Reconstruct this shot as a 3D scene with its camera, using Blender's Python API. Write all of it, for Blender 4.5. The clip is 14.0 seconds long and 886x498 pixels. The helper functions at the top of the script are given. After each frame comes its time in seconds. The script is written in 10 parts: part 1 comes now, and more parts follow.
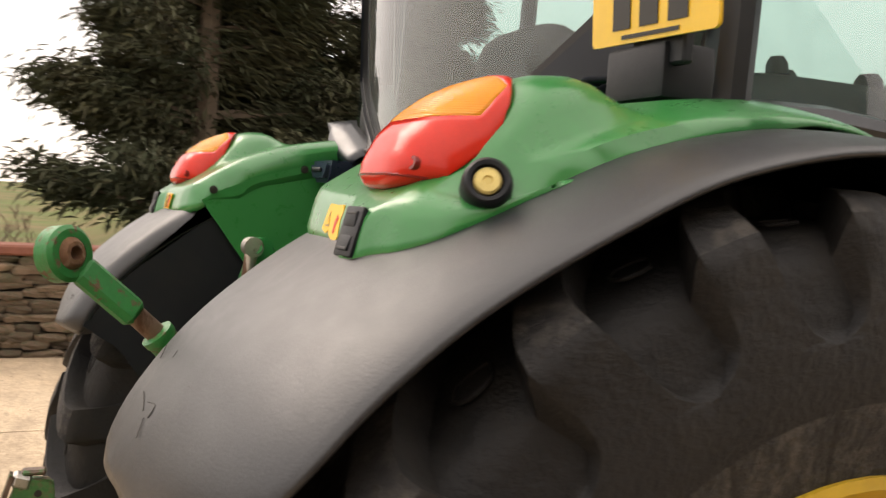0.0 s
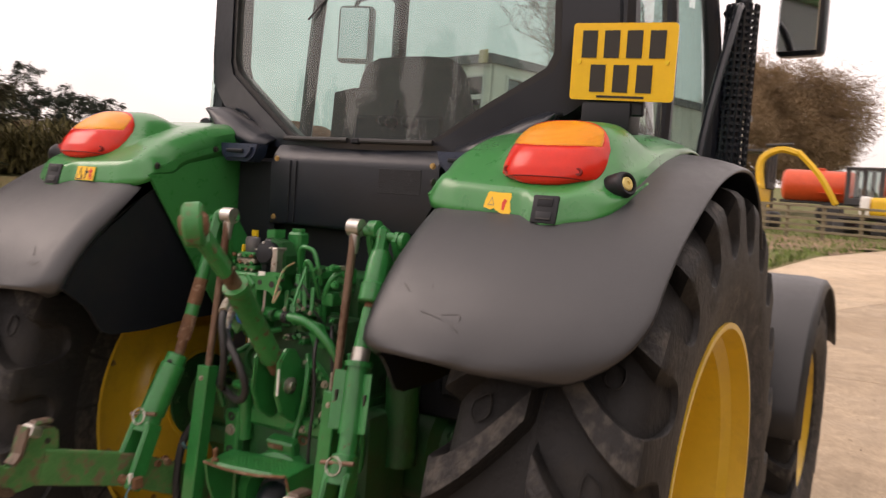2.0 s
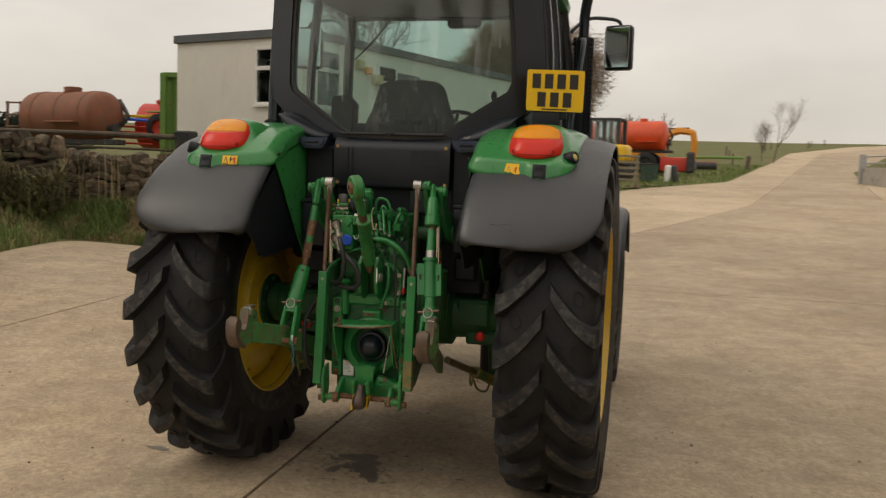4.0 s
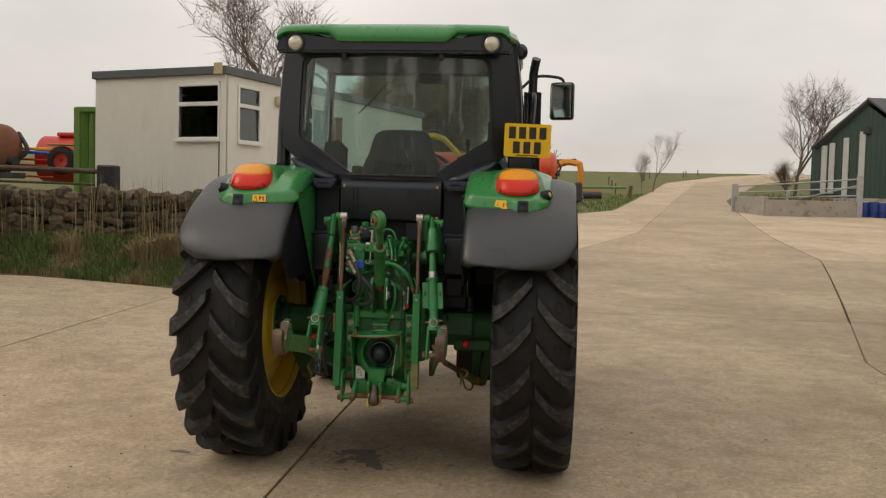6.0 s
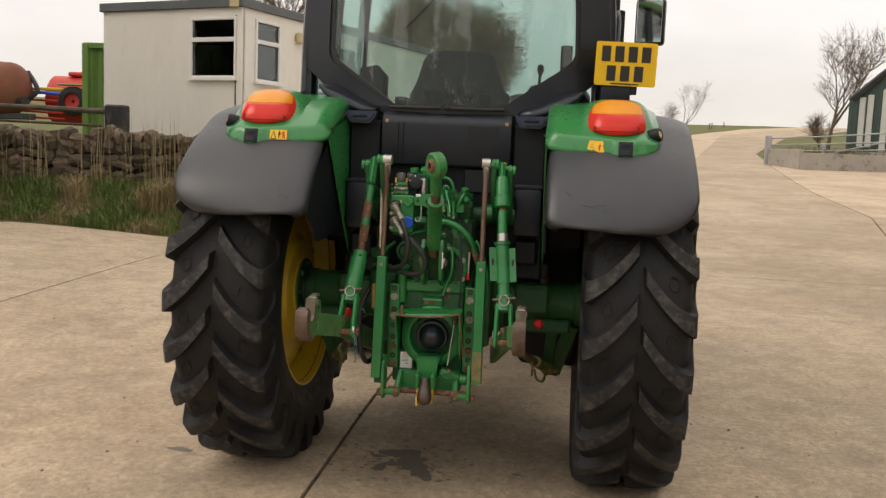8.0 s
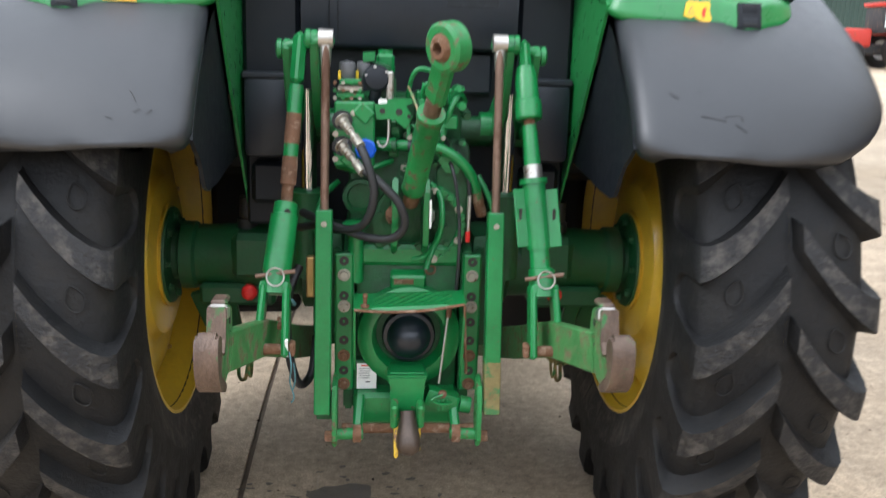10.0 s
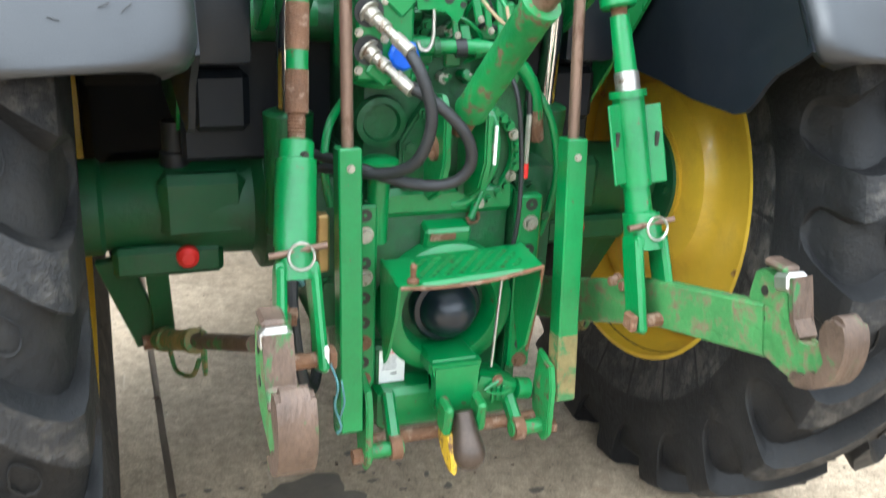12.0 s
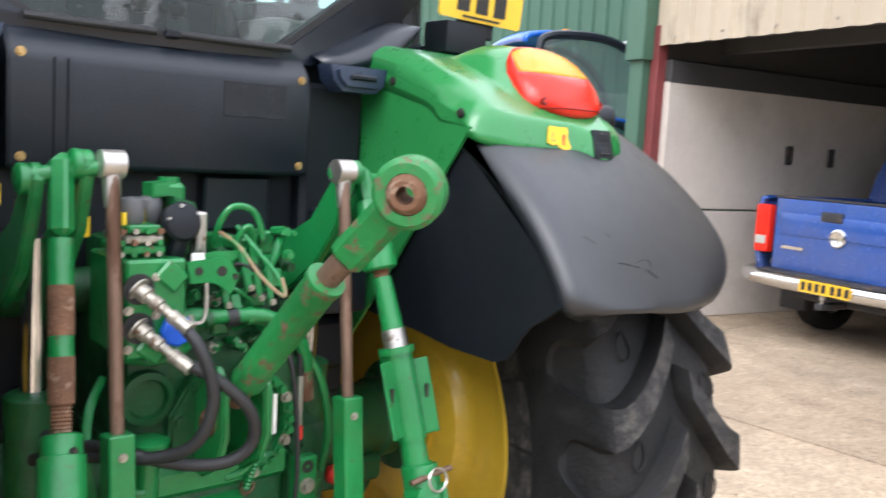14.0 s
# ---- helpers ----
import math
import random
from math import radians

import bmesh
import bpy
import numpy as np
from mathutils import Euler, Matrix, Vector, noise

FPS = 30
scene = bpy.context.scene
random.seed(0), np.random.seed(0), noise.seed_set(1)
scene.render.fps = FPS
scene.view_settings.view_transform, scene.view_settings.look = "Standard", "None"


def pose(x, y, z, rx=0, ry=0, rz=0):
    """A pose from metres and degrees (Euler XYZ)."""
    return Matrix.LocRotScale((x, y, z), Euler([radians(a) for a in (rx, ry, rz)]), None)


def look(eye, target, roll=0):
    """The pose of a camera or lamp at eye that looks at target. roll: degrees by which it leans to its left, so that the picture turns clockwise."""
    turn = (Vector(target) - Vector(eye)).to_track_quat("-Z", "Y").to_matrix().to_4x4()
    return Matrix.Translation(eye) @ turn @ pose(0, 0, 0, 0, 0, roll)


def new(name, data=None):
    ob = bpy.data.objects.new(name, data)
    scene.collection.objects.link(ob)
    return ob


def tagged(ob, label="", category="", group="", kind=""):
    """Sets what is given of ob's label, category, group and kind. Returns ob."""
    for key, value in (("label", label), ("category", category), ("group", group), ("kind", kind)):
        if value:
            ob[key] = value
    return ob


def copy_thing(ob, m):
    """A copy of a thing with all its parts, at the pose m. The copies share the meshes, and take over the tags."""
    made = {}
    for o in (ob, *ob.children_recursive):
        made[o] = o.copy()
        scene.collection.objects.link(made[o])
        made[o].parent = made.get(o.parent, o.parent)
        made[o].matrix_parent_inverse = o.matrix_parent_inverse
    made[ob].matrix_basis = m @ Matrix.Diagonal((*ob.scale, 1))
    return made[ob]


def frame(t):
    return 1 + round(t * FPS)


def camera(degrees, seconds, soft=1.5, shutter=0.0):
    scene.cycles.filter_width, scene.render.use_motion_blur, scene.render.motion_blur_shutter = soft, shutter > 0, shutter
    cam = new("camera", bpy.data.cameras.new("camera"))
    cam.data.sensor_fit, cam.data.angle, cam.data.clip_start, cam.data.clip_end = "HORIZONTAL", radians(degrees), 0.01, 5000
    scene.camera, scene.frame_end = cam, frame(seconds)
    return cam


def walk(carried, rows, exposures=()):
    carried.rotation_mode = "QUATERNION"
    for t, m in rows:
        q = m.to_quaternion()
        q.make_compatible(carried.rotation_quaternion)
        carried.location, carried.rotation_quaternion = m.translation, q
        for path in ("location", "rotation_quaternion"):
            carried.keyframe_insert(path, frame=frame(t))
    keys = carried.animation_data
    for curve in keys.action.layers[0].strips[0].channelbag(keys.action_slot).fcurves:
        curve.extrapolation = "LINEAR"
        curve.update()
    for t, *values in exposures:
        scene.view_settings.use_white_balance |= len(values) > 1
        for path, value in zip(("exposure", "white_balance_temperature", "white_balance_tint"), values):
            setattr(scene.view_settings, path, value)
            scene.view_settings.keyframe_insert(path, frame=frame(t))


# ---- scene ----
# camera and its walk: the tractor's rear axle stands over the origin, its nose points along +y
cam = camera(52.88, 14.0, soft=1.3, shutter=0.5)
ROWS = [
    (0.0, 1.8957, -0.9183, 1.6842, 87.348, -3.614, 63.959),
    (0.5, 1.6904, -1.0905, 1.6776, 86.812, -3.484, 55.269),
    (1.0, 1.5777, -1.4183, 1.6776, 88.532, -2.226, 40.026),
    (1.5, 1.5945, -1.8575, 1.6605, 88.077, -2.968, 33.787),
    (2.0, 1.6095, -2.3886, 1.6523, 86.848, -4.090, 29.139),
    (2.5, 1.5430, -2.9513, 1.6780, 85.249, -1.956, 25.178),
    (3.0, 1.5606, -3.5121, 1.6460, 84.915, -1.937, 21.730),
    (5.3, 1.0054, -5.5315, 1.6686, 85.649, -1.255, 6.907),
    (5.5, 0.9851, -5.5861, 1.6760, 86.635, -1.485, 6.906),
    (6.0, 0.9491, -5.6044, 1.6639, 86.948, -1.454, 6.414),
    (6.5, 0.8939, -5.5361, 1.6448, 86.102, -1.779, 7.219),
    (7.0, 0.8109, -5.2226, 1.5889, 85.794, -2.234, 8.617),
    (7.2, 0.7696, -5.0669, 1.6206, 84.871, -2.626, 8.912),
    (9.3, 0.0962, -3.3309, 1.5991, 82.534, -2.104, 0.435),
    (9.5, 0.0109, -3.1470, 1.6142, 81.122, -3.074, -1.816),
    (10.0, -0.0916, -2.7768, 1.5635, 76.849, -1.712, -4.030),
    (10.5, -0.1682, -2.4325, 1.5672, 70.636, -2.300, -4.547),
    (11.0, -0.3619, -2.2236, 1.5338, 67.694, -3.087, -10.932),
    (11.5, -0.6020, -2.0558, 1.5315, 65.524, -2.859, -18.914),
    (12.0, -0.6153, -1.9645, 1.5218, 69.302, -2.724, -19.759),
    (12.5, -0.6624, -1.8761, 1.5786, 73.221, -2.940, -24.401),
    (13.0, -0.7231, -1.8436, 1.5911, 77.686, -3.145, -28.209),
    (13.5, -0.7570, -1.8428, 1.6168, 81.150, -3.624, -34.073),
    (14.0, -0.7600, -1.8607, 1.6202, 83.484, -3.335, -40.069),
]
EXPOSURES = [(0.0, 0.35, 7600, 18), (1.0, 0.25, 7700, 21), (2.0, 0.0, 7600, 27), (2.5, -0.15, 7700, 24), (3.0, -0.4, 7700, 15), (5.5, -0.75, 7300, 12), (6.0, -0.67, 7300, 13), (7.0, -0.45, 7600, 15), (9.3, 0.2, 6200, 14), (10.0, 0.8, 5900, 11), (10.5, 1.6, 5850, 14), (11.0, 1.95, 5750, 11), (11.5, 1.6, 5650, 8), (12.0, 1.6, 5700, 5), (12.5, 1.62, 6400, 15), (13.0, 1.85, 6850, 23), (13.5, 1.52, 6800, 19), (14.0, 1.02, 6000, 15)]
walk(cam, [(t, pose(x, y, z, rx, ry, rz)) for t, x, y, z, rx, ry, rz in ROWS], EXPOSURES)

# overcast sky: a veil of cloud, twice as bright overhead as at the horizon
SUN_EL, SUN_AZ = radians(40), radians(247)
world = bpy.data.worlds.new("overcast_sky")
scene.world = world
world.use_nodes = True
wt = world.node_tree
wt.nodes.clear()


def wnode(kind, **values):
    nd = wt.nodes.new(kind)
    for k, v in values.items():
        setattr(nd, k, v)
    return nd


w_out = wnode("ShaderNodeOutputWorld")
w_bg = wnode("ShaderNodeBackground")
w_sky = wnode("ShaderNodeTexSky", sky_type="NISHITA", sun_disc=False, sun_elevation=SUN_EL, sun_rotation=SUN_AZ)
w_co = wnode("ShaderNodeTexCoord")
w_sep = wnode("ShaderNodeSeparateXYZ")
w_noise = wnode("ShaderNodeTexNoise")
w_map = wnode("ShaderNodeMapping")
w_map.inputs["Scale"].default_value = (1.0, 1.0, 2.6)
w_noise.inputs["Scale"].default_value = 1.9
w_noise.inputs["Detail"].default_value = 7
w_noise.inputs["Roughness"].default_value = 0.5
w_up = wnode("ShaderNodeMapRange")
for k, v in (("From Min", 0.0), ("From Max", 1.0), ("To Min", 0.94), ("To Max", 1.7)):
    w_up.inputs[k].default_value = v
w_cl = wnode("ShaderNodeMapRange")
for k, v in (("From Min", 0.3), ("From Max", 0.7), ("To Min", 0.8), ("To Max", 1.2)):
    w_cl.inputs[k].default_value = v
w_mul = wnode("ShaderNodeMath", operation="MULTIPLY")
w_tint = wnode("ShaderNodeMix", data_type="RGBA", blend_type="MULTIPLY")
w_tint.inputs[0].default_value = 1.0
w_tint.inputs[6].default_value = (0.975, 0.985, 0.985, 1)
w_mix = wnode("ShaderNodeMix", data_type="RGBA", blend_type="ADD")
w_mix.inputs[0].default_value = 0.02
wl = wt.links
wl.new(w_co.outputs["Generated"], w_sep.inputs[0])
wl.new(w_co.outputs["Generated"], w_map.inputs[0])
wl.new(w_map.outputs[0], w_noise.inputs["Vector"])
wl.new(w_sep.outputs["Z"], w_up.inputs["Value"])
wl.new(w_noise.outputs[0], w_cl.inputs["Value"])
wl.new(w_up.outputs[0], w_mul.inputs[0])
wl.new(w_cl.outputs[0], w_mul.inputs[1])
wl.new(w_mul.outputs[0], w_tint.inputs[7])
wl.new(w_tint.outputs[2], w_mix.inputs[6])
wl.new(w_sky.outputs[0], w_mix.inputs[7])
wl.new(w_mix.outputs[2], w_bg.inputs["Color"])
w_bg.inputs["Strength"].default_value = 1.0
wl.new(w_bg.outputs[0], w_out.inputs[0])

sun = new("sun", bpy.data.lights.new("sun", "SUN"))
sun.data.energy, sun.data.angle, sun.data.color = 0.9, radians(28), (1.0, 0.96, 0.9)
sun.matrix_world = look((0, 0, 30), (-20 * math.sin(SUN_AZ), -20 * math.cos(SUN_AZ), 30 - 20 * math.tan(SUN_EL)))


# ---- materials ----
def material(name, base, rough=0.6, metal=0.0, scale=8.0, vary=0.18, second=None, amount=0.0, second_scale=3.0, bump=0.1,
             bump_scale=60.0, second_rough=None, coat=0.0, spec=0.5, stretch=(1, 1, 1), piece=0.0, emit=0.0, edge=0.04):
    """A surface with broad and fine variation of its colour, patches of a second colour, a fine relief."""
    m = bpy.data.materials.new(name)
    m.use_nodes = True
    nt = m.node_tree
    bs = nt.nodes["Principled BSDF"]
    ln = nt.links.new
    co = nt.nodes.new("ShaderNodeTexCoord")
    mp = nt.nodes.new("ShaderNodeMapping")
    mp.inputs["Scale"].default_value = stretch
    ln(co.outputs["Object"], mp.inputs[0])

    def noise_node(sc, detail=6, rough_=0.6):
        nz = nt.nodes.new("ShaderNodeTexNoise")
        nz.inputs["Scale"].default_value = sc
        nz.inputs["Detail"].default_value = detail
        nz.inputs["Roughness"].default_value = rough_
        ln(mp.outputs[0], nz.inputs["Vector"])
        return nz

    def ramp(src, lo, hi, a, b):
        r = nt.nodes.new("ShaderNodeMapRange")
        r.inputs["From Min"].default_value, r.inputs["From Max"].default_value = lo, hi
        r.inputs["To Min"].default_value, r.inputs["To Max"].default_value = a, b
        ln(src, r.inputs["Value"])
        return r.outputs[0]

    broad, fine = noise_node(scale), noise_node(scale * 9, 4, 0.7)
    val = nt.nodes.new("ShaderNodeMath")
    val.operation = "ADD"
    ln(ramp(broad.outputs[0], 0.25, 0.75, 1 - vary, 1 + vary), val.inputs[0])
    ln(ramp(fine.outputs[0], 0.25, 0.75, -vary * 0.5, vary * 0.5), val.inputs[1])
    src = val.outputs[0]
    if piece:
        info = nt.nodes.new("ShaderNodeObjectInfo")
        isl = nt.nodes.new("ShaderNodeNewGeometry")
        both = nt.nodes.new("ShaderNodeMath")
        both.operation = "ADD"
        ln(info.outputs["Random"], both.inputs[0])
        ln(isl.outputs["Random Per Island"], both.inputs[1])
        frac = nt.nodes.new("ShaderNodeMath")
        frac.operation = "FRACT"
        ln(both.outputs[0], frac.inputs[0])
        mu = nt.nodes.new("ShaderNodeMath")
        mu.operation = "MULTIPLY"
        ln(src, mu.inputs[0])
        ln(ramp(frac.outputs[0], 0, 1, 1 - piece, 1 + piece), mu.inputs[1])
        src = mu.outputs[0]
    tint = nt.nodes.new("ShaderNodeMix")
    tint.data_type, tint.blend_type = "RGBA", "MULTIPLY"
    tint.inputs[0].default_value = 1.0
    tint.inputs[6].default_value = (*base, 1)
    ln(src, tint.inputs[7])
    colour = tint.outputs[2]
    rsrc = ramp(fine.outputs[0], 0.2, 0.8, max(0.02, rough - 0.07), min(1, rough + 0.07))
    if second:
        pat = noise_node(second_scale, 9, 0.68)
        mask = ramp(pat.outputs[0], 1 - amount - edge, 1 - amount + edge, 0, 1)
        mx = nt.nodes.new("ShaderNodeMix")
        mx.data_type = "RGBA"
        mx.inputs[7].default_value = (*second, 1)
        ln(mask, mx.inputs[0])
        ln(colour, mx.inputs[6])
        colour = mx.outputs[2]
        if second_rough is not None:
            rm = nt.nodes.new("ShaderNodeMix")
            rm.data_type = "FLOAT"
            ln(mask, rm.inputs[0])
            ln(rsrc, rm.inputs[2])
            rm.inputs[3].default_value = second_rough
            rsrc = rm.outputs[0]
    ln(colour, bs.inputs["Base Color"])
    ln(rsrc, bs.inputs["Roughness"])
    bs.inputs["Metallic"].default_value = metal
    bs.inputs["Specular IOR Level"].default_value = spec
    if coat:
        bs.inputs["Coat Weight"].default_value = coat
        bs.inputs["Coat Roughness"].default_value = 0.12
    if bump:
        bp = nt.nodes.new("ShaderNodeBump")
        bp.inputs["Strength"].default_value = bump
        bp.inputs["Distance"].default_value = 0.02
        ln(noise_node(bump_scale, 5, 0.65).outputs[0], bp.inputs["Height"])
        ln(bp.outputs[0], bs.inputs["Normal"])
    if emit:
        bs.inputs["Emission Color"].default_value = (*base, 1)
        bs.inputs["Emission Strength"].default_value = emit
    return m


def concrete_material(name, lift=1.0):
    """Old cast concrete: broad weather stains, tyre-worn streaks, mottling, grit and hairline cracks."""
    m = bpy.data.materials.new(name)
    m.use_nodes = True
    nt = m.node_tree
    bs = nt.nodes["Principled BSDF"]
    ln = nt.links.new
    geo = nt.nodes.new("ShaderNodeNewGeometry")

    def noise_node(sc, detail, rough_, stretch=(1, 1, 1), turn=0.0, warp=0.0):
        mp = nt.nodes.new("ShaderNodeMapping")
        mp.inputs["Scale"].default_value = stretch
        mp.inputs["Rotation"].default_value = (0, 0, turn)
        ln(geo.outputs["Position"], mp.inputs[0])
        nz = nt.nodes.new("ShaderNodeTexNoise")
        nz.inputs["Scale"].default_value, nz.inputs["Detail"].default_value, nz.inputs["Roughness"].default_value = sc, detail, rough_
        nz.inputs["Distortion"].default_value = warp
        ln(mp.outputs[0], nz.inputs["Vector"])
        return nz.outputs[0]

    def ramp(src, lo, hi, a, b):
        r = nt.nodes.new("ShaderNodeMapRange")
        for k, v in (("From Min", lo), ("From Max", hi), ("To Min", a), ("To Max", b)):
            r.inputs[k].default_value = v
        ln(src, r.inputs["Value"])
        return r.outputs[0]

    def mix(mode, fac, a, b):
        mx = nt.nodes.new("ShaderNodeMix")
        mx.data_type, mx.blend_type = "RGBA", mode
        for sock, v in ((0, fac), (6, a), (7, b)):
            if isinstance(v, (tuple, float)):
                mx.inputs[sock].default_value = (*v, 1) if isinstance(v, tuple) else v
            else:
                ln(v, mx.inputs[sock])
        return mx.outputs[2]

    info = nt.nodes.new("ShaderNodeObjectInfo")
    tone = mix("MIX", ramp(noise_node(0.33, 6, 0.62, warp=0.6), 0.36, 0.64, 0, 1), tuple(lift * v for v in (0.44, 0.345, 0.24)), tuple(lift * v for v in (0.345, 0.262, 0.176)))
    tone = mix("MULTIPLY", 1.0, tone, ramp(info.outputs["Random"], 0, 1, 0.9, 1.08))
    tone = mix("MULTIPLY", 1.0, tone, ramp(noise_node(1.1, 8, 0.72, warp=0.8), 0.3, 0.7, 0.84, 1.14))
    tone = mix("MULTIPLY", 1.0, tone, ramp(noise_node(4.2, 9, 0.8, warp=0.4), 0.28, 0.72, 0.72, 1.26))
    tone = mix("MULTIPLY", 1.0, tone, ramp(noise_node(26, 7, 0.85), 0.3, 0.7, 0.55, 1.42))
    tone = mix("MULTIPLY", 1.0, tone, ramp(noise_node(150, 3, 0.75), 0.28, 0.72, 0.62, 1.36))
    tone = mix("MIX", ramp(noise_node(1.3, 10, 0.76, (0.7, 1, 1), 0.35, 1.0), 0.57, 0.74, 0, 0.5), tone, (0.18, 0.138, 0.1))
    tone = mix("MIX", ramp(noise_node(2.3, 8, 0.7), 0.66, 0.74, 0, 0.45), tone, (0.36, 0.22, 0.13))
    tone = mix("MIX", ramp(noise_node(9, 6, 0.7), 0.66, 0.72, 0, 0.65), tone, (0.12, 0.095, 0.07))
    # pale scratches across the slabs, pale specks and dark pits
    tone = mix("MIX", ramp(noise_node(1.4, 2, 0.4, (1, 26, 1), 0.5), 0.735, 0.75, 0, 0.35), tone, tuple(lift * v for v in (0.56, 0.47, 0.36)))
    tone = mix("MIX", ramp(noise_node(1.7, 2, 0.4, (24, 1, 1), 0.25), 0.735, 0.75, 0, 0.3), tone, tuple(lift * v for v in (0.56, 0.47, 0.36)))
    tone = mix("MIX", ramp(noise_node(75, 2, 0.5), 0.70, 0.74, 0, 0.6), tone, tuple(lift * v for v in (0.62, 0.53, 0.42)))
    tone = mix("MIX", ramp(noise_node(60, 2, 0.5, turn=1.0), 0.70, 0.73, 0, 0.75), tone, (0.09, 0.07, 0.052))
    ln(tone, bs.inputs["Base Color"])
    ln(ramp(noise_node(1.1, 6, 0.6), 0.3, 0.7, 0.68, 0.92), bs.inputs["Roughness"])
    bs.inputs["Specular IOR Level"].default_value = 0.35
    last = None
    for sc, st, di in ((3.0, 0.25, 0.02), (38, 0.5, 0.012), (170, 0.35, 0.006)):
        bp = nt.nodes.new("ShaderNodeBump")
        bp.inputs["Strength"].default_value, bp.inputs["Distance"].default_value = st, di
        ln(noise_node(sc, 6, 0.7), bp.inputs["Height"])
        if last:
            ln(last, bp.inputs["Normal"])
        last = bp.outputs[0]
    ln(last, bs.inputs["Normal"])
    return m


def glass_material(name, tint, gloss=1.0, film=0.0):
    """A thin pane: it lets light straight through, tinted, and mirrors at a slant."""
    m = bpy.data.materials.new(name)
    m.use_nodes = True
    nt = m.node_tree
    nt.nodes.clear()
    out = nt.nodes.new("ShaderNodeOutputMaterial")
    tr = nt.nodes.new("ShaderNodeBsdfTransparent")
    tr.inputs[0].default_value = (*tint, 1)
    gl = nt.nodes.new("ShaderNodeBsdfGlossy")
    gl.inputs["Roughness"].default_value = 0.02
    lw = nt.nodes.new("ShaderNodeLayerWeight")
    lw.inputs["Blend"].default_value = 0.5
    pw = nt.nodes.new("ShaderNodeMath")
    pw.operation = "POWER"
    pw.inputs[1].default_value = 5.0
    nt.links.new(lw.outputs["Facing"], pw.inputs[0])
    fr = nt.nodes.new("ShaderNodeMath")
    fr.operation = "MULTIPLY_ADD"
    fr.inputs[1].default_value, fr.inputs[2].default_value = 0.94, 0.06
    nt.links.new(pw.outputs[0], fr.inputs[0])
    mu = nt.nodes.new("ShaderNodeMath")
    mu.operation = "MULTIPLY"
    mu.use_clamp = True
    mu.inputs[1].default_value = gloss
    mx = nt.nodes.new("ShaderNodeMixShader")
    nt.links.new(fr.outputs[0], mu.inputs[0])
    nt.links.new(mu.outputs[0], mx.inputs[0])
    nt.links.new(tr.outputs[0], mx.inputs[1])
    nt.links.new(gl.outputs[0], mx.inputs[2])
    dust = nt.nodes.new("ShaderNodeBsdfDiffuse")
    dust.inputs[0].default_value = (0.62, 0.66, 0.66, 1)
    veil = nt.nodes.new("ShaderNodeMixShader")
    veil.inputs[0].default_value = film
    nt.links.new(mx.outputs[0], veil.inputs[1])
    nt.links.new(dust.outputs[0], veil.inputs[2])
    nt.links.new(veil.outputs[0], out.inputs[0])
    return m


RUST = (0.16, 0.07, 0.035)
M_GREEN = material("green_gloss_paint", (0.022, 0.205, 0.05), 0.3, scale=2.5, vary=0.1, bump=0.02, bump_scale=30, coat=0.35)
M_GREEN_HITCH = material("chipped_green_paint", (0.010, 0.182, 0.043), 0.34, scale=9, vary=0.2, second=(0.11, 0.052, 0.03), amount=0.335, second_scale=42, bump=0.12, bump_scale=90, second_rough=0.8, coat=0.25)
M_GREEN_WORN = material("worn_green_paint", (0.018, 0.19, 0.045), 0.42, scale=9, vary=0.22, second=(0.14, 0.085, 0.05), amount=0.42, second_scale=34, bump=0.2, bump_scale=70, second_rough=0.75)
M_GREEN_ARM = material("scuffed_green_arm_paint", (0.05, 0.185, 0.052), 0.5, scale=12, vary=0.3, second=(0.15, 0.115, 0.065), amount=0.44, second_scale=24, bump=0.25, bump_scale=70, second_rough=0.75, edge=0.06)
# Recessed castings and axle: the shade round them is put into these greens.
M_GREEN_CAST = material("shaded_casting_green", (0.006, 0.082, 0.02), 0.42, scale=7, vary=0.28, second=(0.02, 0.035, 0.02), amount=0.4, second_scale=9, bump=0.25, bump_scale=45, second_rough=0.7, edge=0.12)
M_GREEN_DARK = material("dusty_shaded_green", (0.008, 0.082, 0.024), 0.5, scale=6, vary=0.2, second=(0.03, 0.05, 0.025), amount=0.42, second_scale=6, bump=0.12, edge=0.12)
M_YELLOW = material("yellow_rim_paint", (0.64, 0.42, 0.03), 0.4, scale=4, vary=0.08, second=(0.4, 0.25, 0.03), amount=0.34, second_scale=5, bump=0.03, coat=0.3, edge=0.15)
M_YELLOW_CHIP = material("chipped_yellow_paint", (0.65, 0.42, 0.02), 0.5, scale=9, vary=0.2, second=RUST, amount=0.47, second_scale=30, bump=0.2)
M_TYRE = material("dusty_black_rubber", (0.0095, 0.0095, 0.010), 0.6, scale=5, vary=0.3, second=(0.028, 0.025, 0.021), amount=0.37, second_scale=7, bump=0.3, bump_scale=55, second_rough=0.9, spec=0.35, edge=0.14)
M_LUG = material("worn_grey_tread_rubber", (0.018, 0.0178, 0.0185), 0.66, scale=9, vary=0.35, second=(0.08, 0.072, 0.063), amount=0.43, second_scale=24, bump=0.5, bump_scale=70, spec=0.4, edge=0.1)
M_PLASTIC = material("grained_black_plastic", (0.0095, 0.0112, 0.0145), 0.40, scale=3, vary=0.14, second=(0.022, 0.0235, 0.0265), amount=0.35, second_scale=2.5, bump=0.1, bump_scale=320, spec=0.76, second_rough=0.5, edge=0.2)
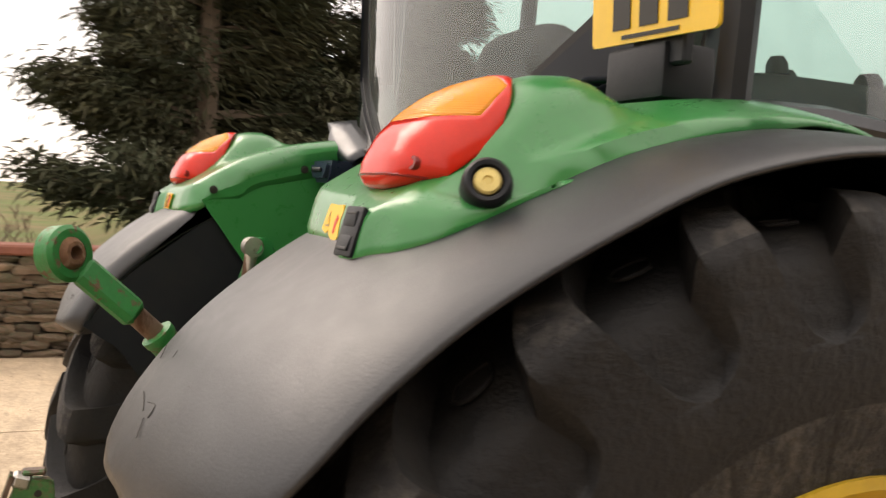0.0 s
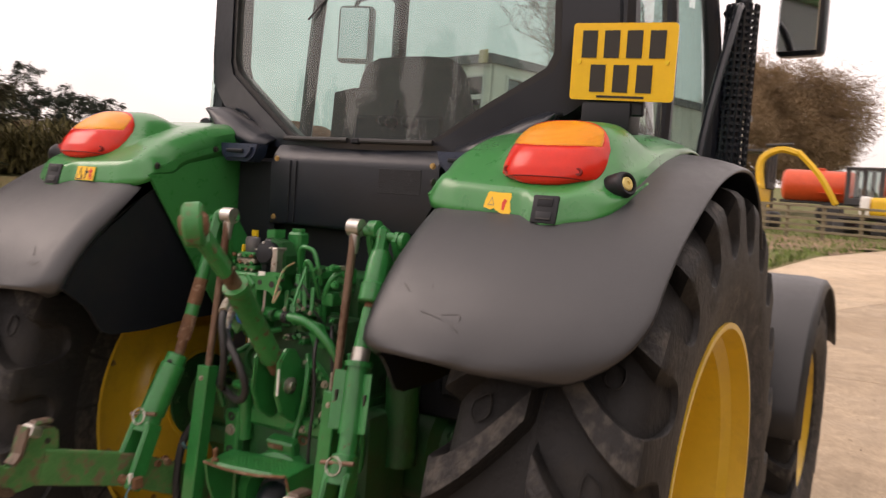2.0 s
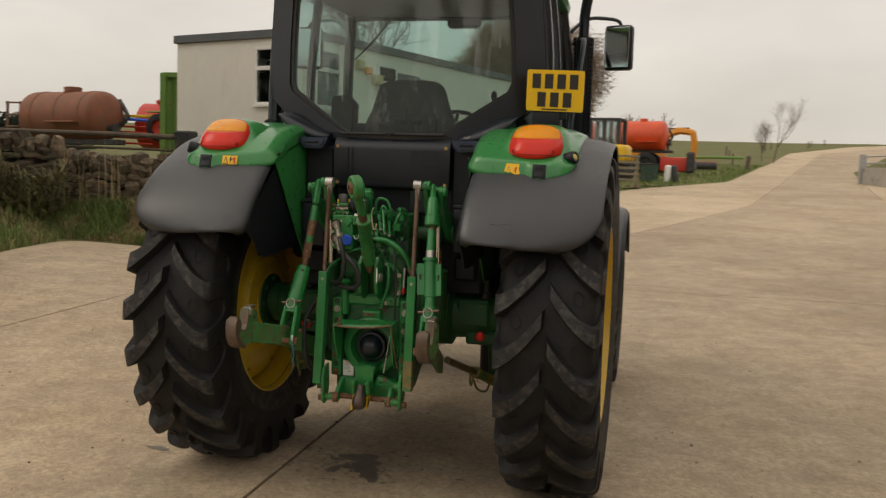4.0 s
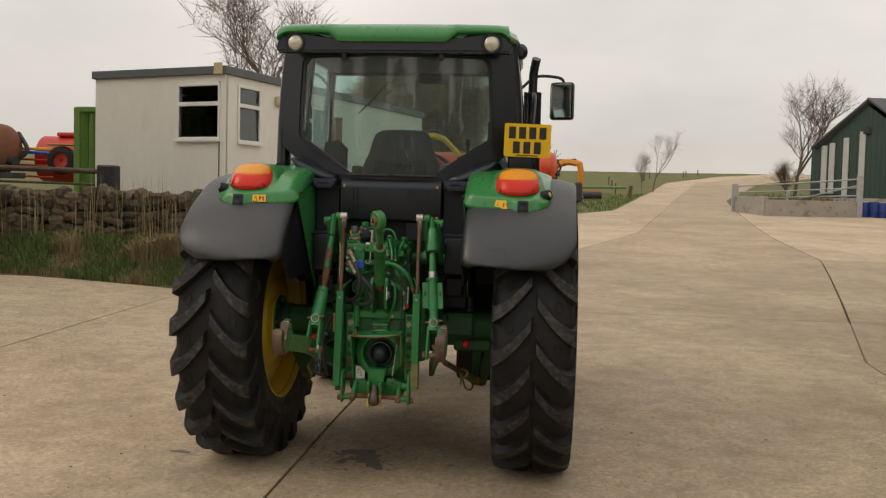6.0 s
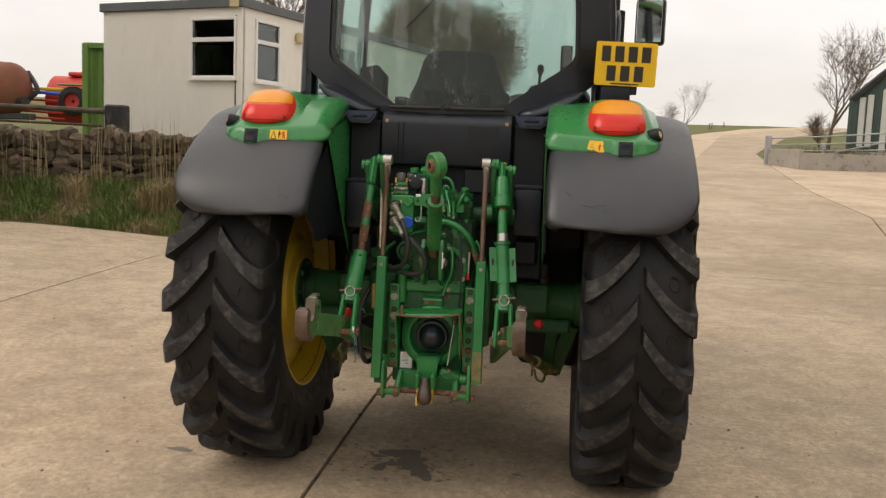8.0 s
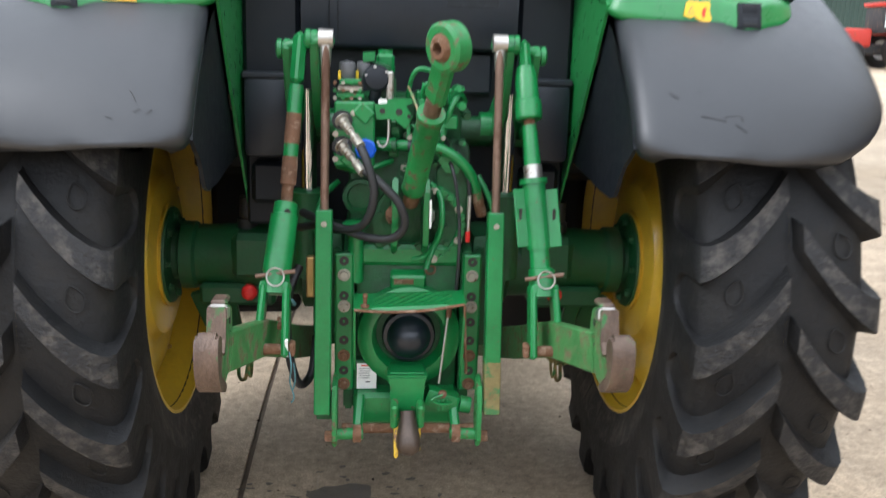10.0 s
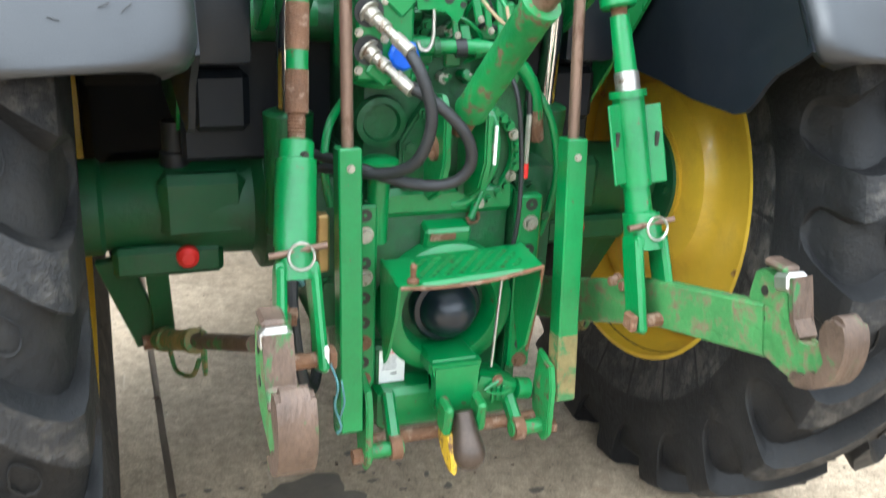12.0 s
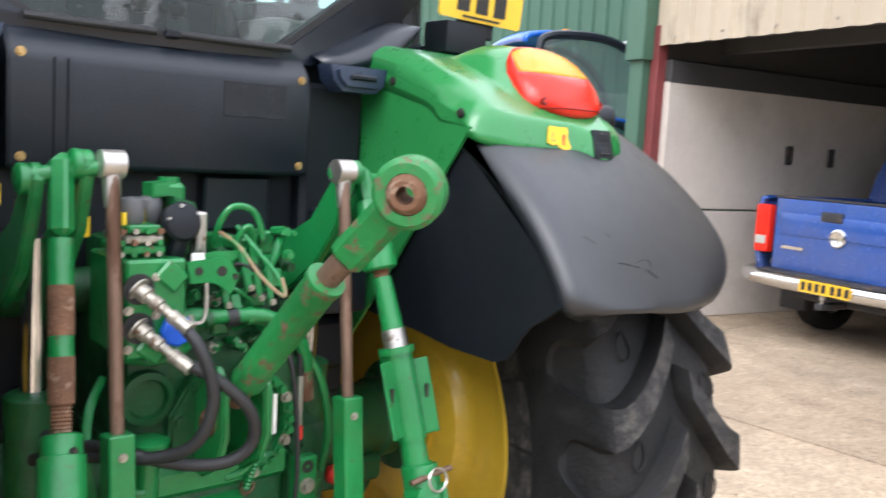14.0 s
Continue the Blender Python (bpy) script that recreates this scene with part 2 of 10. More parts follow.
M_PLASTIC_IN = material("dull_black_plastic", (0.0055, 0.0075, 0.0112), 0.5, scale=4, vary=0.2, bump=0.06, bump_scale=200, second=(0.013, 0.014, 0.015), amount=0.36, second_scale=5, edge=0.15, spec=0.35)
M_CABBLACK = material("satin_black_cab_paint", (0.0062, 0.0098, 0.0165), 0.33, scale=3, vary=0.12, bump=0.03, bump_scale=120, coat=0.15)
M_PANEL = material("black_rear_panel_plastic", (0.0075, 0.0112, 0.0175), 0.38, scale=5, vary=0.25, second=(0.016, 0.0195, 0.026), amount=0.36, second_scale=4, bump=0.08, bump_scale=160, edge=0.12, spec=0.5)
M_RUBBER = material("black_hose_rubber", (0.016, 0.016, 0.017), 0.5, scale=12, vary=0.2, bump=0.15, bump_scale=300)
M_RUST = material("brown_rusty_steel", (0.17, 0.085, 0.045), 0.78, metal=0.2, scale=20, vary=0.35, second=(0.3, 0.2, 0.14), amount=0.42, second_scale=35, bump=0.4, bump_scale=120)
M_HOOK = material("rubbed_dark_brown_steel", (0.085, 0.062, 0.048), 0.36, metal=0.45, scale=14, vary=0.3, second=(0.16, 0.1, 0.06), amount=0.36, second_scale=18, bump=0.1, bump_scale=80)
M_ROD = material("brown_oxidised_rod", (0.19, 0.12, 0.085), 0.5, metal=0.55, scale=14, vary=0.25, second=(0.1, 0.05, 0.03), amount=0.43, second_scale=16, bump=0.12, bump_scale=90, stretch=(1, 1, 0.35))
M_STEEL = material("bare_steel", (0.52, 0.49, 0.45), 0.36, metal=0.9, scale=20, vary=0.18, second=(0.2, 0.13, 0.08), amount=0.38, second_scale=25, bump=0.1)
M_CHROME = material("chromed_ram", (0.75, 0.75, 0.74), 0.14, metal=1.0, scale=30, vary=0.06, bump=0.01)
M_ZINC = material("zinc_plated_fitting", (0.4, 0.37, 0.31), 0.42, metal=0.75, scale=30, vary=0.35, second=(0.16, 0.1, 0.06), amount=0.4, second_scale=45, bump=0.2, bump_scale=150, second_rough=0.75)
M_BRASS = material("tarnished_brass_pin", (0.45, 0.3, 0.12), 0.45, metal=0.8, scale=30, vary=0.25, bump=0.1)
M_PASSIVATE = material("yellow_passivated_steel", (0.72, 0.58, 0.22), 0.35, metal=0.4, scale=30, vary=0.15, bump=0.05)
M_SCUFF = material("dull_glue_residue", (0.006, 0.0075, 0.01), 0.7, scale=30, vary=0.4, second=(0.014, 0.016, 0.02), amount=0.42, second_scale=40, bump=0.2, bump_scale=200)
M_REDKNOB = material("red_rubber_knob", (0.7, 0.025, 0.02), 0.5, scale=30, vary=0.08, bump=0.03)
M_CLAW = material("weathered_claw_steel", (0.12, 0.08, 0.058), 0.5, metal=0.3, scale=22, vary=0.5, second=(0.04, 0.17, 0.05), amount=0.40, second_scale=30, bump=0.3, bump_scale=90, edge=0.04, stretch=(1, 0.5, 0.5))
M_POSTFOOT = material("rusting_yellowed_green_paint", (0.2, 0.16, 0.06), 0.7, scale=12, vary=0.35, second=(0.05, 0.16, 0.05), amount=0.47, second_scale=22, bump=0.35, bump_scale=80)
M_PIPE = material("pale_brown_pipe", (0.26, 0.17, 0.09), 0.5, scale=20, vary=0.3, second=(0.09, 0.2, 0.07), amount=0.45, second_scale=20, bump=0.1)
M_BLUE = material("blue_plastic_cap", (0.01, 0.1, 0.6), 0.4, scale=30, vary=0.1, bump=0.03)
M_GREYPL = material("grey_plastic_connector", (0.12, 0.12, 0.125), 0.45, scale=20, vary=0.15, bump=0.05)
M_YTAG = material("yellow_plastic_tag", (0.8, 0.55, 0.02), 0.45, scale=30, vary=0.08, bump=0.02)
M_STICKER = material("yellow_warning_sticker", (0.85, 0.5, 0.02), 0.4, scale=30, vary=0.07, bump=0.02)
M_INK = material("black_print_and_hole_shade", (0.02, 0.018, 0.015), 0.5, scale=40, vary=0.1, bump=0.0)
M_REDINK = material("red_print", (0.6, 0.04, 0.02), 0.5, scale=40, vary=0.1, bump=0.0)
M_LABEL = material("white_paper_label", (0.75, 0.74, 0.7), 0.5, scale=30, vary=0.06, bump=0.02)
M_PLATE = material("yellow_reflective_plate", (0.83, 0.5, 0.015), 0.35, scale=20, vary=0.05, bump=0.01, coat=0.4)
M_TWINE = material("turquoise_baler_twine", (0.07, 0.17, 0.18), 0.85, scale=60, vary=0.2, bump=0.3)
M_SEAT = material("dark_grey_seat_fabric", (0.03, 0.032, 0.033), 0.85, scale=12, vary=0.2, bump=0.05, bump_scale=90)
M_CABIN_IN = material("grey_cab_lining", (0.11, 0.11, 0.105), 0.7, scale=6, vary=0.15, bump=0.1)
M_MIRROR = material("mirror_glass", (0.75, 0.78, 0.78), 0.03, metal=1.0, scale=5, vary=0.02, bump=0.0)
M_LAMP = material("clear_lamp_glass", (0.62, 0.58, 0.48), 0.12, metal=0.4, scale=40, vary=0.2, bump=0.1, bump_scale=90)
M_PODBLUE = material("glossy_blue_black_moulding", (0.02, 0.032, 0.062), 0.3, scale=6, vary=0.15, bump=0.04, bump_scale=150, spec=0.6)
M_CABGLASS = glass_material("green_tinted_cab_glass", (0.6, 0.75, 0.72), 1.4, 0.07)
M_PANE = glass_material("clear_window_glass", (0.8, 0.85, 0.84), 1.6)


def lens_material(name, colour):
    m = material(name, colour, 0.16, scale=30, vary=0.06, bump=0.03, bump_scale=55, spec=0.35)
    bs = m.node_tree.nodes["Principled BSDF"]
    bs.inputs["Subsurface Weight"].default_value = 0.35
    bs.inputs["Subsurface Radius"].default_value = (0.02, 0.006, 0.003)
    bs.inputs["Subsurface Scale"].default_value = 1.0
    return m


M_LENS_RED = lens_material("red_lens_plastic", (0.72, 0.026, 0.012))
# Darker copy of the lens red: shade of wells and seam put into colour.
M_LENS_DARK = lens_material("shaded_red_lens_recess", (0.2, 0.008, 0.006))
M_LENS_AMBER = lens_material("amber_lens_plastic", (0.95, 0.31, 0.016))
a_nt = M_LENS_AMBER.node_tree
a_co, a_wave, a_bump = a_nt.nodes.new("ShaderNodeTexCoord"), a_nt.nodes.new("ShaderNodeTexWave"), a_nt.nodes.new("ShaderNodeBump")
a_wave.bands_direction = "Z"
a_wave.inputs["Scale"].default_value = 95
a_bump.inputs["Strength"].default_value, a_bump.inputs["Distance"].default_value = 0.5, 0.002
a_nt.links.new(a_co.outputs["Object"], a_wave.inputs["Vector"])
a_nt.links.new(a_wave.outputs[1], a_bump.inputs["Height"])
a_nt.links.new(a_bump.outputs[0], a_nt.nodes["Principled BSDF"].inputs["Normal"])


# ---- mesh helpers ----
def part(name, bm, mat, parent=None, label="", smooth=True, angle=35):
    """One mesh object from a bmesh, under its thing or part."""
    bmesh.ops.recalc_face_normals(bm, faces=bm.faces)
    me = bpy.data.meshes.new(name)
    if smooth:
        for f in bm.faces:
            f.smooth = True
        for e in bm.edges:
            if len(e.link_faces) == 2 and e.calc_face_angle(0) > radians(angle):
                e.smooth = False
    bm.to_mesh(me)
    bm.free()
    me.materials.append(mat)
    ob = new(name, me)
    if parent:
        ob.parent = parent
    if label:
        ob["label"] = label
    return ob


def thing(name, label, category, group="", kind="", at=(0, 0, 0)):
    ob = new(name)
    ob.empty_display_size = 0.1
    ob.location = at
    return tagged(ob, label, category, group, kind)


def B():
    return bmesh.new()


def axes(p, q):
    """A turn that takes z to the way from p to q."""
    return (Vector(q) - Vector(p)).to_track_quat("Z", "Y").to_matrix().to_4x4()


def add_box(bm, c, s, turn=None, bevel=0.0, seg=1):
    m = Matrix.Translation(c) @ (turn.to_4x4() if turn is not None else Matrix.Identity(4)) @ Matrix.Diagonal((*s, 1))
    g = bmesh.ops.create_cube(bm, size=1.0, matrix=m)["verts"]
    if bevel:
        es = list({e for v in g for e in v.link_edges})
        bmesh.ops.bevel(bm, geom=es, offset=bevel, segments=seg, affect="EDGES", profile=0.6)
    return bm


def box(c, s, bevel=0.004, turn=None, seg=1):
    return add_box(B(), c, s, turn, bevel, seg)


def add_cyl(bm, p, q, r0, r1=None, seg=20, cap=True):
    p, q = Vector(p), Vector(q)
    m = Matrix.Translation((p + q) / 2) @ axes(p, q)
    bmesh.ops.create_cone(bm, cap_ends=cap, segments=seg, radius1=r0, radius2=r0 if r1 is None else r1, depth=(q - p).length, matrix=m)
    return bm


def cyl(p, q, r0, r1=None, seg=20):
    return add_cyl(B(), p, q, r0, r1, seg)


def add_lathe(bm, profile, p, q, seg=32, close=False):
    """Turns a profile of (distance from p along the axis, radius) about the axis p to q."""
    p, q = Vector(p), Vector(q)
    m = Matrix.Translation(p) @ axes(p, q)
    rings = []
    for a, r in profile:
        rings.append([bm.verts.new(m @ Vector((r * math.cos(2 * math.pi * k / seg), r * math.sin(2 * math.pi * k / seg), a))) for k in range(seg)])
    for r0, r1 in zip(rings, rings[1:] + (rings[:1] if close else [])):
        for k in range(seg):
            bm.faces.new((r0[k], r0[(k + 1) % seg], r1[(k + 1) % seg], r1[k]))
    if not close:
        for r in (rings[0], rings[-1]):
            bm.faces.new(r)
    return bm


def lathe(profile, p, q, seg=32, close=False):
    return add_lathe(B(), profile, p, q, seg, close)


def smooth_path(pts, n=8):
    """A smooth line through points."""
    pts = [Vector(p) for p in pts]
    out = []
    for i in range(len(pts) - 1):
        a, b, c, d = pts[max(i - 1, 0)], pts[i], pts[i + 1], pts[min(i + 2, len(pts) - 1)]
        for k in range(n):
            t = k / n
            out.append(0.5 * (2 * b + (c - a) * t + (2 * a - 5 * b + 4 * c - d) * t * t + (3 * b - a - 3 * c + d) * t ** 3))
    return out + [pts[-1]]


def add_tube(bm, pts, r, seg=10, n=8, taper=None, raw=False):
    path = [Vector(p) for p in pts] if raw else smooth_path(pts, n)
    side, rings = None, []
    for i, p in enumerate(path):
        way = (path[min(i + 1, len(path) - 1)] - path[max(i - 1, 0)]).normalized()
        if side is None:
            side = way.orthogonal().normalized()
        side = (side - way * side.dot(way)).normalized()
        up = way.cross(side)
        rr = r if taper is None else r + (taper - r) * i / (len(path) - 1)
        rings.append([bm.verts.new(p + rr * (math.cos(2 * math.pi * k / seg) * side + math.sin(2 * math.pi * k / seg) * up)) for k in range(seg)])
    for r0, r1 in zip(rings, rings[1:]):
        for k in range(seg):
            bm.faces.new((r0[k], r0[(k + 1) % seg], r1[(k + 1) % seg], r1[k]))
    bm.faces.new(rings[0])
    bm.faces.new(rings[-1])
    return bm


def tube(pts, r, seg=10, n=8, taper=None, raw=False):
    return add_tube(B(), pts, r, seg, n, taper, raw)


def add_plate(bm, outline, place, thick, bevel=0.0):
    """A plate of the 2D outline; place takes (u, v, w) to a point, w through the thickness."""
    lo = [bm.verts.new(place(u, v, -thick / 2)) for u, v in outline]
    hi = [bm.verts.new(place(u, v, thick / 2)) for u, v in outline]
    n = len(outline)
    fs = [bm.faces.new(lo[::-1]), bm.faces.new(hi)]
    for i in range(n):
        fs.append(bm.faces.new((lo[i], lo[(i + 1) % n], hi[(i + 1) % n], hi[i])))
    if bevel:
        es = [e for f in fs[:2] for e in f.edges]
        bmesh.ops.bevel(bm, geom=es, offset=bevel, segments=2, affect="EDGES")
    return bm


def plate_x(outline, x, thick, bevel=0.0, bm=None):
    """Outline in (y, z), standing across x."""
    return add_plate(bm or B(), outline, lambda u, v, w: Vector((x + w, u, v)), thick, bevel)


def plate_y(outline, y, thick, bevel=0.0, bm=None):
    """Outline in (x, z), standing across y."""
    return add_plate(bm or B(), outline, lambda u, v, w: Vector((u, y + w, v)), thick, bevel)


def plate_z(outline, z, thick, bevel=0.0, bm=None):
    return add_plate(bm or B(), outline, lambda u, v, w: Vector((u, v, z + w)), thick, bevel)


def grid_sheet(bm, rows):
    """A sheet through rows of points."""
    vs = [[bm.verts.new(p) for p in r] for r in rows]
    for a, b in zip(vs, vs[1:]):
        for i in range(len(a) - 1):
            bm.faces.new((a[i], a[i + 1], b[i + 1], b[i]))
    return vs


def frame_loop(bm, outer, inner, y0, y1):
    """A frame between two outlines of as many points in (x, z), from y0 to y1; y may be a function of z."""
    n = len(outer)
    fy0 = y0 if callable(y0) else (lambda z, x: y0)
    fy1 = y1 if callable(y1) else (lambda z, x: y1)
    ring = [[bm.verts.new((x, f(z, x), z)) for x, z in o] for o, f in ((outer, fy0), (inner, fy0), (inner, fy1), (outer, fy1))]
    for a in range(4):
        r0, r1 = ring[a], ring[(a + 1) % 4]
        for i in range(n):
            bm.faces.new((r0[i], r0[(i + 1) % n], r1[(i + 1) % n], r1[i]))
    return bm


def strut(bm, p, q, w, d, bevel=0.003, side=(1, 0, 0)):
    """A square bar from p to q; w along side, d across it."""
    p, q = Vector(p), Vector(q)
    z = (q - p).normalized()
    x = (Vector(side) - z * Vector(side).dot(z)).normalized()
    y = z.cross(x)
    m = Matrix((x, y, z)).transposed()
    return add_box(bm, (p + q) / 2, (w, d, (q - p).length), m, bevel)


def smooth_outline(pts, n=4):
    """A closed outline rounded through its points."""
    k = len(pts)
    ring = smooth_path([(*p, 0) for p in (list(pts[-2:]) + list(pts) + list(pts[:2]))], n)
    return [(p.x, p.y) for p in ring[2 * n:(k + 2) * n]]


def lerp_table(table, t):
    for (a, *va), (b, *vb) in zip(table, table[1:]):
        if t <= b:
            f = max(0.0, (t - a) / (b - a))
            return [p + (q - p) * f for p, q in zip(va, vb)]
    return list(table[-1][1:])


def bolt(parent, p, way, r=0.012, h=0.01, mat=None, name="bolt", label=""):
    p, way = Vector(p), Vector(way).normalized()
    bm = B()
    add_cyl(bm, p, p + way * h * 0.3, r * 1.35, seg=14)
    add_cyl(bm, p + way * h * 0.2, p + way * h, r, r * 0.92, seg=6)
    return part(name, bm, mat or M_ZINC, parent, label, angle=20)


# ---- the lie of the land ----
def ramp01(a, b, v):
    t = min(1.0, max(0.0, (v - a) / (b - a)))
    return t * t * (3 - 2 * t)


VERGE = [(-40, -7.5), (-0.5, -7.5), (4.2, -7.45), (6.7, -7.95), (8.7, -8.2)]
ROAD_LEFT = [(8.0, -4.6), (8.6, -4.0), (12, -3.4), (20, -2.6), (30, -1.9), (38, 0.2), (49, 5.2), (77, 9.6), (114, 17.0), (150, 30.0), (200, 62.0)]
ROAD_JOINT = [(-40, 4.2), (1.2, 4.3), (4.6, 4.54), (6.8, 5.16), (11.2, 6.39), (15.5, 7.53), (20.65, 8.83), (24.2, 9.15), (29.2, 9.6), (38, 10.8), (49.6, 12.6), (74, 16.7), (86, 19.9), (115, 29.0), (150, 46.0), (200, 82.0)]

ROAD_SEAM = [(8.3, -2.4), (22.9, 2.36), (30, 4.65), (38, 6.1), (48.4, 8.0), (74.8, 12.5), (114, 20.5), (150, 36.0), (200, 70.0)]


def along_y(table, y):
    return lerp_table(table, y)[0]


def rise(x, y):
    """The fall of the yard: flat round the tractor, up to the left and up the hill ahead."""
    f = max(0.0, y - 9)
    z = 0.036 * f * (1 - math.exp(-f / 12))
    if y > 65:
        z += 0.022 * (min(y, 175) - 65) * ramp01(65, 110, y)
    if y > 175:
        z -= 0.05 * (y - 175)
    z += 0.26 * ramp01(1.5, 8.0, -x - 0.3) * ramp01(1.0, 8.0, y) * (1 - ramp01(14, 40, y))
    if x > 25:
        z += 0.01 * min(x - 25, 100)
    if x < -30:
        z += 0.02 * min(-x - 30, 60)
    return z


def off_concrete(x, y):
    """Metres from the concrete's edge out onto grass; negative on concrete."""
    if y < 8.4:
        return along_y(VERGE, y) - x
    d_road = along_y(ROAD_LEFT, y) - x
    far = along_y(ROAD_JOINT, y) if y > 52 else 70.0
    d_right = x - far
    d = max(d_road, d_right)
    if y < 14 and x < -4.0:
        d = max(0.02, min(y - 8.35, 3.0)) if d > 0 else d
    return d


def ground_z(x, y):
    z, d = rise(x, y), off_concrete(x, y)
    if d < 0:
        return z - 0.12 * min(1.0, -d / 0.25)
    bank = 0.0
    if x < -3.0 and -14 < y < 26:
        bank = 0.52 * ramp01(0.0, 1.5, d) + 0.75 * ramp01(2.0, 3.4, d)
        bank *= 1 - ramp01(18, 26, y)
        if y < 3.0:
            bank *= 0.25 + 0.75 * ramp01(0.5, 3.0, y)
        bank *= ramp01(-2.2, -4.2, x) if x > -4.2 else 1.0
    return z + bank + 0.03 * ramp01(0, 0.3, d) + 0.03 * noise.noise((x * 0.7, y * 0.7, 0))


M_GRASS = material("rough_winter_grass", (0.105, 0.13, 0.042), 0.95, scale=0.6, vary=0.3, second=(0.17, 0.13, 0.065), amount=0.47, second_scale=0.35, bump=0.8, bump_scale=18, edge=0.12, spec=0.2)
M_CONC = concrete_material("worn_beige_concrete")
M_CONC_PALE = concrete_material("paler_beige_concrete", 1.22)
M_CONC_LEFT = concrete_material("lighter_beige_concrete", 1.2)
M_DIRT = material("trodden_brown_earth", (0.23, 0.15, 0.085), 0.95, scale=1.2, vary=0.25, second=(0.13, 0.09, 0.05), amount=0.45, second_scale=1.5, bump=0.6, bump_scale=30)
M_DIRT_CRUMB = material("dark_soil_crumbs", (0.09, 0.062, 0.04), 0.95, scale=20, vary=0.4, bump=0, piece=0.5)
M_WET = material("damp_dark_stain", (0.125, 0.1, 0.074), 0.5, scale=9, vary=0.25, bump=0.2, bump_scale=80)
M_JOINT = material("dirt_filled_joint", (0.15, 0.113, 0.078), 0.8, scale=9, vary=0.3, bump=0.4)

xs = sorted({*np.arange(-120, -20, 8.0).tolist(), *np.arange(-20, -3, 0.45).tolist(), *np.arange(-3, 6, 1.0).tolist(), *np.arange(6, 40, 2.5).tolist(), *np.arange(40, 140, 9.0).tolist()})
ys = sorted({*np.arange(-60, -6, 6.0).tolist(), *np.arange(-6, 16, 0.45).tolist(), *np.arange(16, 60, 1.5).tolist(), *np.arange(60, 210, 5.0).tolist(), 230.0, 300.0, 500.0, 900.0})
bm = B()
grid_sheet(bm, [[(x * (1 + max(0, y - 210) / 120), y, ground_z(x, min(y, 210)) - max(0, y - 210) * 0.02) for x in xs] for y in ys])
tagged(part("ground", bm, M_GRASS, angle=60), "rough winter grass with bare patches rising to a hill", "ground", kind="structure")


def slab(y0, y1, left, right, cols, step):
    """A run of concrete between two lines, with its edge turned down."""
    rows = []
    n = max(2, int((y1 - y0) / step) + 1)
    for j in range(n):
        y = y0 + (y1 - y0) * j / (n - 1)
        l, r = left(y), right(y)
        row = [(l + (r - l) * i / cols, y, rise(l + (r - l) * i / cols, y)) for i in range(cols + 1)]
        rows.append([(row[0][0], y, row[0][2] - 0.14)] + row + [(row[-1][0], y, row[-1][2] - 0.14)])
    low = lambda r: [(x, y, z - 0.14) for x, y, z in r]
    bm = B()
    grid_sheet(bm, [low(rows[0])] + rows + [low(rows[-1])])
    return bm


yard = thing("pavement", "worn beige concrete yard cast in slabs with dark joints", "pavement", kind="structure")
GAP = 0.011
bm = B()
grid_sheet(bm, [[(x, y, rise(x, y) - 0.016) for x in [-4.9 + 0.41 * k for k in range(70)]] for y in [-39.8 + 0.5 * k for k in range(96)] + [8.3]])
part("joint_filler", bm, M_JOINT, yard, "dirt-filled slab joints")
runs = [(lambda y: along_y(VERGE, y), lambda y: -4.65 - GAP), (lambda y: -4.65 + GAP, lambda y: -0.55 - 0.02 * math.sin(y) - GAP), (lambda y: -0.55 - 0.02 * math.sin(y) + GAP, lambda y: along_y(ROAD_JOINT, y) - GAP), (lambda y: along_y(ROAD_JOINT, y) + GAP, lambda y: 9.2), (lambda y: 9.2 + GAP, lambda y: 24.0)]
for k, (lf, rt) in enumerate(runs):
    cuts = [-40, -22, -9.0, -2.6 + 0.0 * k, 8.35] if k not in (3, 4) else [-40, -20, -7.0, 2.9, 8.35]
    for y0, y1 in zip(cuts, cuts[1:]):
        part("slab", slab(y0 + GAP / 2, y1 - GAP / 2, lf, rt, 10, 0.5), M_CONC_LEFT if k < 2 else M_CONC, yard, angle=60)
far_runs = [(lambda y: along_y(ROAD_LEFT, y), lambda y: along_y(ROAD_SEAM, y) - GAP, M_CONC_PALE), (lambda y: along_y(ROAD_SEAM, y) + GAP, lambda y: along_y(ROAD_JOINT, y) - 0.02, M_CONC)]
for lf, rt, mat in far_runs:
    for y0, y1 in ((8.36, 13.0), (13.0, 18.2), (18.2, 34.0), (34.0, 60.0), (60.0, 110.0), (110.0, 178.0)):
        part("slab", slab(y0 + GAP / 2, y1 - GAP / 2, lf, rt, 8, 1.2), mat, yard, angle=60)
for lf, rt in ((lambda y: along_y(ROAD_JOINT, y) + 0.02, lambda y: 22.0), (lambda y: 22.02, lambda y: 70.0)):
    for y0, y1, mat in ((8.36, 20.8, M_CONC), (20.8, 31.0, M_CONC_PALE), (31.0, 53.0, M_CONC_PALE)):
        part("slab", slab(y0 + GAP / 2, y1 - GAP / 2, lf, rt, 12, 1.2), mat, yard, angle=60)

# earth track by the field gate
bm = B()
rows = []
for j in range(14):
    y = 33.5 + 0.6 * j
    xr = along_y(ROAD_LEFT, y) - 0.3
    rows.append([(xr - 0.8 * i - 0.4 * math.sin(j * 1.3 + i), y, ground_z(xr - 0.8 * i, y) + 0.05) for i in range(16)])
grid_sheet(bm, rows)
tagged(part("dirt_track", bm, M_DIRT), "trodden brown earth track beside the concrete", "track", kind="structure")


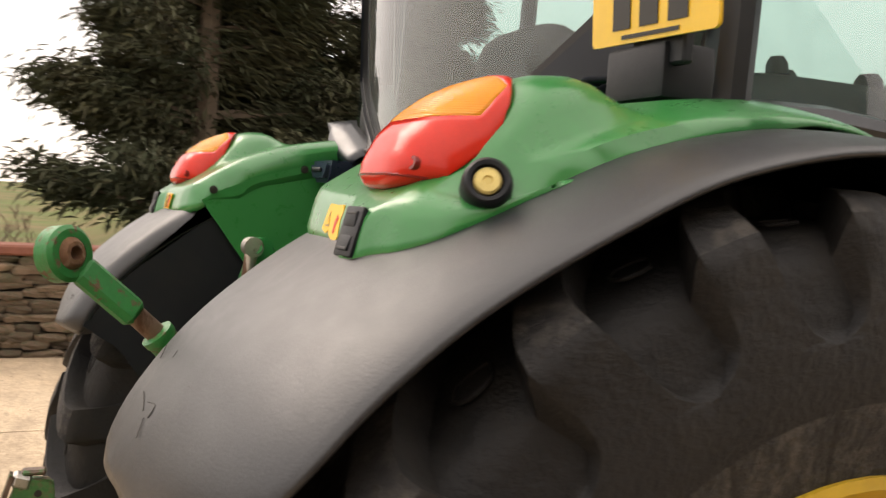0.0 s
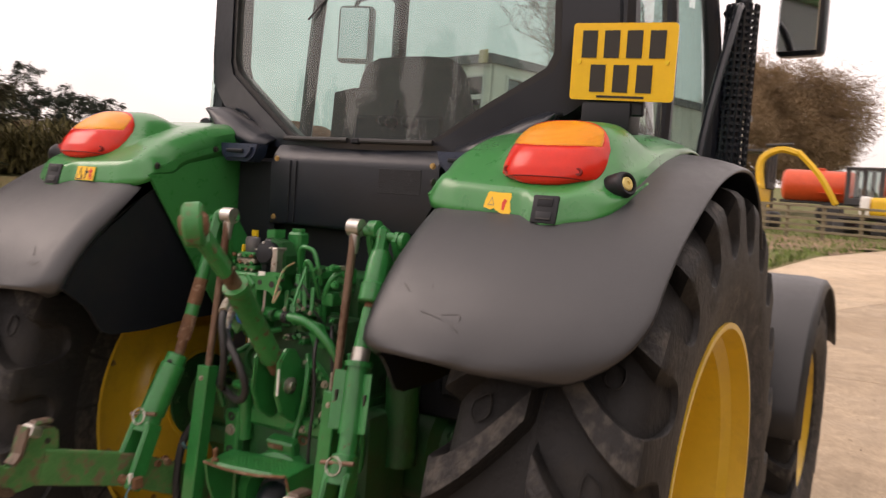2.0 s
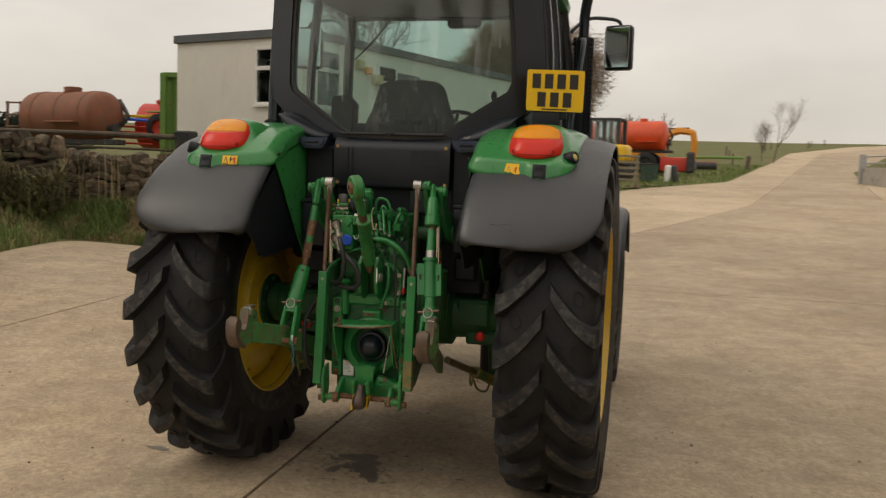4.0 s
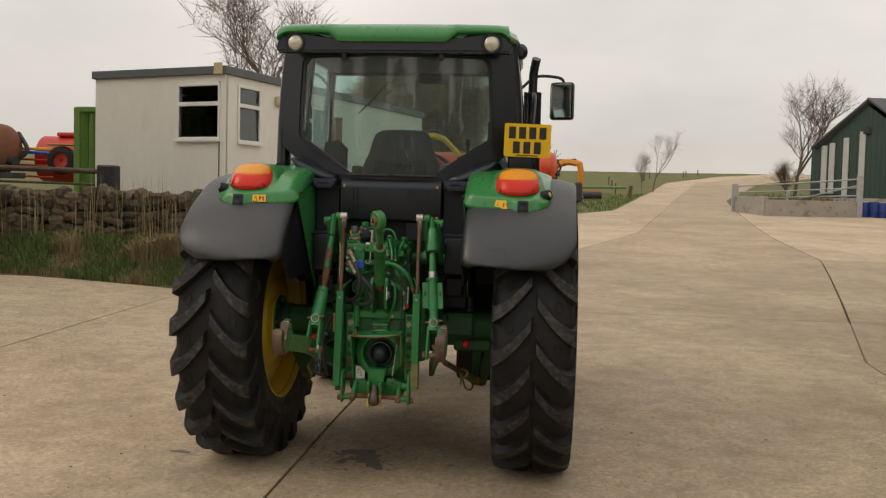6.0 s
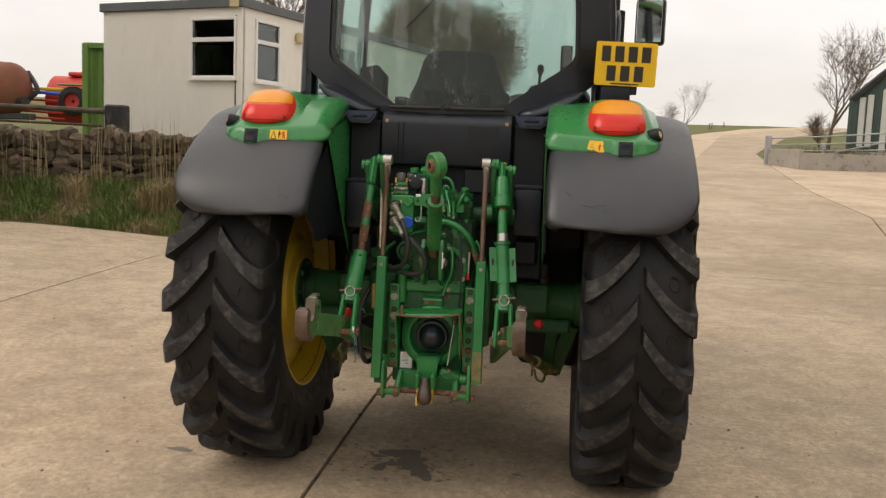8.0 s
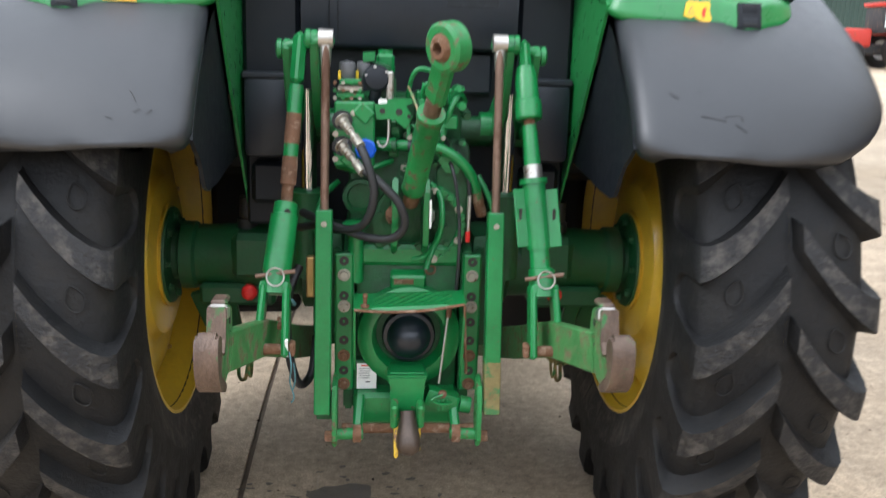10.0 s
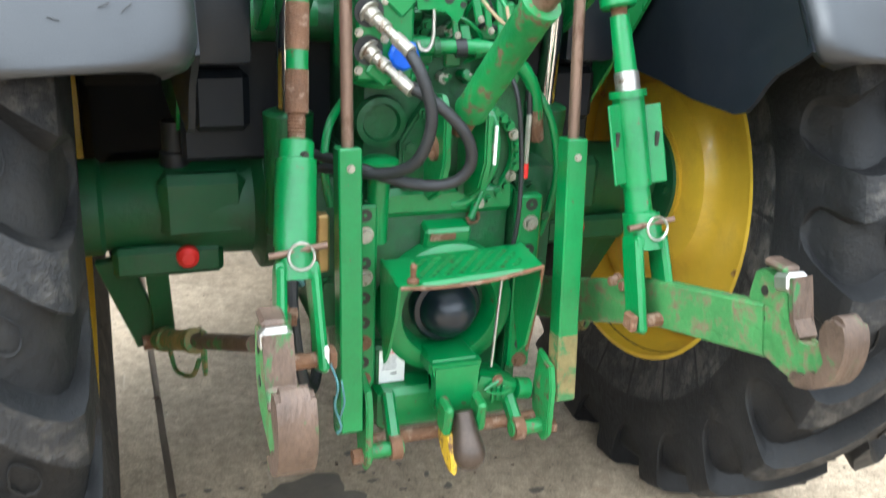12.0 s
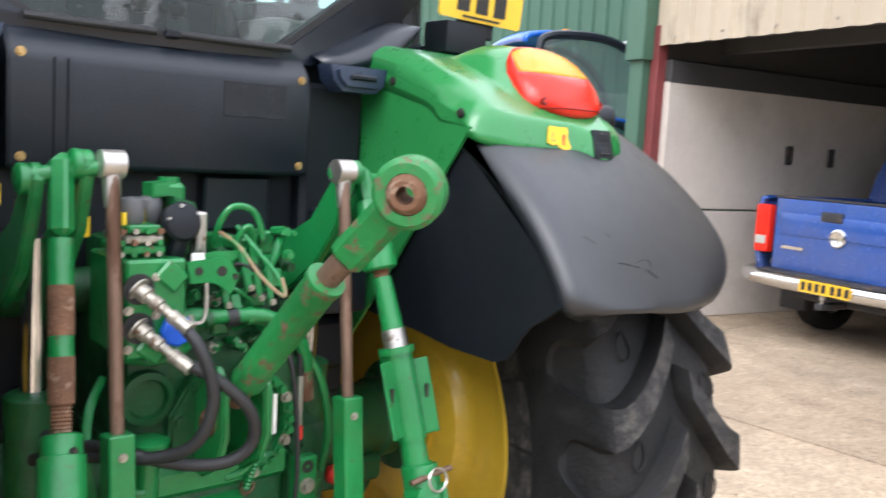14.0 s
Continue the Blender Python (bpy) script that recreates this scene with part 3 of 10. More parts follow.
# damp stain, drips and oil spots under the linkage
def blot(cx, cy, rx, ry, seed, n=26, rough=0.35):
    rr = random.Random(seed)
    out = []
    waves = [(h, rr.uniform(0, 6.283), rough * rr.uniform(0.4, 1.0) * 1.6 / h) for h in (2, 3, 5, 7, 11)]
    for k in range(n):
        a = 2 * math.pi * k / n
        f = 1 + sum(q * math.sin(h * a + ph) for h, ph, q in waves)
        out.append((cx + rx * f * math.cos(a), cy + ry * f * math.sin(a)))
    return out


stain = thing("oil_stain", "damp dark oil stain spreading over concrete", "stain")
for cx, cy, rx, ry, sd in ((-0.20, 0.10, 0.10, 0.07, 1), (-0.13, 0.0, 0.075, 0.07, 2), (-0.10, -0.08, 0.06, 0.07, 3), (-0.06, -0.16, 0.045, 0.06, 4), (-0.02, -0.22, 0.035, 0.045, 5), (-0.27, -0.13, 0.035, 0.05, 6), (-0.22, -0.07, 0.04, 0.03, 7), (0.42, -0.08, 0.02, 0.014, 8), (-0.31, 0.03, 0.04, 0.02, 9)):
    part("blot", plate_z(blot(cx, cy, rx, ry, sd, 60, 0.22), 0.0015 + 0.0001 * sd, 0.0012), M_WET, stain, smooth=False)
rr = random.Random(3)
for k in range(90):
    a = rr.uniform(0, 6.28)
    d = rr.uniform(0.02, 0.34)
    part("spot", plate_z(blot(-0.2 + d * math.cos(a) * 1.2, 0.0 + d * math.sin(a), rr.uniform(0.005, 0.016), rr.uniform(0.004, 0.012), k, 9), 0.0028, 0.0008), M_WET, stain, smooth=False)
part("blot", plate_z(blot(-1.34, -0.12, 0.07, 0.03, 12), 0.002, 0.0012), M_WET, stain, smooth=False)


# grit and crumbs of soil on the concrete
rr = random.Random(77)
gv, gf = [], []
for k in range(2600):
    x, y = rr.uniform(-7.5, 8.0), rr.uniform(-3.2, 9.0) if k % 3 else rr.uniform(-2.5, 2.5)
    if off_concrete(x, y) > -0.05:
        continue
    z, q = rise(x, y), rr.uniform(0.002, 0.007) * (1.8 if rr.random() < 0.1 else 1)
    a = rr.uniform(0, 6.28)
    n = len(gv)
    gv += [(x + q * math.cos(a + 1.57 * i) * rr.uniform(0.7, 1.6), y + q * math.sin(a + 1.57 * i) * rr.uniform(0.7, 1.6), z - 0.001) for i in range(4)] + [(x, y, z + q * 0.7)]
    gf += [(n + i, n + (i + 1) % 4, n + 4) for i in range(4)]
me = bpy.data.meshes.new("grit")
me.from_pydata(gv, [], gf)
me.materials.append(M_DIRT_CRUMB)
tagged(new("grit", me), "dark crumbs of soil and grit on concrete", "grit", kind="stuff")

# ---- stone walls ----
M_STONE = material("brown_field_stone", (0.16, 0.112, 0.076), 0.95, scale=3.5, vary=0.4, second=(0.06, 0.066, 0.035), amount=0.44, second_scale=4, bump=0.9, bump_scale=22, piece=0.62, edge=0.1)
M_GAP_SHADE = material("wall_gap_shade", (0.016, 0.013, 0.010), 0.95, scale=4, vary=0.3, bump=0.5)
M_COPING = material("red_sandstone_coping", (0.2, 0.075, 0.05), 0.9, scale=4, vary=0.25, bump=0.5, bump_scale=30)
stone_meshes = []
for v in range(8):
    rr = random.Random(40 + v)
    bm = B()
    bmesh.ops.create_cube(bm, size=1.0)
    bmesh.ops.subdivide_edges(bm, edges=bm.edges[:], cuts=1, use_grid_fill=True)
    for vert in bm.verts:
        n = vert.co.normalized()
        vert.co = vert.co.lerp(n * 0.6, 0.55) + Vector((rr.uniform(-1, 1), rr.uniform(-1, 1), rr.uniform(-1, 1))) * 0.085
    bmesh.ops.recalc_face_normals(bm, faces=bm.faces)
    me = bpy.data.meshes.new("stone")
    bm.to_mesh(me)
    bm.free()
    me.materials.append(M_STONE)
    stone_meshes.append(me)


def stone_wall(name, a, b, height, thick, base, label, limit, course=0.13, length=0.3, seed=1, coping=True, rugged=0.25):
    """A dry stone wall of single stones from a to b, over a near-black core that stands for the shade in their gaps;
    base(x, y) gives the foot.
    """
    a, b = Vector(a), Vector(b)
    run, way = (b - a).length, (b - a).normalized()
    wall = thing(name, label, "wall", kind="structure")
    rr = random.Random(seed)
    n = int(run / 0.8) + 1
    side = Vector((-way.y, way.x))
    rows = []
    for j in range(n + 1):
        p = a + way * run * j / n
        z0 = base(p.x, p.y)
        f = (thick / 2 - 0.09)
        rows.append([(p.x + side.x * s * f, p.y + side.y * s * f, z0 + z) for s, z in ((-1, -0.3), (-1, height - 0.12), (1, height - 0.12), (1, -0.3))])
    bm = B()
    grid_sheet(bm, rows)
    part("core", bm, M_GAP_SHADE, wall, smooth=False)
    tilt = min(1.0, rugged * 4)
    count = 0
    rest_v, rest_f = [], []
    angle = math.atan2(way.y, way.x)
    z = 0.0
    while z < height:
        top = z + course * 1.3 >= height
        h = course * rr.uniform(0.8, 1.25)
        s = rr.uniform(-0.2, 0)
        while s < run:
            l = length * rr.uniform(0.5, 1.5) * (0.62 if top and coping else 1)
            hh = h * (1.55 if top and coping else 1) * (1 + rugged * rr.uniform(-1, 1) * (1.6 if top else 1.1))
            p = a + way * min(run, s + l / 2)
            z0 = base(p.x, p.y)
            for face in (-1, 1):
                if top and coping and face > 0:
                    continue
                dpt = thick if (top and coping) else 0.2
                off = 0 if (top and coping) else face * (thick / 2 - 0.1 + rr.uniform(-0.025, 0.02))
                m = Matrix.Translation((p.x + side.x * off, p.y + side.y * off, z0 + z + hh / 2 + rr.uniform(-0.05, 0.05) * tilt)) @ Euler((rr.uniform(-0.18, 0.18) * tilt, rr.uniform(-0.3, 0.3) * tilt, angle + rr.uniform(-0.18, 0.18) * tilt)).to_matrix().to_4x4() @ Matrix.Diagonal((l * 1.05, dpt * rr.uniform(0.9, 1.1), hh * 1.08, 1))
                if face < 0 and count < limit:
                    ob = new("stone", rr.choice(stone_meshes))
                    ob.parent = wall
                    ob.matrix_basis = m
                    count += 1
                else:
                    me = rr.choice(stone_meshes)
                    k = len(rest_v)
                    rest_v += [m @ v.co for v in me.vertices]
                    rest_f += [[k + i for i in pl.vertices] for pl in me.polygons]
            s += l
        z += h
    if rest_f:
        me = bpy.data.meshes.new("stones_behind")
        me.from_pydata(rest_v, [], rest_f)
        me.materials.append(M_STONE)
        ob = new("stones_behind", me)
        ob.parent = wall
        ob["kind"] = "stuff"
    return wall


foot = lambda x, y: ground_z(x, y) - 0.04
stone_wall("wall_1", (-9.3, 8.45 + 1.3), (-2.6, 8.3 + 2.5), 0.84, 0.46, lambda x, y: 0.70 + 0.02 * math.sin(x * 2), "rough brown dry stone wall with uneven coping stones", 300, course=0.14, length=0.25, seed=3)
stone_wall("wall_2", (-17.0, 7.2), (-9.3, 9.75), 1.12, 0.5, lambda x, y: max(0.72, foot(x, y) - 0.35), "rough brown dry stone wall half hidden by growth", 0, seed=5)
w3 = stone_wall("wall_3", (-7.62, -9.0), (-7.62, 1.2), 0.98, 0.4, lambda x, y: 0.0, "coursed brown stone wall under a red coping", 300, course=0.085, length=0.32, seed=8, coping=False, rugged=0.08)
for k in range(12):
    part("coping_stone", box((-7.62, -8.6 + 0.86 * k, 1.03), (0.46, 0.84, 0.10), 0.02), M_COPING, w3)

# ---- grass and weeds ----
M_BLADE = material("green_grass_blade", (0.125, 0.18, 0.042), 0.8, scale=3, vary=0.3, bump=0, piece=0.4)
M_STRAW = material("dry_straw_blade", (0.32, 0.25, 0.13), 0.85, scale=3, vary=0.25, bump=0, piece=0.35)


def blades(spots, seed, length, width, lean=0.5):
    """Many thin bent blades in one mesh."""
    rr = random.Random(seed)
    vs, fs = [], []
    for x, y, z in spots:
        a, l = rr.uniform(0, 6.283), length * rr.uniform(0.5, 1.4)
        dx, dy = math.cos(a), math.sin(a)
        t = lean * rr.uniform(0.2, 1.3)
        w = width * rr.uniform(0.7, 1.3)
        k = len(vs)
        vs += [(x - dy * w, y + dx * w, z - 0.03), (x + dy * w, y - dx * w, z - 0.03), (x + dx * l * t * 0.35 + dy * w * 0.8, y + dy * l * t * 0.35 - dx * w * 0.8, z + l * 0.55), (x + dx * l * t * 0.35 - dy * w * 0.8, y + dy * l * t * 0.35 + dx * w * 0.8, z + l * 0.55), (x + dx * l * t, y + dy * l * t, z + l * (1 - 0.25 * t))]
        fs += [(k, k + 1, k + 2, k + 3), (k + 3, k + 2, k + 4)]
    return vs, fs


def stuff(name, vf, mat, label, category):
    me = bpy.data.meshes.new(name)
    me.from_pydata(vf[0], [], vf[1])
    me.materials.append(mat)
    return tagged(new(name, me), label, category, kind="stuff")


rr = random.Random(11)
spots, straw = [], []
for k in range(26000):
    x = rr.uniform(-9.6, -3.6)
    y = 8.35 + rr.random() ** 1.1 * 2.0
    if off_concrete(x, y) <= 0.0 and rr.random() < 0.97:
        continue
    p = (x, y, ground_z(x, y))
    clump = noise.noise((x * 1.3, y * 1.3, 4.0))
    (straw if clump + rr.uniform(-0.35, 0.35) > 0.10 else spots).append(p)
for k in range(15000):
    y = rr.uniform(1.8, 9.4)
    x = along_y(VERGE, y) - rr.random() ** 1.1 * 3.0
    clump = noise.noise((x * 1.1, y * 1.1, 9.0))
    (straw if clump + rr.uniform(-0.3, 0.3) > 0.12 else spots).append((x, y, ground_z(x, y)))
stuff("verge_grass", blades(spots, 1, 0.19, 0.006, 0.8), M_BLADE, "green tufts of grass on the bank", "grass")
stuff("dry_grass", blades(straw, 2, 0.15, 0.006, 1.0), M_STRAW, "pale dry grass on the bank", "grass")
clump = []
for cx, cy, r, n in ((-5.55, 9.25, 0.32, 900), (-5.85, 9.05, 0.3, 500), (-5.2, 9.3, 0.3, 500), (-7.3, 9.2, 0.2, 200), (-4.4, 9.4, 0.25, 400)):
    for k in range(n):
        a, d = rr.uniform(0, 6.28), r * rr.random() ** 0.6
        clump.append((cx + d * math.cos(a), cy + 0.6 * d * math.sin(a), ground_z(cx, cy)))
stuff("straw_clump", blades(clump, 3, 0.42, 0.007, 0.75), M_STRAW, "thick clump of dead straw-coloured grass by the wall", "grass")
stalks = []
for cx, n in ((-4.3, 16), (-4.75, 18), (-5.35, 20), (-5.6, 16), (-6.05, 24), (-6.35, 16), (-6.9, 10), (-7.3, 14), (-8.1, 14), (-8.7, 12), (-9.0, 10), (-3.8, 8)):
    for k in range(n):
        x = cx + rr.gauss(0, 0.13)
        y = 9.72 + 0.19 * (x + 9.3) - 0.3 - rr.uniform(0, 0.2)
        stalks.append((x, y, ground_z(x, y)))
stuff("dead_stalks", blades(stalks, 4, 1.05, 0.0065, 0.16), M_STRAW, "tall dead weed stalks against the stone wall", "weeds")
field = []
for k in range(9000):
    y = 22 + 60 * rr.random() ** 1.5
    x = along_y(ROAD_LEFT, y) - 0.15 - rr.random() ** 1.5 * 14
    field.append((x, y, ground_z(x, y)))
stuff("roadside_grass", blades(field, 5, 0.22, 0.02, 0.6), M_BLADE, "short green grass along the road", "grass")

# ---- trees ----
M_BARK = material("grey_brown_bark", (0.12, 0.09, 0.065), 0.95, scale=6, vary=0.3, bump=0.6, bump_scale=40)
M_TWIG = material("brown_twigs", (0.15, 0.105, 0.075), 0.95, scale=4, vary=0.3, bump=0)
M_TWIG_RED = material("russet_twigs", (0.25, 0.175, 0.1), 0.95, scale=4, vary=0.3, bump=0)
M_NEEDLE = material("dark_conifer_needles", (0.06, 0.056, 0.026), 0.9, scale=1.2, vary=0.4, bump=0, piece=0.35, second=(0.03, 0.042, 0.018), amount=0.5, second_scale=0.9, edge=0.15)
M_NEEDLE_FAR = material("dark_far_conifer", (0.022, 0.033, 0.02), 0.95, scale=0.6, vary=0.35, bump=0, piece=0.4)


def stick(vs, fs, p, q, r0, r1, seg=4):
    way = (q - p)
    if way.length < 1e-5:
        return
    way.normalize()
    s = way.orthogonal().normalized()
    u = way.cross(s)
    k = len(vs)
    for c, r in ((p, r0), (q, r1)):
        for i in range(seg):
            a = 2 * math.pi * i / seg
            vs.append(c + r * (math.cos(a) * s + math.sin(a) * u))
    for i in range(seg):
        fs.append((k + i, k + (i + 1) % seg, k + seg + (i + 1) % seg, k + seg + i))


def bare_tree(name, at, height, spread, seed, label, depth=7, twig=None, first=0.25, fat=0.028, bushy=0):
    """A leafless tree: a tapered trunk, limbs that fork, and a crown of fine twigs."""
    rr = random.Random(seed)
    t = thing(name, label, "tree", at=at)
    wood, twigs = ([], []), ([], [])

    def grow(p, way, length, r, level):
        q = p
        n = 3 if level < 4 else 2
        for k in range(n):
            way = (way + Vector((rr.uniform(-1, 1), rr.uniform(-1, 1), rr.uniform(-0.6, 0.9))) * 0.16).normalized()
            nq = q + way * length / n
            tgt = wood if level < 3 else twigs
            stick(tgt[0], tgt[1], q, nq, r * (1 - 0.25 * k / n), r * (1 - 0.25 * (k + 1) / n), 6 if level < 2 else (4 if level < 4 else 3))
            q = nq
            if level >= 1 and level < depth and rr.random() < 0.45:
                side = (way + Vector((rr.uniform(-1, 1), rr.uniform(-1, 1), rr.uniform(-0.2, 0.5))) * 0.9).normalized()
                grow(q, side, length * rr.uniform(0.4, 0.65), r * 0.45, level + 2)
        if bushy and level >= 3:
            for k in range(bushy):
                side = (way + Vector((rr.uniform(-1, 1), rr.uniform(-1, 1), rr.uniform(-0.6, 0.8))) * 1.2).normalized()
                stick(twigs[0], twigs[1], q, q + side * rr.uniform(0.4, 1.1), 0.010, 0.004, 3)
        if level < depth:
            for k in range(2 if level else rr.choice((3, 4))):
                spreadv = Vector((rr.uniform(-1, 1) * spread, rr.uniform(-1, 1) * spread, rr.uniform(0.05, 0.7)))
                grow(q, (way * 0.9 + spreadv).normalized(), length * rr.uniform(0.62, 0.85), max(r * 0.62, 0.004), level + 1)

    grow(Vector((0, 0, -0.2)), Vector((0, 0, 1)), height * first, height * fat, 0)
    for nm, (v, f), mt in (("trunk", wood, M_BARK), ("crown", twigs, twig or M_TWIG)):
        me = bpy.data.meshes.new(nm)
        me.from_pydata(v, [], f)
        me.materials.append(mt)
        ob = new(nm, me)
        ob.parent = t
    return t


def dome_tree(name, at, height, radius, seed, label, boughs):
    """A broad leafless tree: a short trunk, spreading limbs and a round crown of fine twigs with gaps of sky."""
    rr = random.Random(seed)
    t = thing(name, label, "tree", at=at)
    wood, twigs = ([], []), ([], [])
    fork = Vector((0, 0, height * 0.2))
    stick(wood[0], wood[1], Vector((0, 0, -0.3)), fork, height * 0.04, height * 0.03, 8)
    mid, tall = height * 0.55, height * 0.45
    limbs = []
    for k in range(16):
        a, e = rr.uniform(0, 6.283), rr.uniform(0.15, 1.35)
        tip = Vector((math.cos(a) * math.cos(e) * radius, math.sin(a) * math.cos(e) * radius, mid + math.sin(e) * tall)) * 0.62
        knee = fork.lerp(tip, 0.5) + Vector((rr.uniform(-0.5, 0.5), rr.uniform(-0.5, 0.5), rr.uniform(0, 0.6)))
        stick(wood[0], wood[1], fork, knee, 0.2, 0.13, 6)
        stick(wood[0], wood[1], knee, tip, 0.13, 0.07, 5)
        limbs += [knee, knee.lerp(tip, 0.5), tip]
    for k in range(boughs):
        a, u = rr.uniform(0, 6.283), rr.uniform(-0.45, 1.0)
        w = math.sqrt(max(0.0, 1 - u * u))
        lump = 0.82 + 0.16 * math.sin(3 * a + 1.0) * w + 0.1 * math.sin(7 * a + 5 * u)
        end = Vector((math.cos(a) * w * radius, math.sin(a) * w * radius, mid + u * tall)) * (lump * rr.uniform(0.72, 1.0))
        end.z = max(end.z, height * 0.16)
        p = min(limbs, key=lambda q: (q - end).length)
        bend = p.lerp(end, 0.55) + Vector((rr.uniform(-0.4, 0.4), rr.uniform(-0.4, 0.4), rr.uniform(-0.1, 0.5)))
        stick(wood[0], wood[1], p, bend, 0.034, 0.024, 3)
        stick(twigs[0], twigs[1], bend, end, 0.02, 0.012, 3)
        out = (end - Vector((0, 0, mid * 0.8))).normalized()
        for m in range(30):
            c = bend.lerp(end, rr.random() ** 0.7) + Vector((rr.gauss(0, 0.35), rr.gauss(0, 0.35), rr.gauss(0, 0.3)))
            d = (out + Vector((rr.uniform(-1, 1), rr.uniform(-1, 1), rr.uniform(-1, 0.9))) * 1.7).normalized()
            stick(twigs[0], twigs[1], c, c + d * rr.uniform(0.3, 0.75), 0.02, 0.009, 3)
    for nm, (v, f), mt in (("trunk", wood, M_BARK), ("crown", twigs, M_TWIG_RED)):
        me = bpy.data.meshes.new(nm)
        me.from_pydata(v, [], f)
        me.materials.append(mt)
        ob = new(nm, me)
        ob.parent = t
    return t


def conifer(name, at, height, radius, seed, label, sprays, mat, low=0.02, size=0.5):
    """An evergreen: a trunk, drooping limbs and a ragged crown of small sprays."""
    rr = random.Random(seed)
    t = thing(name, label, "tree", at=at)
    v, f = [], []
    stick(v, f, Vector((0, 0, -0.3)), Vector((0, 0, height * 0.96)), height * 0.022, 0.02, 7)
    trunk_v, trunk_f = v, f
    limbs, pieces = [], [("trunk", trunk_v, trunk_f)]
    for k in range(int((26 + height * 2) * (2.6 if size < 0.4 else 1))):
        z = height * (low + (0.95 - low) * rr.random())
        a = rr.uniform(0, 6.283)
        l = radius * (1 - z / height) ** 0.75 * rr.uniform(0.65, 1.12) + 0.15
        tip = Vector((math.cos(a) * l, math.sin(a) * l, z + l * rr.uniform(-0.15, 0.25)))
        v, f = [], []
        stick(v, f, Vector((0, 0, z - 0.1 * l)), tip, 0.03 + 0.012 * l, 0.008, 4)
        pieces.append(("limb", v, f))
        limbs.append((Vector((0, 0, z - 0.1 * l)), tip))
    for nm, vv, ff in pieces:
        me = bpy.data.meshes.new(nm)
        me.from_pydata(vv, [], ff)
        me.materials.append(M_BARK)
        ob = new(nm, me)
        ob.parent = t
    v, f = [], []
    for k in range(sprays):
        p, q = rr.choice(limbs)
        u = rr.random() ** 0.55
        c = p.lerp(q, u) + Vector((rr.gauss(0, 0.16), rr.gauss(0, 0.16), rr.gauss(-0.05, 0.14))) * (size * 1.6 if size > 0.4 else 1.0)
        out = Vector((c.x, c.y, 0)).normalized() if c.xy.length > 0.01 else Vector((1, 0, 0))
        d = (out + Vector((rr.uniform(-0.8, 0.8), rr.uniform(-0.8, 0.8), rr.uniform(-0.7, 0.35)))).normalized()
        s = d.cross(Vector((rr.uniform(-1, 1), rr.uniform(-1, 1), 1))).normalized()
        l, w = size * rr.uniform(0.5, 1.2), size * rr.uniform(0.07, 0.16)
        n = len(v)
        droop = Vector((0, 0, -0.18 * l))
        v += [c, c + d * l * 0.45 + s * w, c + d * l + droop, c + d * l * 0.45 - s * w]
        f += [(n, n + 1, n + 2), (n, n + 2, n + 3)]
    me = bpy.data.meshes.new("crown")
    me.from_pydata(v, [], f)
    me.materials.append(mat)
    ob = new("crown", me)
    ob.parent = t
    return t


# thick dark conifers to the left
for k, (x, y, h, r) in enumerate(((-11.7, 1.7, 10.5, 2.3), (-13.2, 3.4, 11.5, 3.0), (-15.2, 5.6, 12.0, 2.9), (-16.5, 2.6, 12.5, 2.6), (-17.9, 8.4, 10.0, 1.6))):
    tagged(conifer("conifer", (x, y, ground_z(x, y)), h, r, 60 + k, "dense dark green conifer with drooping branches", 95000 if k < 3 else 52000, M_NEEDLE, size=0.23), group="conifers behind the wall")
# bare shrubs at their foot
for k, (x, y, h) in enumerate(((-9.6, -2.6, 3.2), (-10.6, -1.0, 2.6), (-9.9, 1.6, 2.4))):
    bare_tree("bare_shrub", (x, y, ground_z(x, y)), h, 0.9, 80 + k, "leafless brown shrub behind the stone wall", depth=5, first=0.18, fat=0.012)
# far line of conifers on the hill, left of the tractor
rr = random.Random(17)
HILL_TOP = [(36, 2.0), (38, 2.5), (44, 3.3), (48, 3.8), (50, 4.8), (53, 5.7), (56, 6.2), (66, 6.3)]
for k in range(54):
    deg = 37 + 28 * k / 53 + rr.uniform(-0.3, 0.3)
    d = 74 + rr.uniform(-4, 12)
    x, y = 1.5 - d * math.sin(radians(deg)), -2.4 + d * math.cos(radians(deg))
    z = ground_z(x, y) - 0.4
    h = 1.65 + d * math.tan(radians(lerp_table(HILL_TOP, deg)[0])) * rr.uniform(0.72, 1.08) - z
    tagged(conifer("far_conifer", (x, y, z), max(2.5, h), 1.7 * rr.uniform(0.8, 1.4), 200 + k, "distant dark conifer on the hill line", 1300, M_NEEDLE_FAR, size=0.5), group="distant conifers")
# dark belt of trees across the yard, mirrored in the cab's glass
for k in range(22):
    x, y = -34 + 3.1 * k + rr.uniform(-0.8, 0.8), -27 + rr.uniform(-2.5, 2.5)
    tagged(conifer("belt_conifer", (x, y, -0.1), rr.uniform(3.2, 5.4), rr.uniform(1.6, 2.4), 300 + k, "small dark conifer in a belt across the yard", 1100, M_NEEDLE, size=1.0), group="belt of conifers")
belt_tree = bare_tree("belt_tree", (1.5, -25.0, -0.1), 9.0, 0.9, 91, "leafless tree in the belt across the yard", depth=7, first=0.2, fat=0.016, bushy=1)
tagged(belt_tree, group="bare trees of the belt")
for x, y, turn, size in ((-7.5, -26.0, 70, 0.85), (9.0, -27.5, 160, 1.05), (-16.0, -28.0, 220, 1.0), (17.5, -26.0, 290, 0.9)):
    copy_thing(belt_tree, Matrix.Translation((x, y, -0.1)) @ Matrix.Rotation(radians(turn), 4, "Z") @ Matrix.Scale(size, 4))
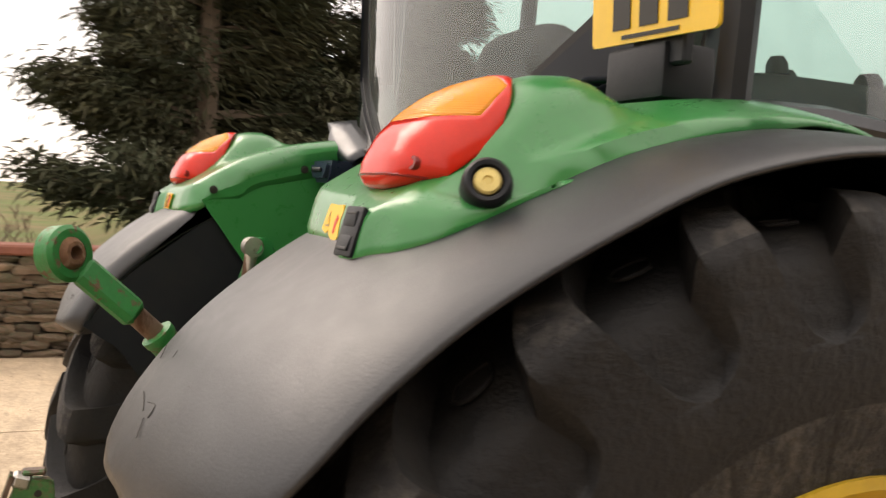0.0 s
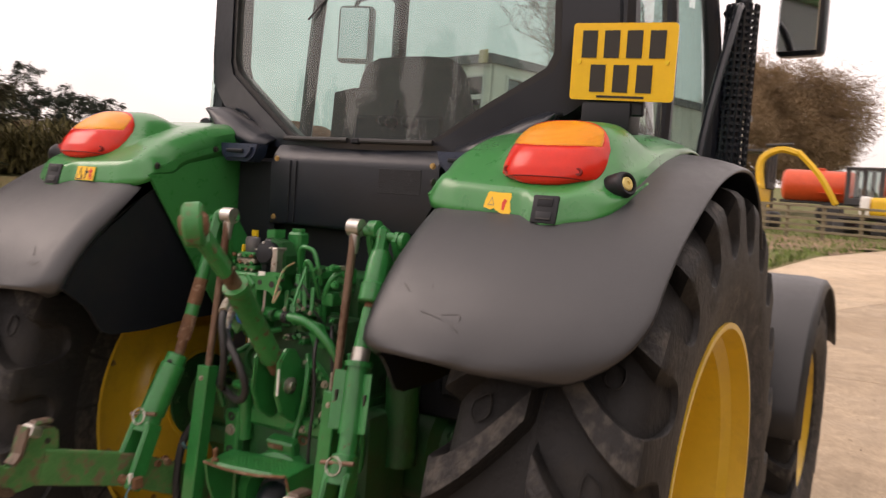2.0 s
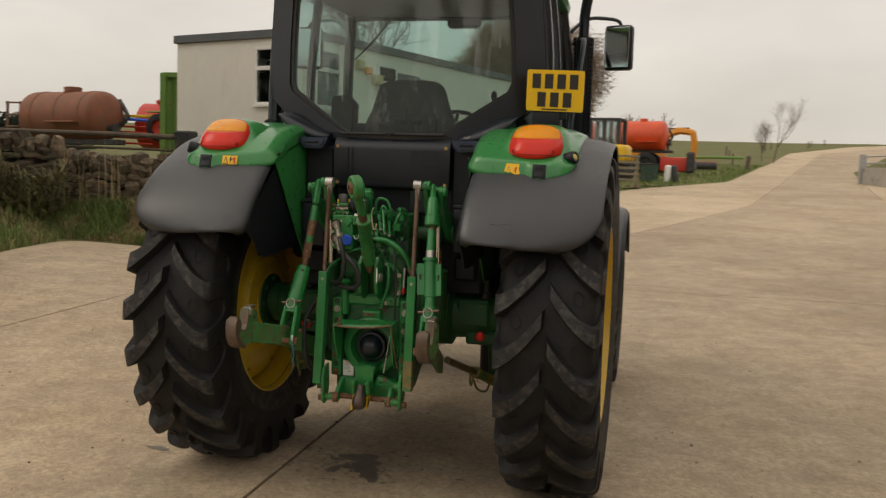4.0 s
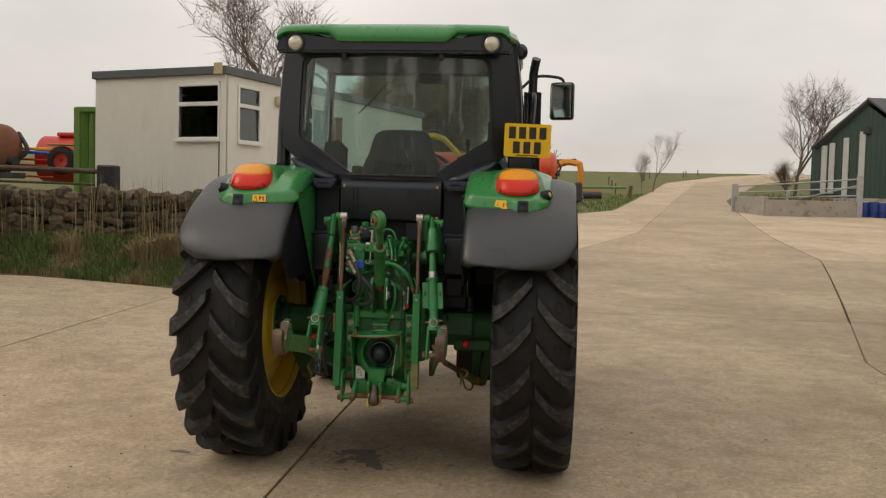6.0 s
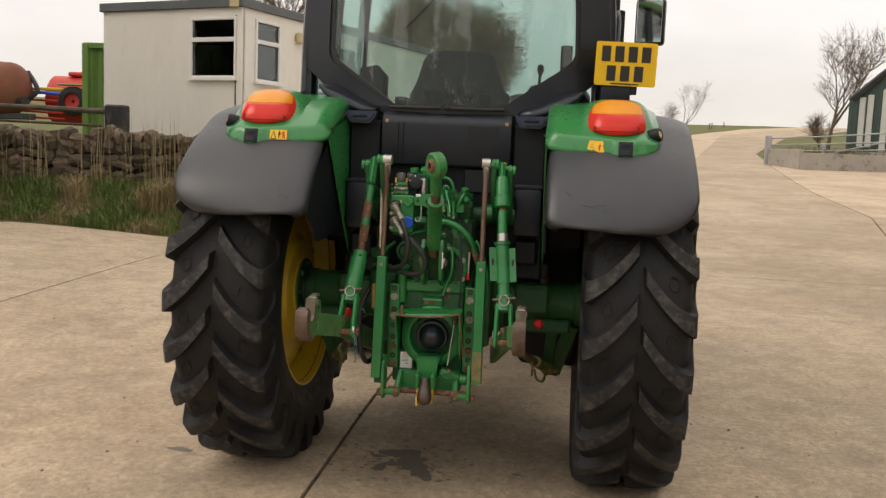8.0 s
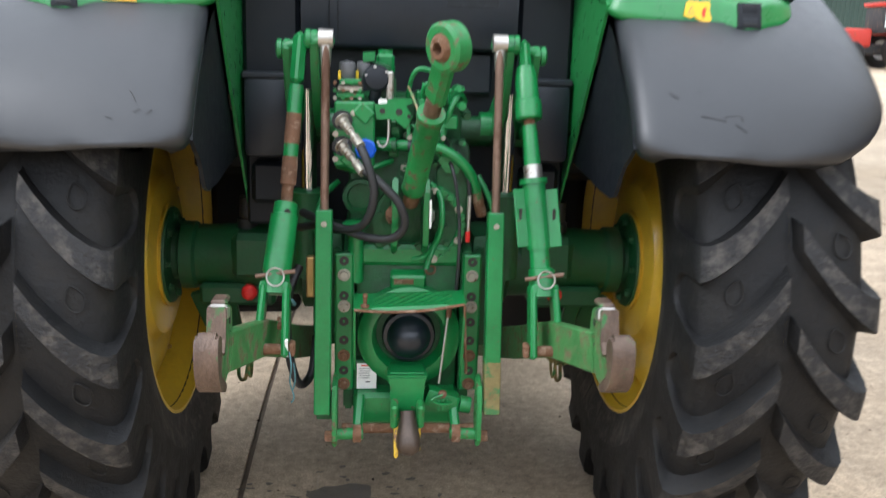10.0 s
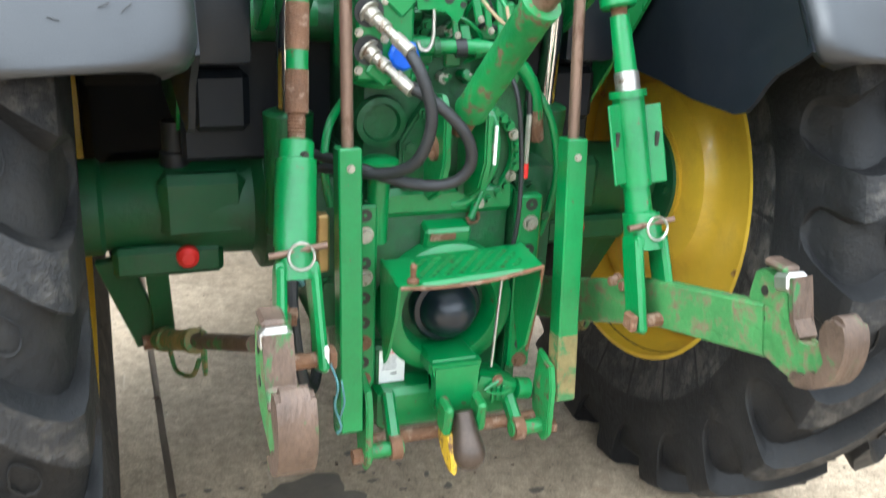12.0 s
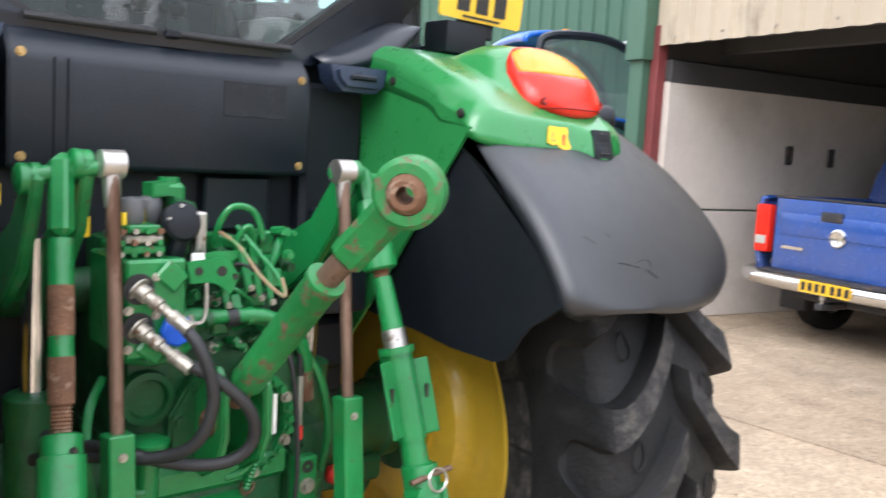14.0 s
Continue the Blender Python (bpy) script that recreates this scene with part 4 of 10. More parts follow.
bare_tree("bare_tree", (-9.3, 28.0, ground_z(-9.3, 28.0)), 11.0, 0.9, 21, "leafless tree with fine twigs behind the site cabin", depth=7, fat=0.0125, bushy=1)
dome_tree("big_bare_tree", (-11.5, 78.0, ground_z(-11.5, 78) - 0.3), 15.6, 8.3, 29, "broad round leafless tree with russet twigs", 2900)
bare_tree("bare_tree", (-16.0, 84.0, ground_z(-16.0, 84)), 11.5, 1.0, 31, "broad leafless tree with russet twigs", depth=6, twig=M_TWIG_RED, first=0.2, bushy=8)
bare_tree("bare_tree", (1.0, 130.0, ground_z(1, 130)), 6.0, 0.9, 35, "far leafless hedgerow tree", depth=5)
bare_tree("bare_tree", (-3.5, 135.0, ground_z(-3.5, 135)), 6.5, 0.9, 36, "far leafless hedgerow tree", depth=5)
bare_tree("sapling", (12.2, 89.0, ground_z(12.2, 89)), 6.2, 0.5, 37, "small leafless roadside tree", depth=5, first=0.3, fat=0.010, bushy=1)
bare_tree("sapling", (11.2, 90.0, ground_z(11.2, 90)), 3.4, 0.4, 38, "small leafless roadside tree", depth=5, first=0.3, fat=0.010, bushy=1)
barn_tree = bare_tree("bare_tree", (21.3, 70.0, ground_z(21.3, 70) - 0.2), 11.6, 0.8, 41, "broad leafless tree beside the green barn", depth=7, first=0.2, fat=0.013, bushy=1)
barn_tree.scale = (1.12, 1.12, 1.18)
bare_tree("bare_tree", (21.9, 74.0, ground_z(21.9, 74) - 0.2), 6.0, 0.9, 43, "low bushy leafless tree beside the barn", depth=6, first=0.16, fat=0.012, bushy=1)
for k in range(9):
    y = 84 + 9 * k
    x = along_y(ROAD_LEFT, y) - 3 - 1.5 * (k % 3)
    p = part("fence_post", box((x, y, ground_z(x, y) + 0.45), (0.14, 0.14, 1.1), 0.02), M_BARK)
    tagged(p, "weathered wooden fence post in the field", "post", "field fence posts")
p = part("gate_post", box((8.0, 69.0, ground_z(8, 69) + 0.55), (0.3, 0.3, 1.3), 0.05, Matrix.Rotation(0.1, 4, "Y")), M_BARK)
tagged(p, "leaning dark wooden gate post by the road", "post")

# ---- site cabin behind the wall ----
M_CABIN = material("dirty_cream_cabin_panel", (0.78, 0.75, 0.67), 0.6, scale=0.8, vary=0.06, second=(0.6, 0.55, 0.45), amount=0.3, second_scale=1.1, bump=0.04, stretch=(1, 1, 0.35), edge=0.14)
M_TRIM = material("grey_roof_trim", (0.11, 0.12, 0.125), 0.6, scale=3, vary=0.12, bump=0.05)
M_WHITE = material("white_window_frame", (0.78, 0.77, 0.73), 0.4, scale=4, vary=0.06, bump=0.02)
# Near-black colour stands for the unlit shade behind window glass.
M_UNLIT = material("unlit_interior_shade", (0.012, 0.012, 0.013), 0.9, scale=3, vary=0.2, bump=0)
M_CREAMBOX = material("yellowed_plastic_box", (0.55, 0.45, 0.25), 0.6, scale=9, vary=0.1, bump=0.05)
M_DOOR = material("brown_door_paint", (0.16, 0.075, 0.05), 0.5, scale=4, vary=0.15, bump=0.05)
M_GALV_PALE = material("pale_door_handle", (0.5, 0.5, 0.48), 0.4, metal=0.7, scale=6, vary=0.1, bump=0.02)
CX, CY = Vector((-5.26, 11.28)), None
u_end = Vector((-3.18, 0.99)).normalized()
u_side = Vector((0.297, 0.955)).normalized()
Z0, Z1 = 1.42, 4.19
cabin = thing("site_cabin", "dirty cream portable site cabin with white windows and grey roof trim", "cabin", at=(CX.x, CX.y, 0))


def cab_box(name, a0, a1, b0, b1, z0, z1, mat, parent=None, bevel=0.0, label=""):
    """A box in the cabin's own axes: a along its end wall, b along its side."""
    c = u_end * (a0 + a1) / 2 + u_side * (b0 + b1) / 2
    m = Matrix(((u_end.x, u_side.x, 0), (u_end.y, u_side.y, 0), (0, 0, 1)))
    return part(name, add_box(B(), (c.x, c.y, (z0 + z1) / 2), (abs(a1 - a0), abs(b1 - b0), z1 - z0), m, bevel), mat, parent or cabin, label, smooth=False)


def wall_with_hole(name, along_a, span, hole, z0, z1, t=0.08):
    """The cabin's end wall (along a) or side wall (along b) round a window hole (from, to, low, high)."""
    h0, h1, hz0, hz1 = hole
    for i, (p, q, lo, hi) in enumerate(((0, h0, z0, z1), (h1, span, z0, z1), (h0, h1, z0, hz0), (h0, h1, hz1, z1))):
        if along_a:
            cab_box(name, p, q, 0, t, lo, hi, M_CABIN)
        else:
            cab_box(name, 0, t, p, q, lo, hi, M_CABIN)


END, SIDE = 3.33, 9.0
wall_with_hole("end_wall", True, END, (0.11, 1.18, 2.76, 3.87), Z0, Z1 - 0.16)
wall_with_hole("side_wall", False, SIDE, (0.38, 1.16, 2.74, 3.88), Z0, Z1 - 0.16)
cab_box("back_wall", END - 0.08, END, 0.08, SIDE, Z0, Z1 - 0.16, M_CABIN)
cab_box("far_wall", 0.08, END - 0.08, SIDE - 0.08, SIDE, Z0, Z1 - 0.16, M_CABIN)
cab_box("cabin_floor", 0.08, END - 0.08, 0.08, SIDE - 0.08, Z0, Z0 + 0.1, M_UNLIT)
cab_box("partition", 0.1, END - 0.1, 2.6, 2.68, Z0 + 0.1, Z1 - 0.2, M_UNLIT)
cab_box("roof", -0.06, END + 0.06, -0.06, SIDE + 0.06, Z1 - 0.16, Z1, M_TRIM, bevel=0.01, label="grey flat roof with deep trim")


def cabin_window(is_end, p, q, lo, hi):
    """A white framed window with a top light above a larger pane."""
    b = 0.05
    bars = ((p, p + b, lo, hi), (q - b, q, lo, hi), (p + b, q - b, lo, lo + b), (p + b, q - b, hi - b, hi), (p + b, q - b, hi - 0.44, hi - 0.36))
    win = None
    for b0, b1, z0, z1 in bars:
        ob = cab_box("frame_bar" if win else "window", *((b0, b1, -0.03, 0.06) if is_end else (-0.03, 0.06, b0, b1)), z0, z1, M_WHITE, win or cabin, 0.006)
        win = win or ob
    for z0, z1 in ((lo + b, hi - 0.44), (hi - 0.36, hi - b)):
        g = cab_box("pane", *((p + b, q - b, 0.02, 0.026) if is_end else (0.02, 0.026, p + b, q - b)), z0, z1, M_PANE, win)
        g.visible_shadow = False
        # thin dark gasket round the glass
        for c0, c1, y0, y1 in ((p + b, p + b + 0.012, z0, z1), (q - b - 0.012, q - b, z0, z1), (p + b, q - b, z0, z0 + 0.012), (p + b, q - b, z1 - 0.012, z1)):
            cab_box("gasket", *((c0, c1, 0.004, 0.018) if is_end else (0.004, 0.018, c0, c1)), y0, y1, M_RUBBER, win)
    cab_box("sill", *((p - 0.03, q + 0.03, -0.07, -0.031) if is_end else (-0.07, -0.031, p - 0.03, q + 0.03)), lo - 0.04, lo, M_WHITE, win)


cabin_window(True, 0.115, 1.175, 2.765, 3.865)
cabin_window(False, 0.385, 1.155, 2.745, 3.875)
# junction boxes, a second window and the door further along the side wall
cab_box("wall_box", -0.10, -0.002, 1.66, 1.86, 3.60, 3.80, M_CREAMBOX, bevel=0.02, label="yellowed junction box")
cab_box("wall_box", -0.08, -0.002, 1.95, 2.18, 3.54, 3.68, M_LENS_AMBER, bevel=0.02, label="orange outside lamp")
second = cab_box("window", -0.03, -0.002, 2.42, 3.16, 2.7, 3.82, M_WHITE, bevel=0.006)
# These panes are opaque sheets coloured like the unlit room behind.
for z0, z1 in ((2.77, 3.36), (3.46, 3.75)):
    cab_box("pane", -0.034, -0.031, 2.49, 3.09, z0, z1, M_UNLIT, second)
door = cab_box("cabin_door", -0.04, -0.002, 3.6, 4.45, 1.5, 3.6, M_DOOR, bevel=0.008, label="brown cabin door")
cab_box("door_handle", -0.08, -0.041, 3.68, 3.74, 2.5, 2.62, M_GALV_PALE, door)
cab_box("corner_strip", -0.03, 0.1, -0.03, -0.004, Z0, Z1 - 0.17, M_CABIN, bevel=0.004)
cab_box("end_lamp", 0.02, 0.22, -0.1, -0.062, Z1 - 0.17, Z1 + 0.06, M_CREAMBOX, bevel=0.01, label="yellowed plastic lamp box")
cab_box("cable_run", 0.125, 0.14, -0.016, -0.002, Z0 + 0.2, Z1 - 0.3, M_RUBBER)
cab_box("side_lamp", -0.14, -0.002, 2.2, 2.5, 3.35, 3.55, M_CREAMBOX, bevel=0.02)
cab_box("orange_beacon", -0.12, -0.002, 2.62, 2.8, 3.3, 3.42, M_LENS_AMBER, bevel=0.02)
cab_box("cabin_door", -0.012, -0.002, 3.2, 4.1, Z0 + 0.1, Z1 - 0.5, M_TRIM, label="brown-grey cabin door")

# ribbed green container behind the cabin
M_CONT = material("green_container_steel", (0.13, 0.24, 0.055), 0.5, scale=1.5, vary=0.14, second=(0.16, 0.1, 0.05), amount=0.33, second_scale=3, bump=0.05)
cont = thing("shipping_container", "ribbed light green steel container behind the cabin", "container", at=(-9.7, 13.9, 0))
prof = []
for k in range(24):
    x0 = 0.1 * k * 2.5
    prof += [(x0, 0.0), (x0 + 0.08, 0.0), (x0 + 0.115, 0.05), (x0 + 0.205, 0.05), (x0 + 0.25, 0.0)]
bm = B()
grid_sheet(bm, [[(x, y, z) for x, y in prof[:60]] for z in (1.1, 3.55)])
part("ribbed_side", bm, M_CONT, cont, smooth=False)
part("corner_post", box((0.0, -0.03, 2.35), (0.14, 0.14, 2.5), 0.01), M_CONT, cont)
part("top_rail", box((1.5, 0.0, 3.56), (3.1, 0.12, 0.12), 0.01), M_CONT, cont)
part("container_shell", box((1.5, 1.3, 2.32), (2.96, 2.4, 2.42), 0.01), M_CONT, cont)

# rusty slurry tanker and red machinery on the higher ground
M_RUSTTANK = material("rust_red_tank_paint", (0.22, 0.07, 0.035), 0.7, scale=2, vary=0.2, second=(0.16, 0.075, 0.04), amount=0.46, second_scale=2.5, bump=0.12, edge=0.12)
M_REDPAINT = material("faded_red_paint", (0.5, 0.035, 0.02), 0.45, scale=4, vary=0.15, second=(0.25, 0.06, 0.03), amount=0.36, second_scale=4, bump=0.05)
M_ORANGE = material("orange_red_tank_paint", (0.62, 0.075, 0.02), 0.4, scale=2, vary=0.12, second=(0.35, 0.06, 0.03), amount=0.35, second_scale=3, bump=0.04)
M_YELLOWPL = material("digger_yellow_paint", (0.7, 0.42, 0.02), 0.42, scale=4, vary=0.12, second=(0.3, 0.2, 0.05), amount=0.35, second_scale=5, bump=0.04)
M_GREENBIN = material("dark_green_bin_paint", (0.02, 0.05, 0.03), 0.6, scale=5, vary=0.25, second=(0.09, 0.06, 0.04), amount=0.4, second_scale=5, bump=0.1)
M_DIGORANGE = material("digger_orange_paint", (0.68, 0.26, 0.02), 0.42, scale=4, vary=0.12, second=(0.3, 0.15, 0.04), amount=0.35, second_scale=5, bump=0.04)
M_DARKMET = material("dark_machinery_metal", (0.03, 0.03, 0.032), 0.6, scale=6, vary=0.25, second=(0.09, 0.06, 0.04), amount=0.42, second_scale=6, bump=0.15)


def small_wheel(parent, c, r, w, axis=(0, 1, 0), rim=None):
    c, ax_ = Vector(c), Vector(axis).normalized()
    tyre = part("wheel", lathe([(-w / 2, r * 0.55), (-w / 2, r * 0.88), (-w * 0.4, r * 0.97), (0, r), (w * 0.4, r * 0.97), (w / 2, r * 0.88), (w / 2, r * 0.55)], c, c + ax_, 28, close=True), M_TYRE, parent)
    part("rim", lathe([(-w * 0.3, r * 0.57), (-w * 0.1, r * 0.5), (-w * 0.05, r * 0.12), (0.05, r * 0.12), (w * 0.3, r * 0.57)], c, c + ax_, 20, close=True), rim or M_DARKMET, tyre)
    return tyre


def tanker(name, at, turn, length, r, zc, mat, label):
    """A round slurry tanker on a wheeled frame."""
    t = thing(name, label, "tanker", at=at)
    t.rotation_euler = (0, 0, radians(turn))
    dome = [(0, 0.0), (0.02, r * 0.4), (0.1, r * 0.78), (0.24, r * 0.97), (0.34, r)]
    part("tank", lathe(dome + [(length - a, q) for a, q in reversed(dome)], (-length / 2, 0, zc), (length, 0, zc), 36), mat, t)
    for x in (-0.3 * length, 0, 0.3 * length):
        part("band", lathe([(0, r * 1.0), (0, r * 1.02), (0.08, r * 1.02), (0.08, r * 1.0)], (x, 0, zc), (x + 1, 0, zc), 36, close=True), mat, t)
    part("hatch", lathe([(0, 0.28), (0.16, 0.28), (0.18, 0.2)], (0.1, 0, zc + r * 0.97), (0.1, 0, zc + 5), 20), mat, t)
    part("chassis", box((0.2, 0, zc - r - 0.05), (length * 1.1, 0.5, 0.18), 0.02), M_DARKMET, t)
    part("drawbar", strut_box((-length * 0.55, 0, zc - r), (-length * 0.55 - 1.2, 0, zc - r - 0.25), 0.16), M_DARKMET, t)
    for s in (-1, 1):
        small_wheel(t, (0.15 * length, s * (r * 0.92), 0.72), 0.72, 0.4)
        part("mudguard", box((0.15 * length, s * r * 0.95, zc - r + 0.55), (1.3, 0.44, 0.05), 0.01), mat, t)
    part("rear_valve", lathe([(0, 0.12), (0.2, 0.12), (0.22, 0.16), (0.27, 0.16)], (length / 2 - 0.05, 0, zc - r * 0.5), (length, 0, zc - r * 0.5), 16), M_DARKMET, t)
    part("fill_pipe", tube([(length / 2 - 0.1, r * 0.5, zc - r * 0.4), (length / 2 + 0.15, r * 0.7, zc), (length / 2 - 0.3, r * 0.8, zc + r * 0.7)], 0.07, 8, 5), M_DARKMET, t)
    return t


def strut_box(p, q, w):
    p, q = Vector(p), Vector(q)
    return add_box(B(), (p + q) / 2, (w, w, (q - p).length), axes(p, q).to_3x3(), 0.01)


tanker("slurry_tanker", (-17.46, 21.16, 0.35), -13.0, 3.6, 0.78, 2.62, M_RUSTTANK, "rusty red-brown slurry tanker parked behind the wall")
red = thing("farm_machine", "faded red farm machine with a large wheel and yellow panels", "machine", at=(-14.6, 22.4, 0.4))
part("hopper", lathe([(0, 0.5), (0.1, 0.75), (1.6, 0.8), (2.0, 0.6), (2.05, 0.0)], (-1.0, 0, 2.35), (3, 0.3, 2.2), 22), M_REDPAINT, red)
part("lid", box((0.0, 0, 3.14), (0.7, 0.6, 0.14), 0.04), M_REDPAINT, red)
part("yellow_panel", box((-0.5, -0.86, 2.62), (1.5, 0.06, 0.1), 0.02), M_YELLOWPL, red)
part("blue_pipe", tube([(-1.5, -0.9, 2.52), (-0.6, -0.93, 2.5), (0.0, -0.9, 2.47)], 0.05, 8, 4), M_BLUE, red)
for k in range(4):
    part("rail", tube([(-1.5, -0.9, 1.75 + 0.18 * k), (-0.1, -0.92, 1.72 + 0.18 * k)], 0.035, 6, 2), M_REDPAINT, red)
small_wheel(red, (0.25, -1.0, 2.26), 0.46, 0.26, rim=M_REDPAINT)
part("fender", box((0.3, -1.0, 2.76), (0.95, 0.34, 0.05), 0.02), M_CONT, red)
rail = thing("field_gate_rail", "weathered rail and short dark post along the wall top", "rail", at=(-8.3, 10.6, 0))
part("rail_bar", tube([(-3.2, 0.0, 2.12), (-0.6, 0.15, 2.1), (0.7, 0.3, 2.07)], 0.05, 8, 3), M_BARK, rail)
part("rail_post", box((0.85, 0.3, 1.95), (0.36, 0.3, 0.5), 0.03), M_DARKMET, rail)
part("rail_bar", tube([(-2.4, 0.05, 1.86), (0.6, 0.25, 1.82)], 0.025, 6, 3), M_BARK, rail)
for k, az in enumerate((42.4, 40.75)):
    d = 33.0
    x, y = 1.56 - d * math.sin(radians(az)), -3.5 + d * math.cos(radians(az))
    lad = thing("ladder_frame", "rusty upright ladder-like frame of a parked implement", "implement", "ladder frames", at=(x, y, 0.6))
    for s in (-0.28, 0.28):
        part("upright", tube([(s, 0, 0.3), (s * 0.9, 0.1, 2.85)], 0.045, 6, 2), M_RUST, lad)
    for j in range(5):
        part("rung", tube([(-0.28, 0.03, 1.2 + 0.4 * j), (0.28, 0.03, 1.2 + 0.4 * j)], 0.03, 6, 1), M_RUST, lad)

# hedge growth along the wall further left
rr = random.Random(23)
hedge = []
for k in range(11000):
    s = rr.random()
    x = -17 + 8.2 * s
    y = 6.7 + 2.6 * s - rr.random() * 1.1
    hedge.append((x, y, ground_z(x, y) + rr.random() ** 0.7 * (0.75 + 0.35 * noise.noise((x * 1.2, y, 2.0)))))
M_HEDGE = material("brown_green_hedge", (0.15, 0.135, 0.058), 0.9, scale=2, vary=0.35, bump=0, piece=0.5)
stuff("hedge_growth", blades(hedge, 6, 0.24, 0.014, 2.2), M_HEDGE, "tangled brown and green growth over the wall", "hedge")

# ---- field gate, diggers and tankers left of the road ----
M_TIMBER = material("weathered_grey_timber", (0.2, 0.17, 0.11), 0.9, scale=6, vary=0.25, second=(0.13, 0.14, 0.07), amount=0.42, second_scale=5, bump=0.4, stretch=(1, 1, 4))


def gh(x, y):
    return ground_z(x, y)


rr = random.Random(58)
rows = []
for k in range(15):
    y = 31.5 + 6.8 * k / 14
    right = along_y(ROAD_LEFT, y) - 0.06 - 2.2 * (k / 14) ** 3
    left = right - 6.6 * math.sin(math.pi * (0.1 + 0.75 * k / 14)) * rr.uniform(0.9, 1.1)
    rows.append([(left + (right - left) * j / 10, y, ground_z(left + (right - left) * j / 10, y) + 0.035 * math.sin(math.pi * j / 10) ** 0.4 - 0.005) for j in range(11)])
bm = B()
grid_sheet(bm, rows)
tagged(part("bare_earth", bm, M_DIRT), "bare brown earth worn between fence and road", "earth", kind="structure")
fence = thing("timber_fence", "weathered grey post and rail fence on the grass", "fence", at=(0, 0, 0))
A, Bp = Vector((-5.9, 40.6)), Vector((0.3, 38.8))
for k in range(5):
    p = A.lerp(Bp, k / 4)
    part("fence_post", box((p.x, p.y, gh(p.x, p.y) + 0.65), (0.16, 0.16, 1.75), 0.02), M_TIMBER, fence)
for k in range(5):
    z = 0.36 + 0.28 * k
    part("rail", strut_box((A.x - 0.1, A.y - 0.08, gh(A.x, A.y) + z), (Bp.x + 0.1, Bp.y - 0.08, gh(Bp.x, Bp.y) + z), 0.11), M_TIMBER, fence)
part("gate_post", box((-5.9, 42.6, gh(-5.9, 42.6) + 0.7), (0.42, 0.36, 1.6), 0.05), M_TIMBER, fence)


def glazed_cab(d, c, size):
    """A cab of dark posts, sill and roof with clear panes between them."""
    lx, ly, lz = size
    cb = part("digger_cab", box((c[0], c[1], c[2] + lz / 2), (lx * 1.06, ly * 1.06, 0.09), 0.03, seg=2), M_DARKMET, d, "dark cab with clear panes")
    part("cab_sill", box((c[0], c[1], c[2] - lz * 0.4), (lx, ly, lz * 0.2), 0.03), M_DARKMET, cb)
    for u in (-0.5, 0.5):
        for v in (-0.5, 0.0, 0.5):
            part("cab_post", box((c[0] + u * lx * 0.94, c[1] + v * ly * 0.94, c[2]), (0.1, 0.14, lz), 0.02), M_DARKMET, cb)
        g = part("pane", box((c[0] + u * lx * 0.95, c[1], c[2] + 0.1 * lz), (0.012, ly * 0.86, lz * 0.74), 0.003), M_PANE, cb)
        g.visible_shadow = False
    part("cab_seat", box((c[0], c[1] + 0.18 * ly, c[2] - lz * 0.2), (lx * 0.4, ly * 0.3, lz * 0.35), 0.05), M_SEAT, cb)


def tracks(d, gap):
    for s in (-1, 1):
        tr_ = part("track", box((0, s * gap, 0.28), (2.0, 0.4, 0.52), 0.2, seg=4), M_DARKMET, d)
        for k in range(4):
            part("track_roller", cyl((-0.66 + 0.44 * k, s * (gap + 0.17), 0.26), (-0.66 + 0.44 * k, s * (gap + 0.22), 0.26), 0.15, seg=14), M_DARKMET, tr_)


def digger(at, turn, scale_, mat, label, boom, fat=0.17, lean=0.0):
    """A small tracked digger: tracks, body, glazed cab, boom, dipper and bucket."""
    d = thing("digger", label, "digger", "parked diggers", at=at)
    d.rotation_euler = (0, 0, radians(turn))
    d.scale = (scale_,) * 3
    tracks(d, 0.72)
    part("body", box((-0.2, 0, 0.95), (1.7, 1.5, 0.75), 0.14, seg=3), mat, d)
    glazed_cab(d, (0.2, 0.32, 1.72), (1.05, 0.8, 1.1))
    b = boom
    part("boom", tube([(0.6, -0.35, 1.15), (1.0 * b, -0.35, 1.95), (1.9 * b, -0.35, 2.3), (2.9 * b, -0.35, 2.2)], fat, 6, 5, taper=fat * 0.7), mat, d)
    part("dipper", tube([(2.85 * b, -0.35, 2.25), (3.0 * b + lean * 0.5, -0.35, 1.6), (2.9 * b + lean, -0.35, 0.8)], fat * 0.75, 6, 3), mat, d)
    part("ram", tube([(1.2 * b, -0.35, 2.4), (2.6 * b, -0.35, 2.45)], 0.05, 6, 1), M_DARKMET, d)
    part("bucket", plate_box(2.8 * b + lean), M_DARKMET, d)
    return d


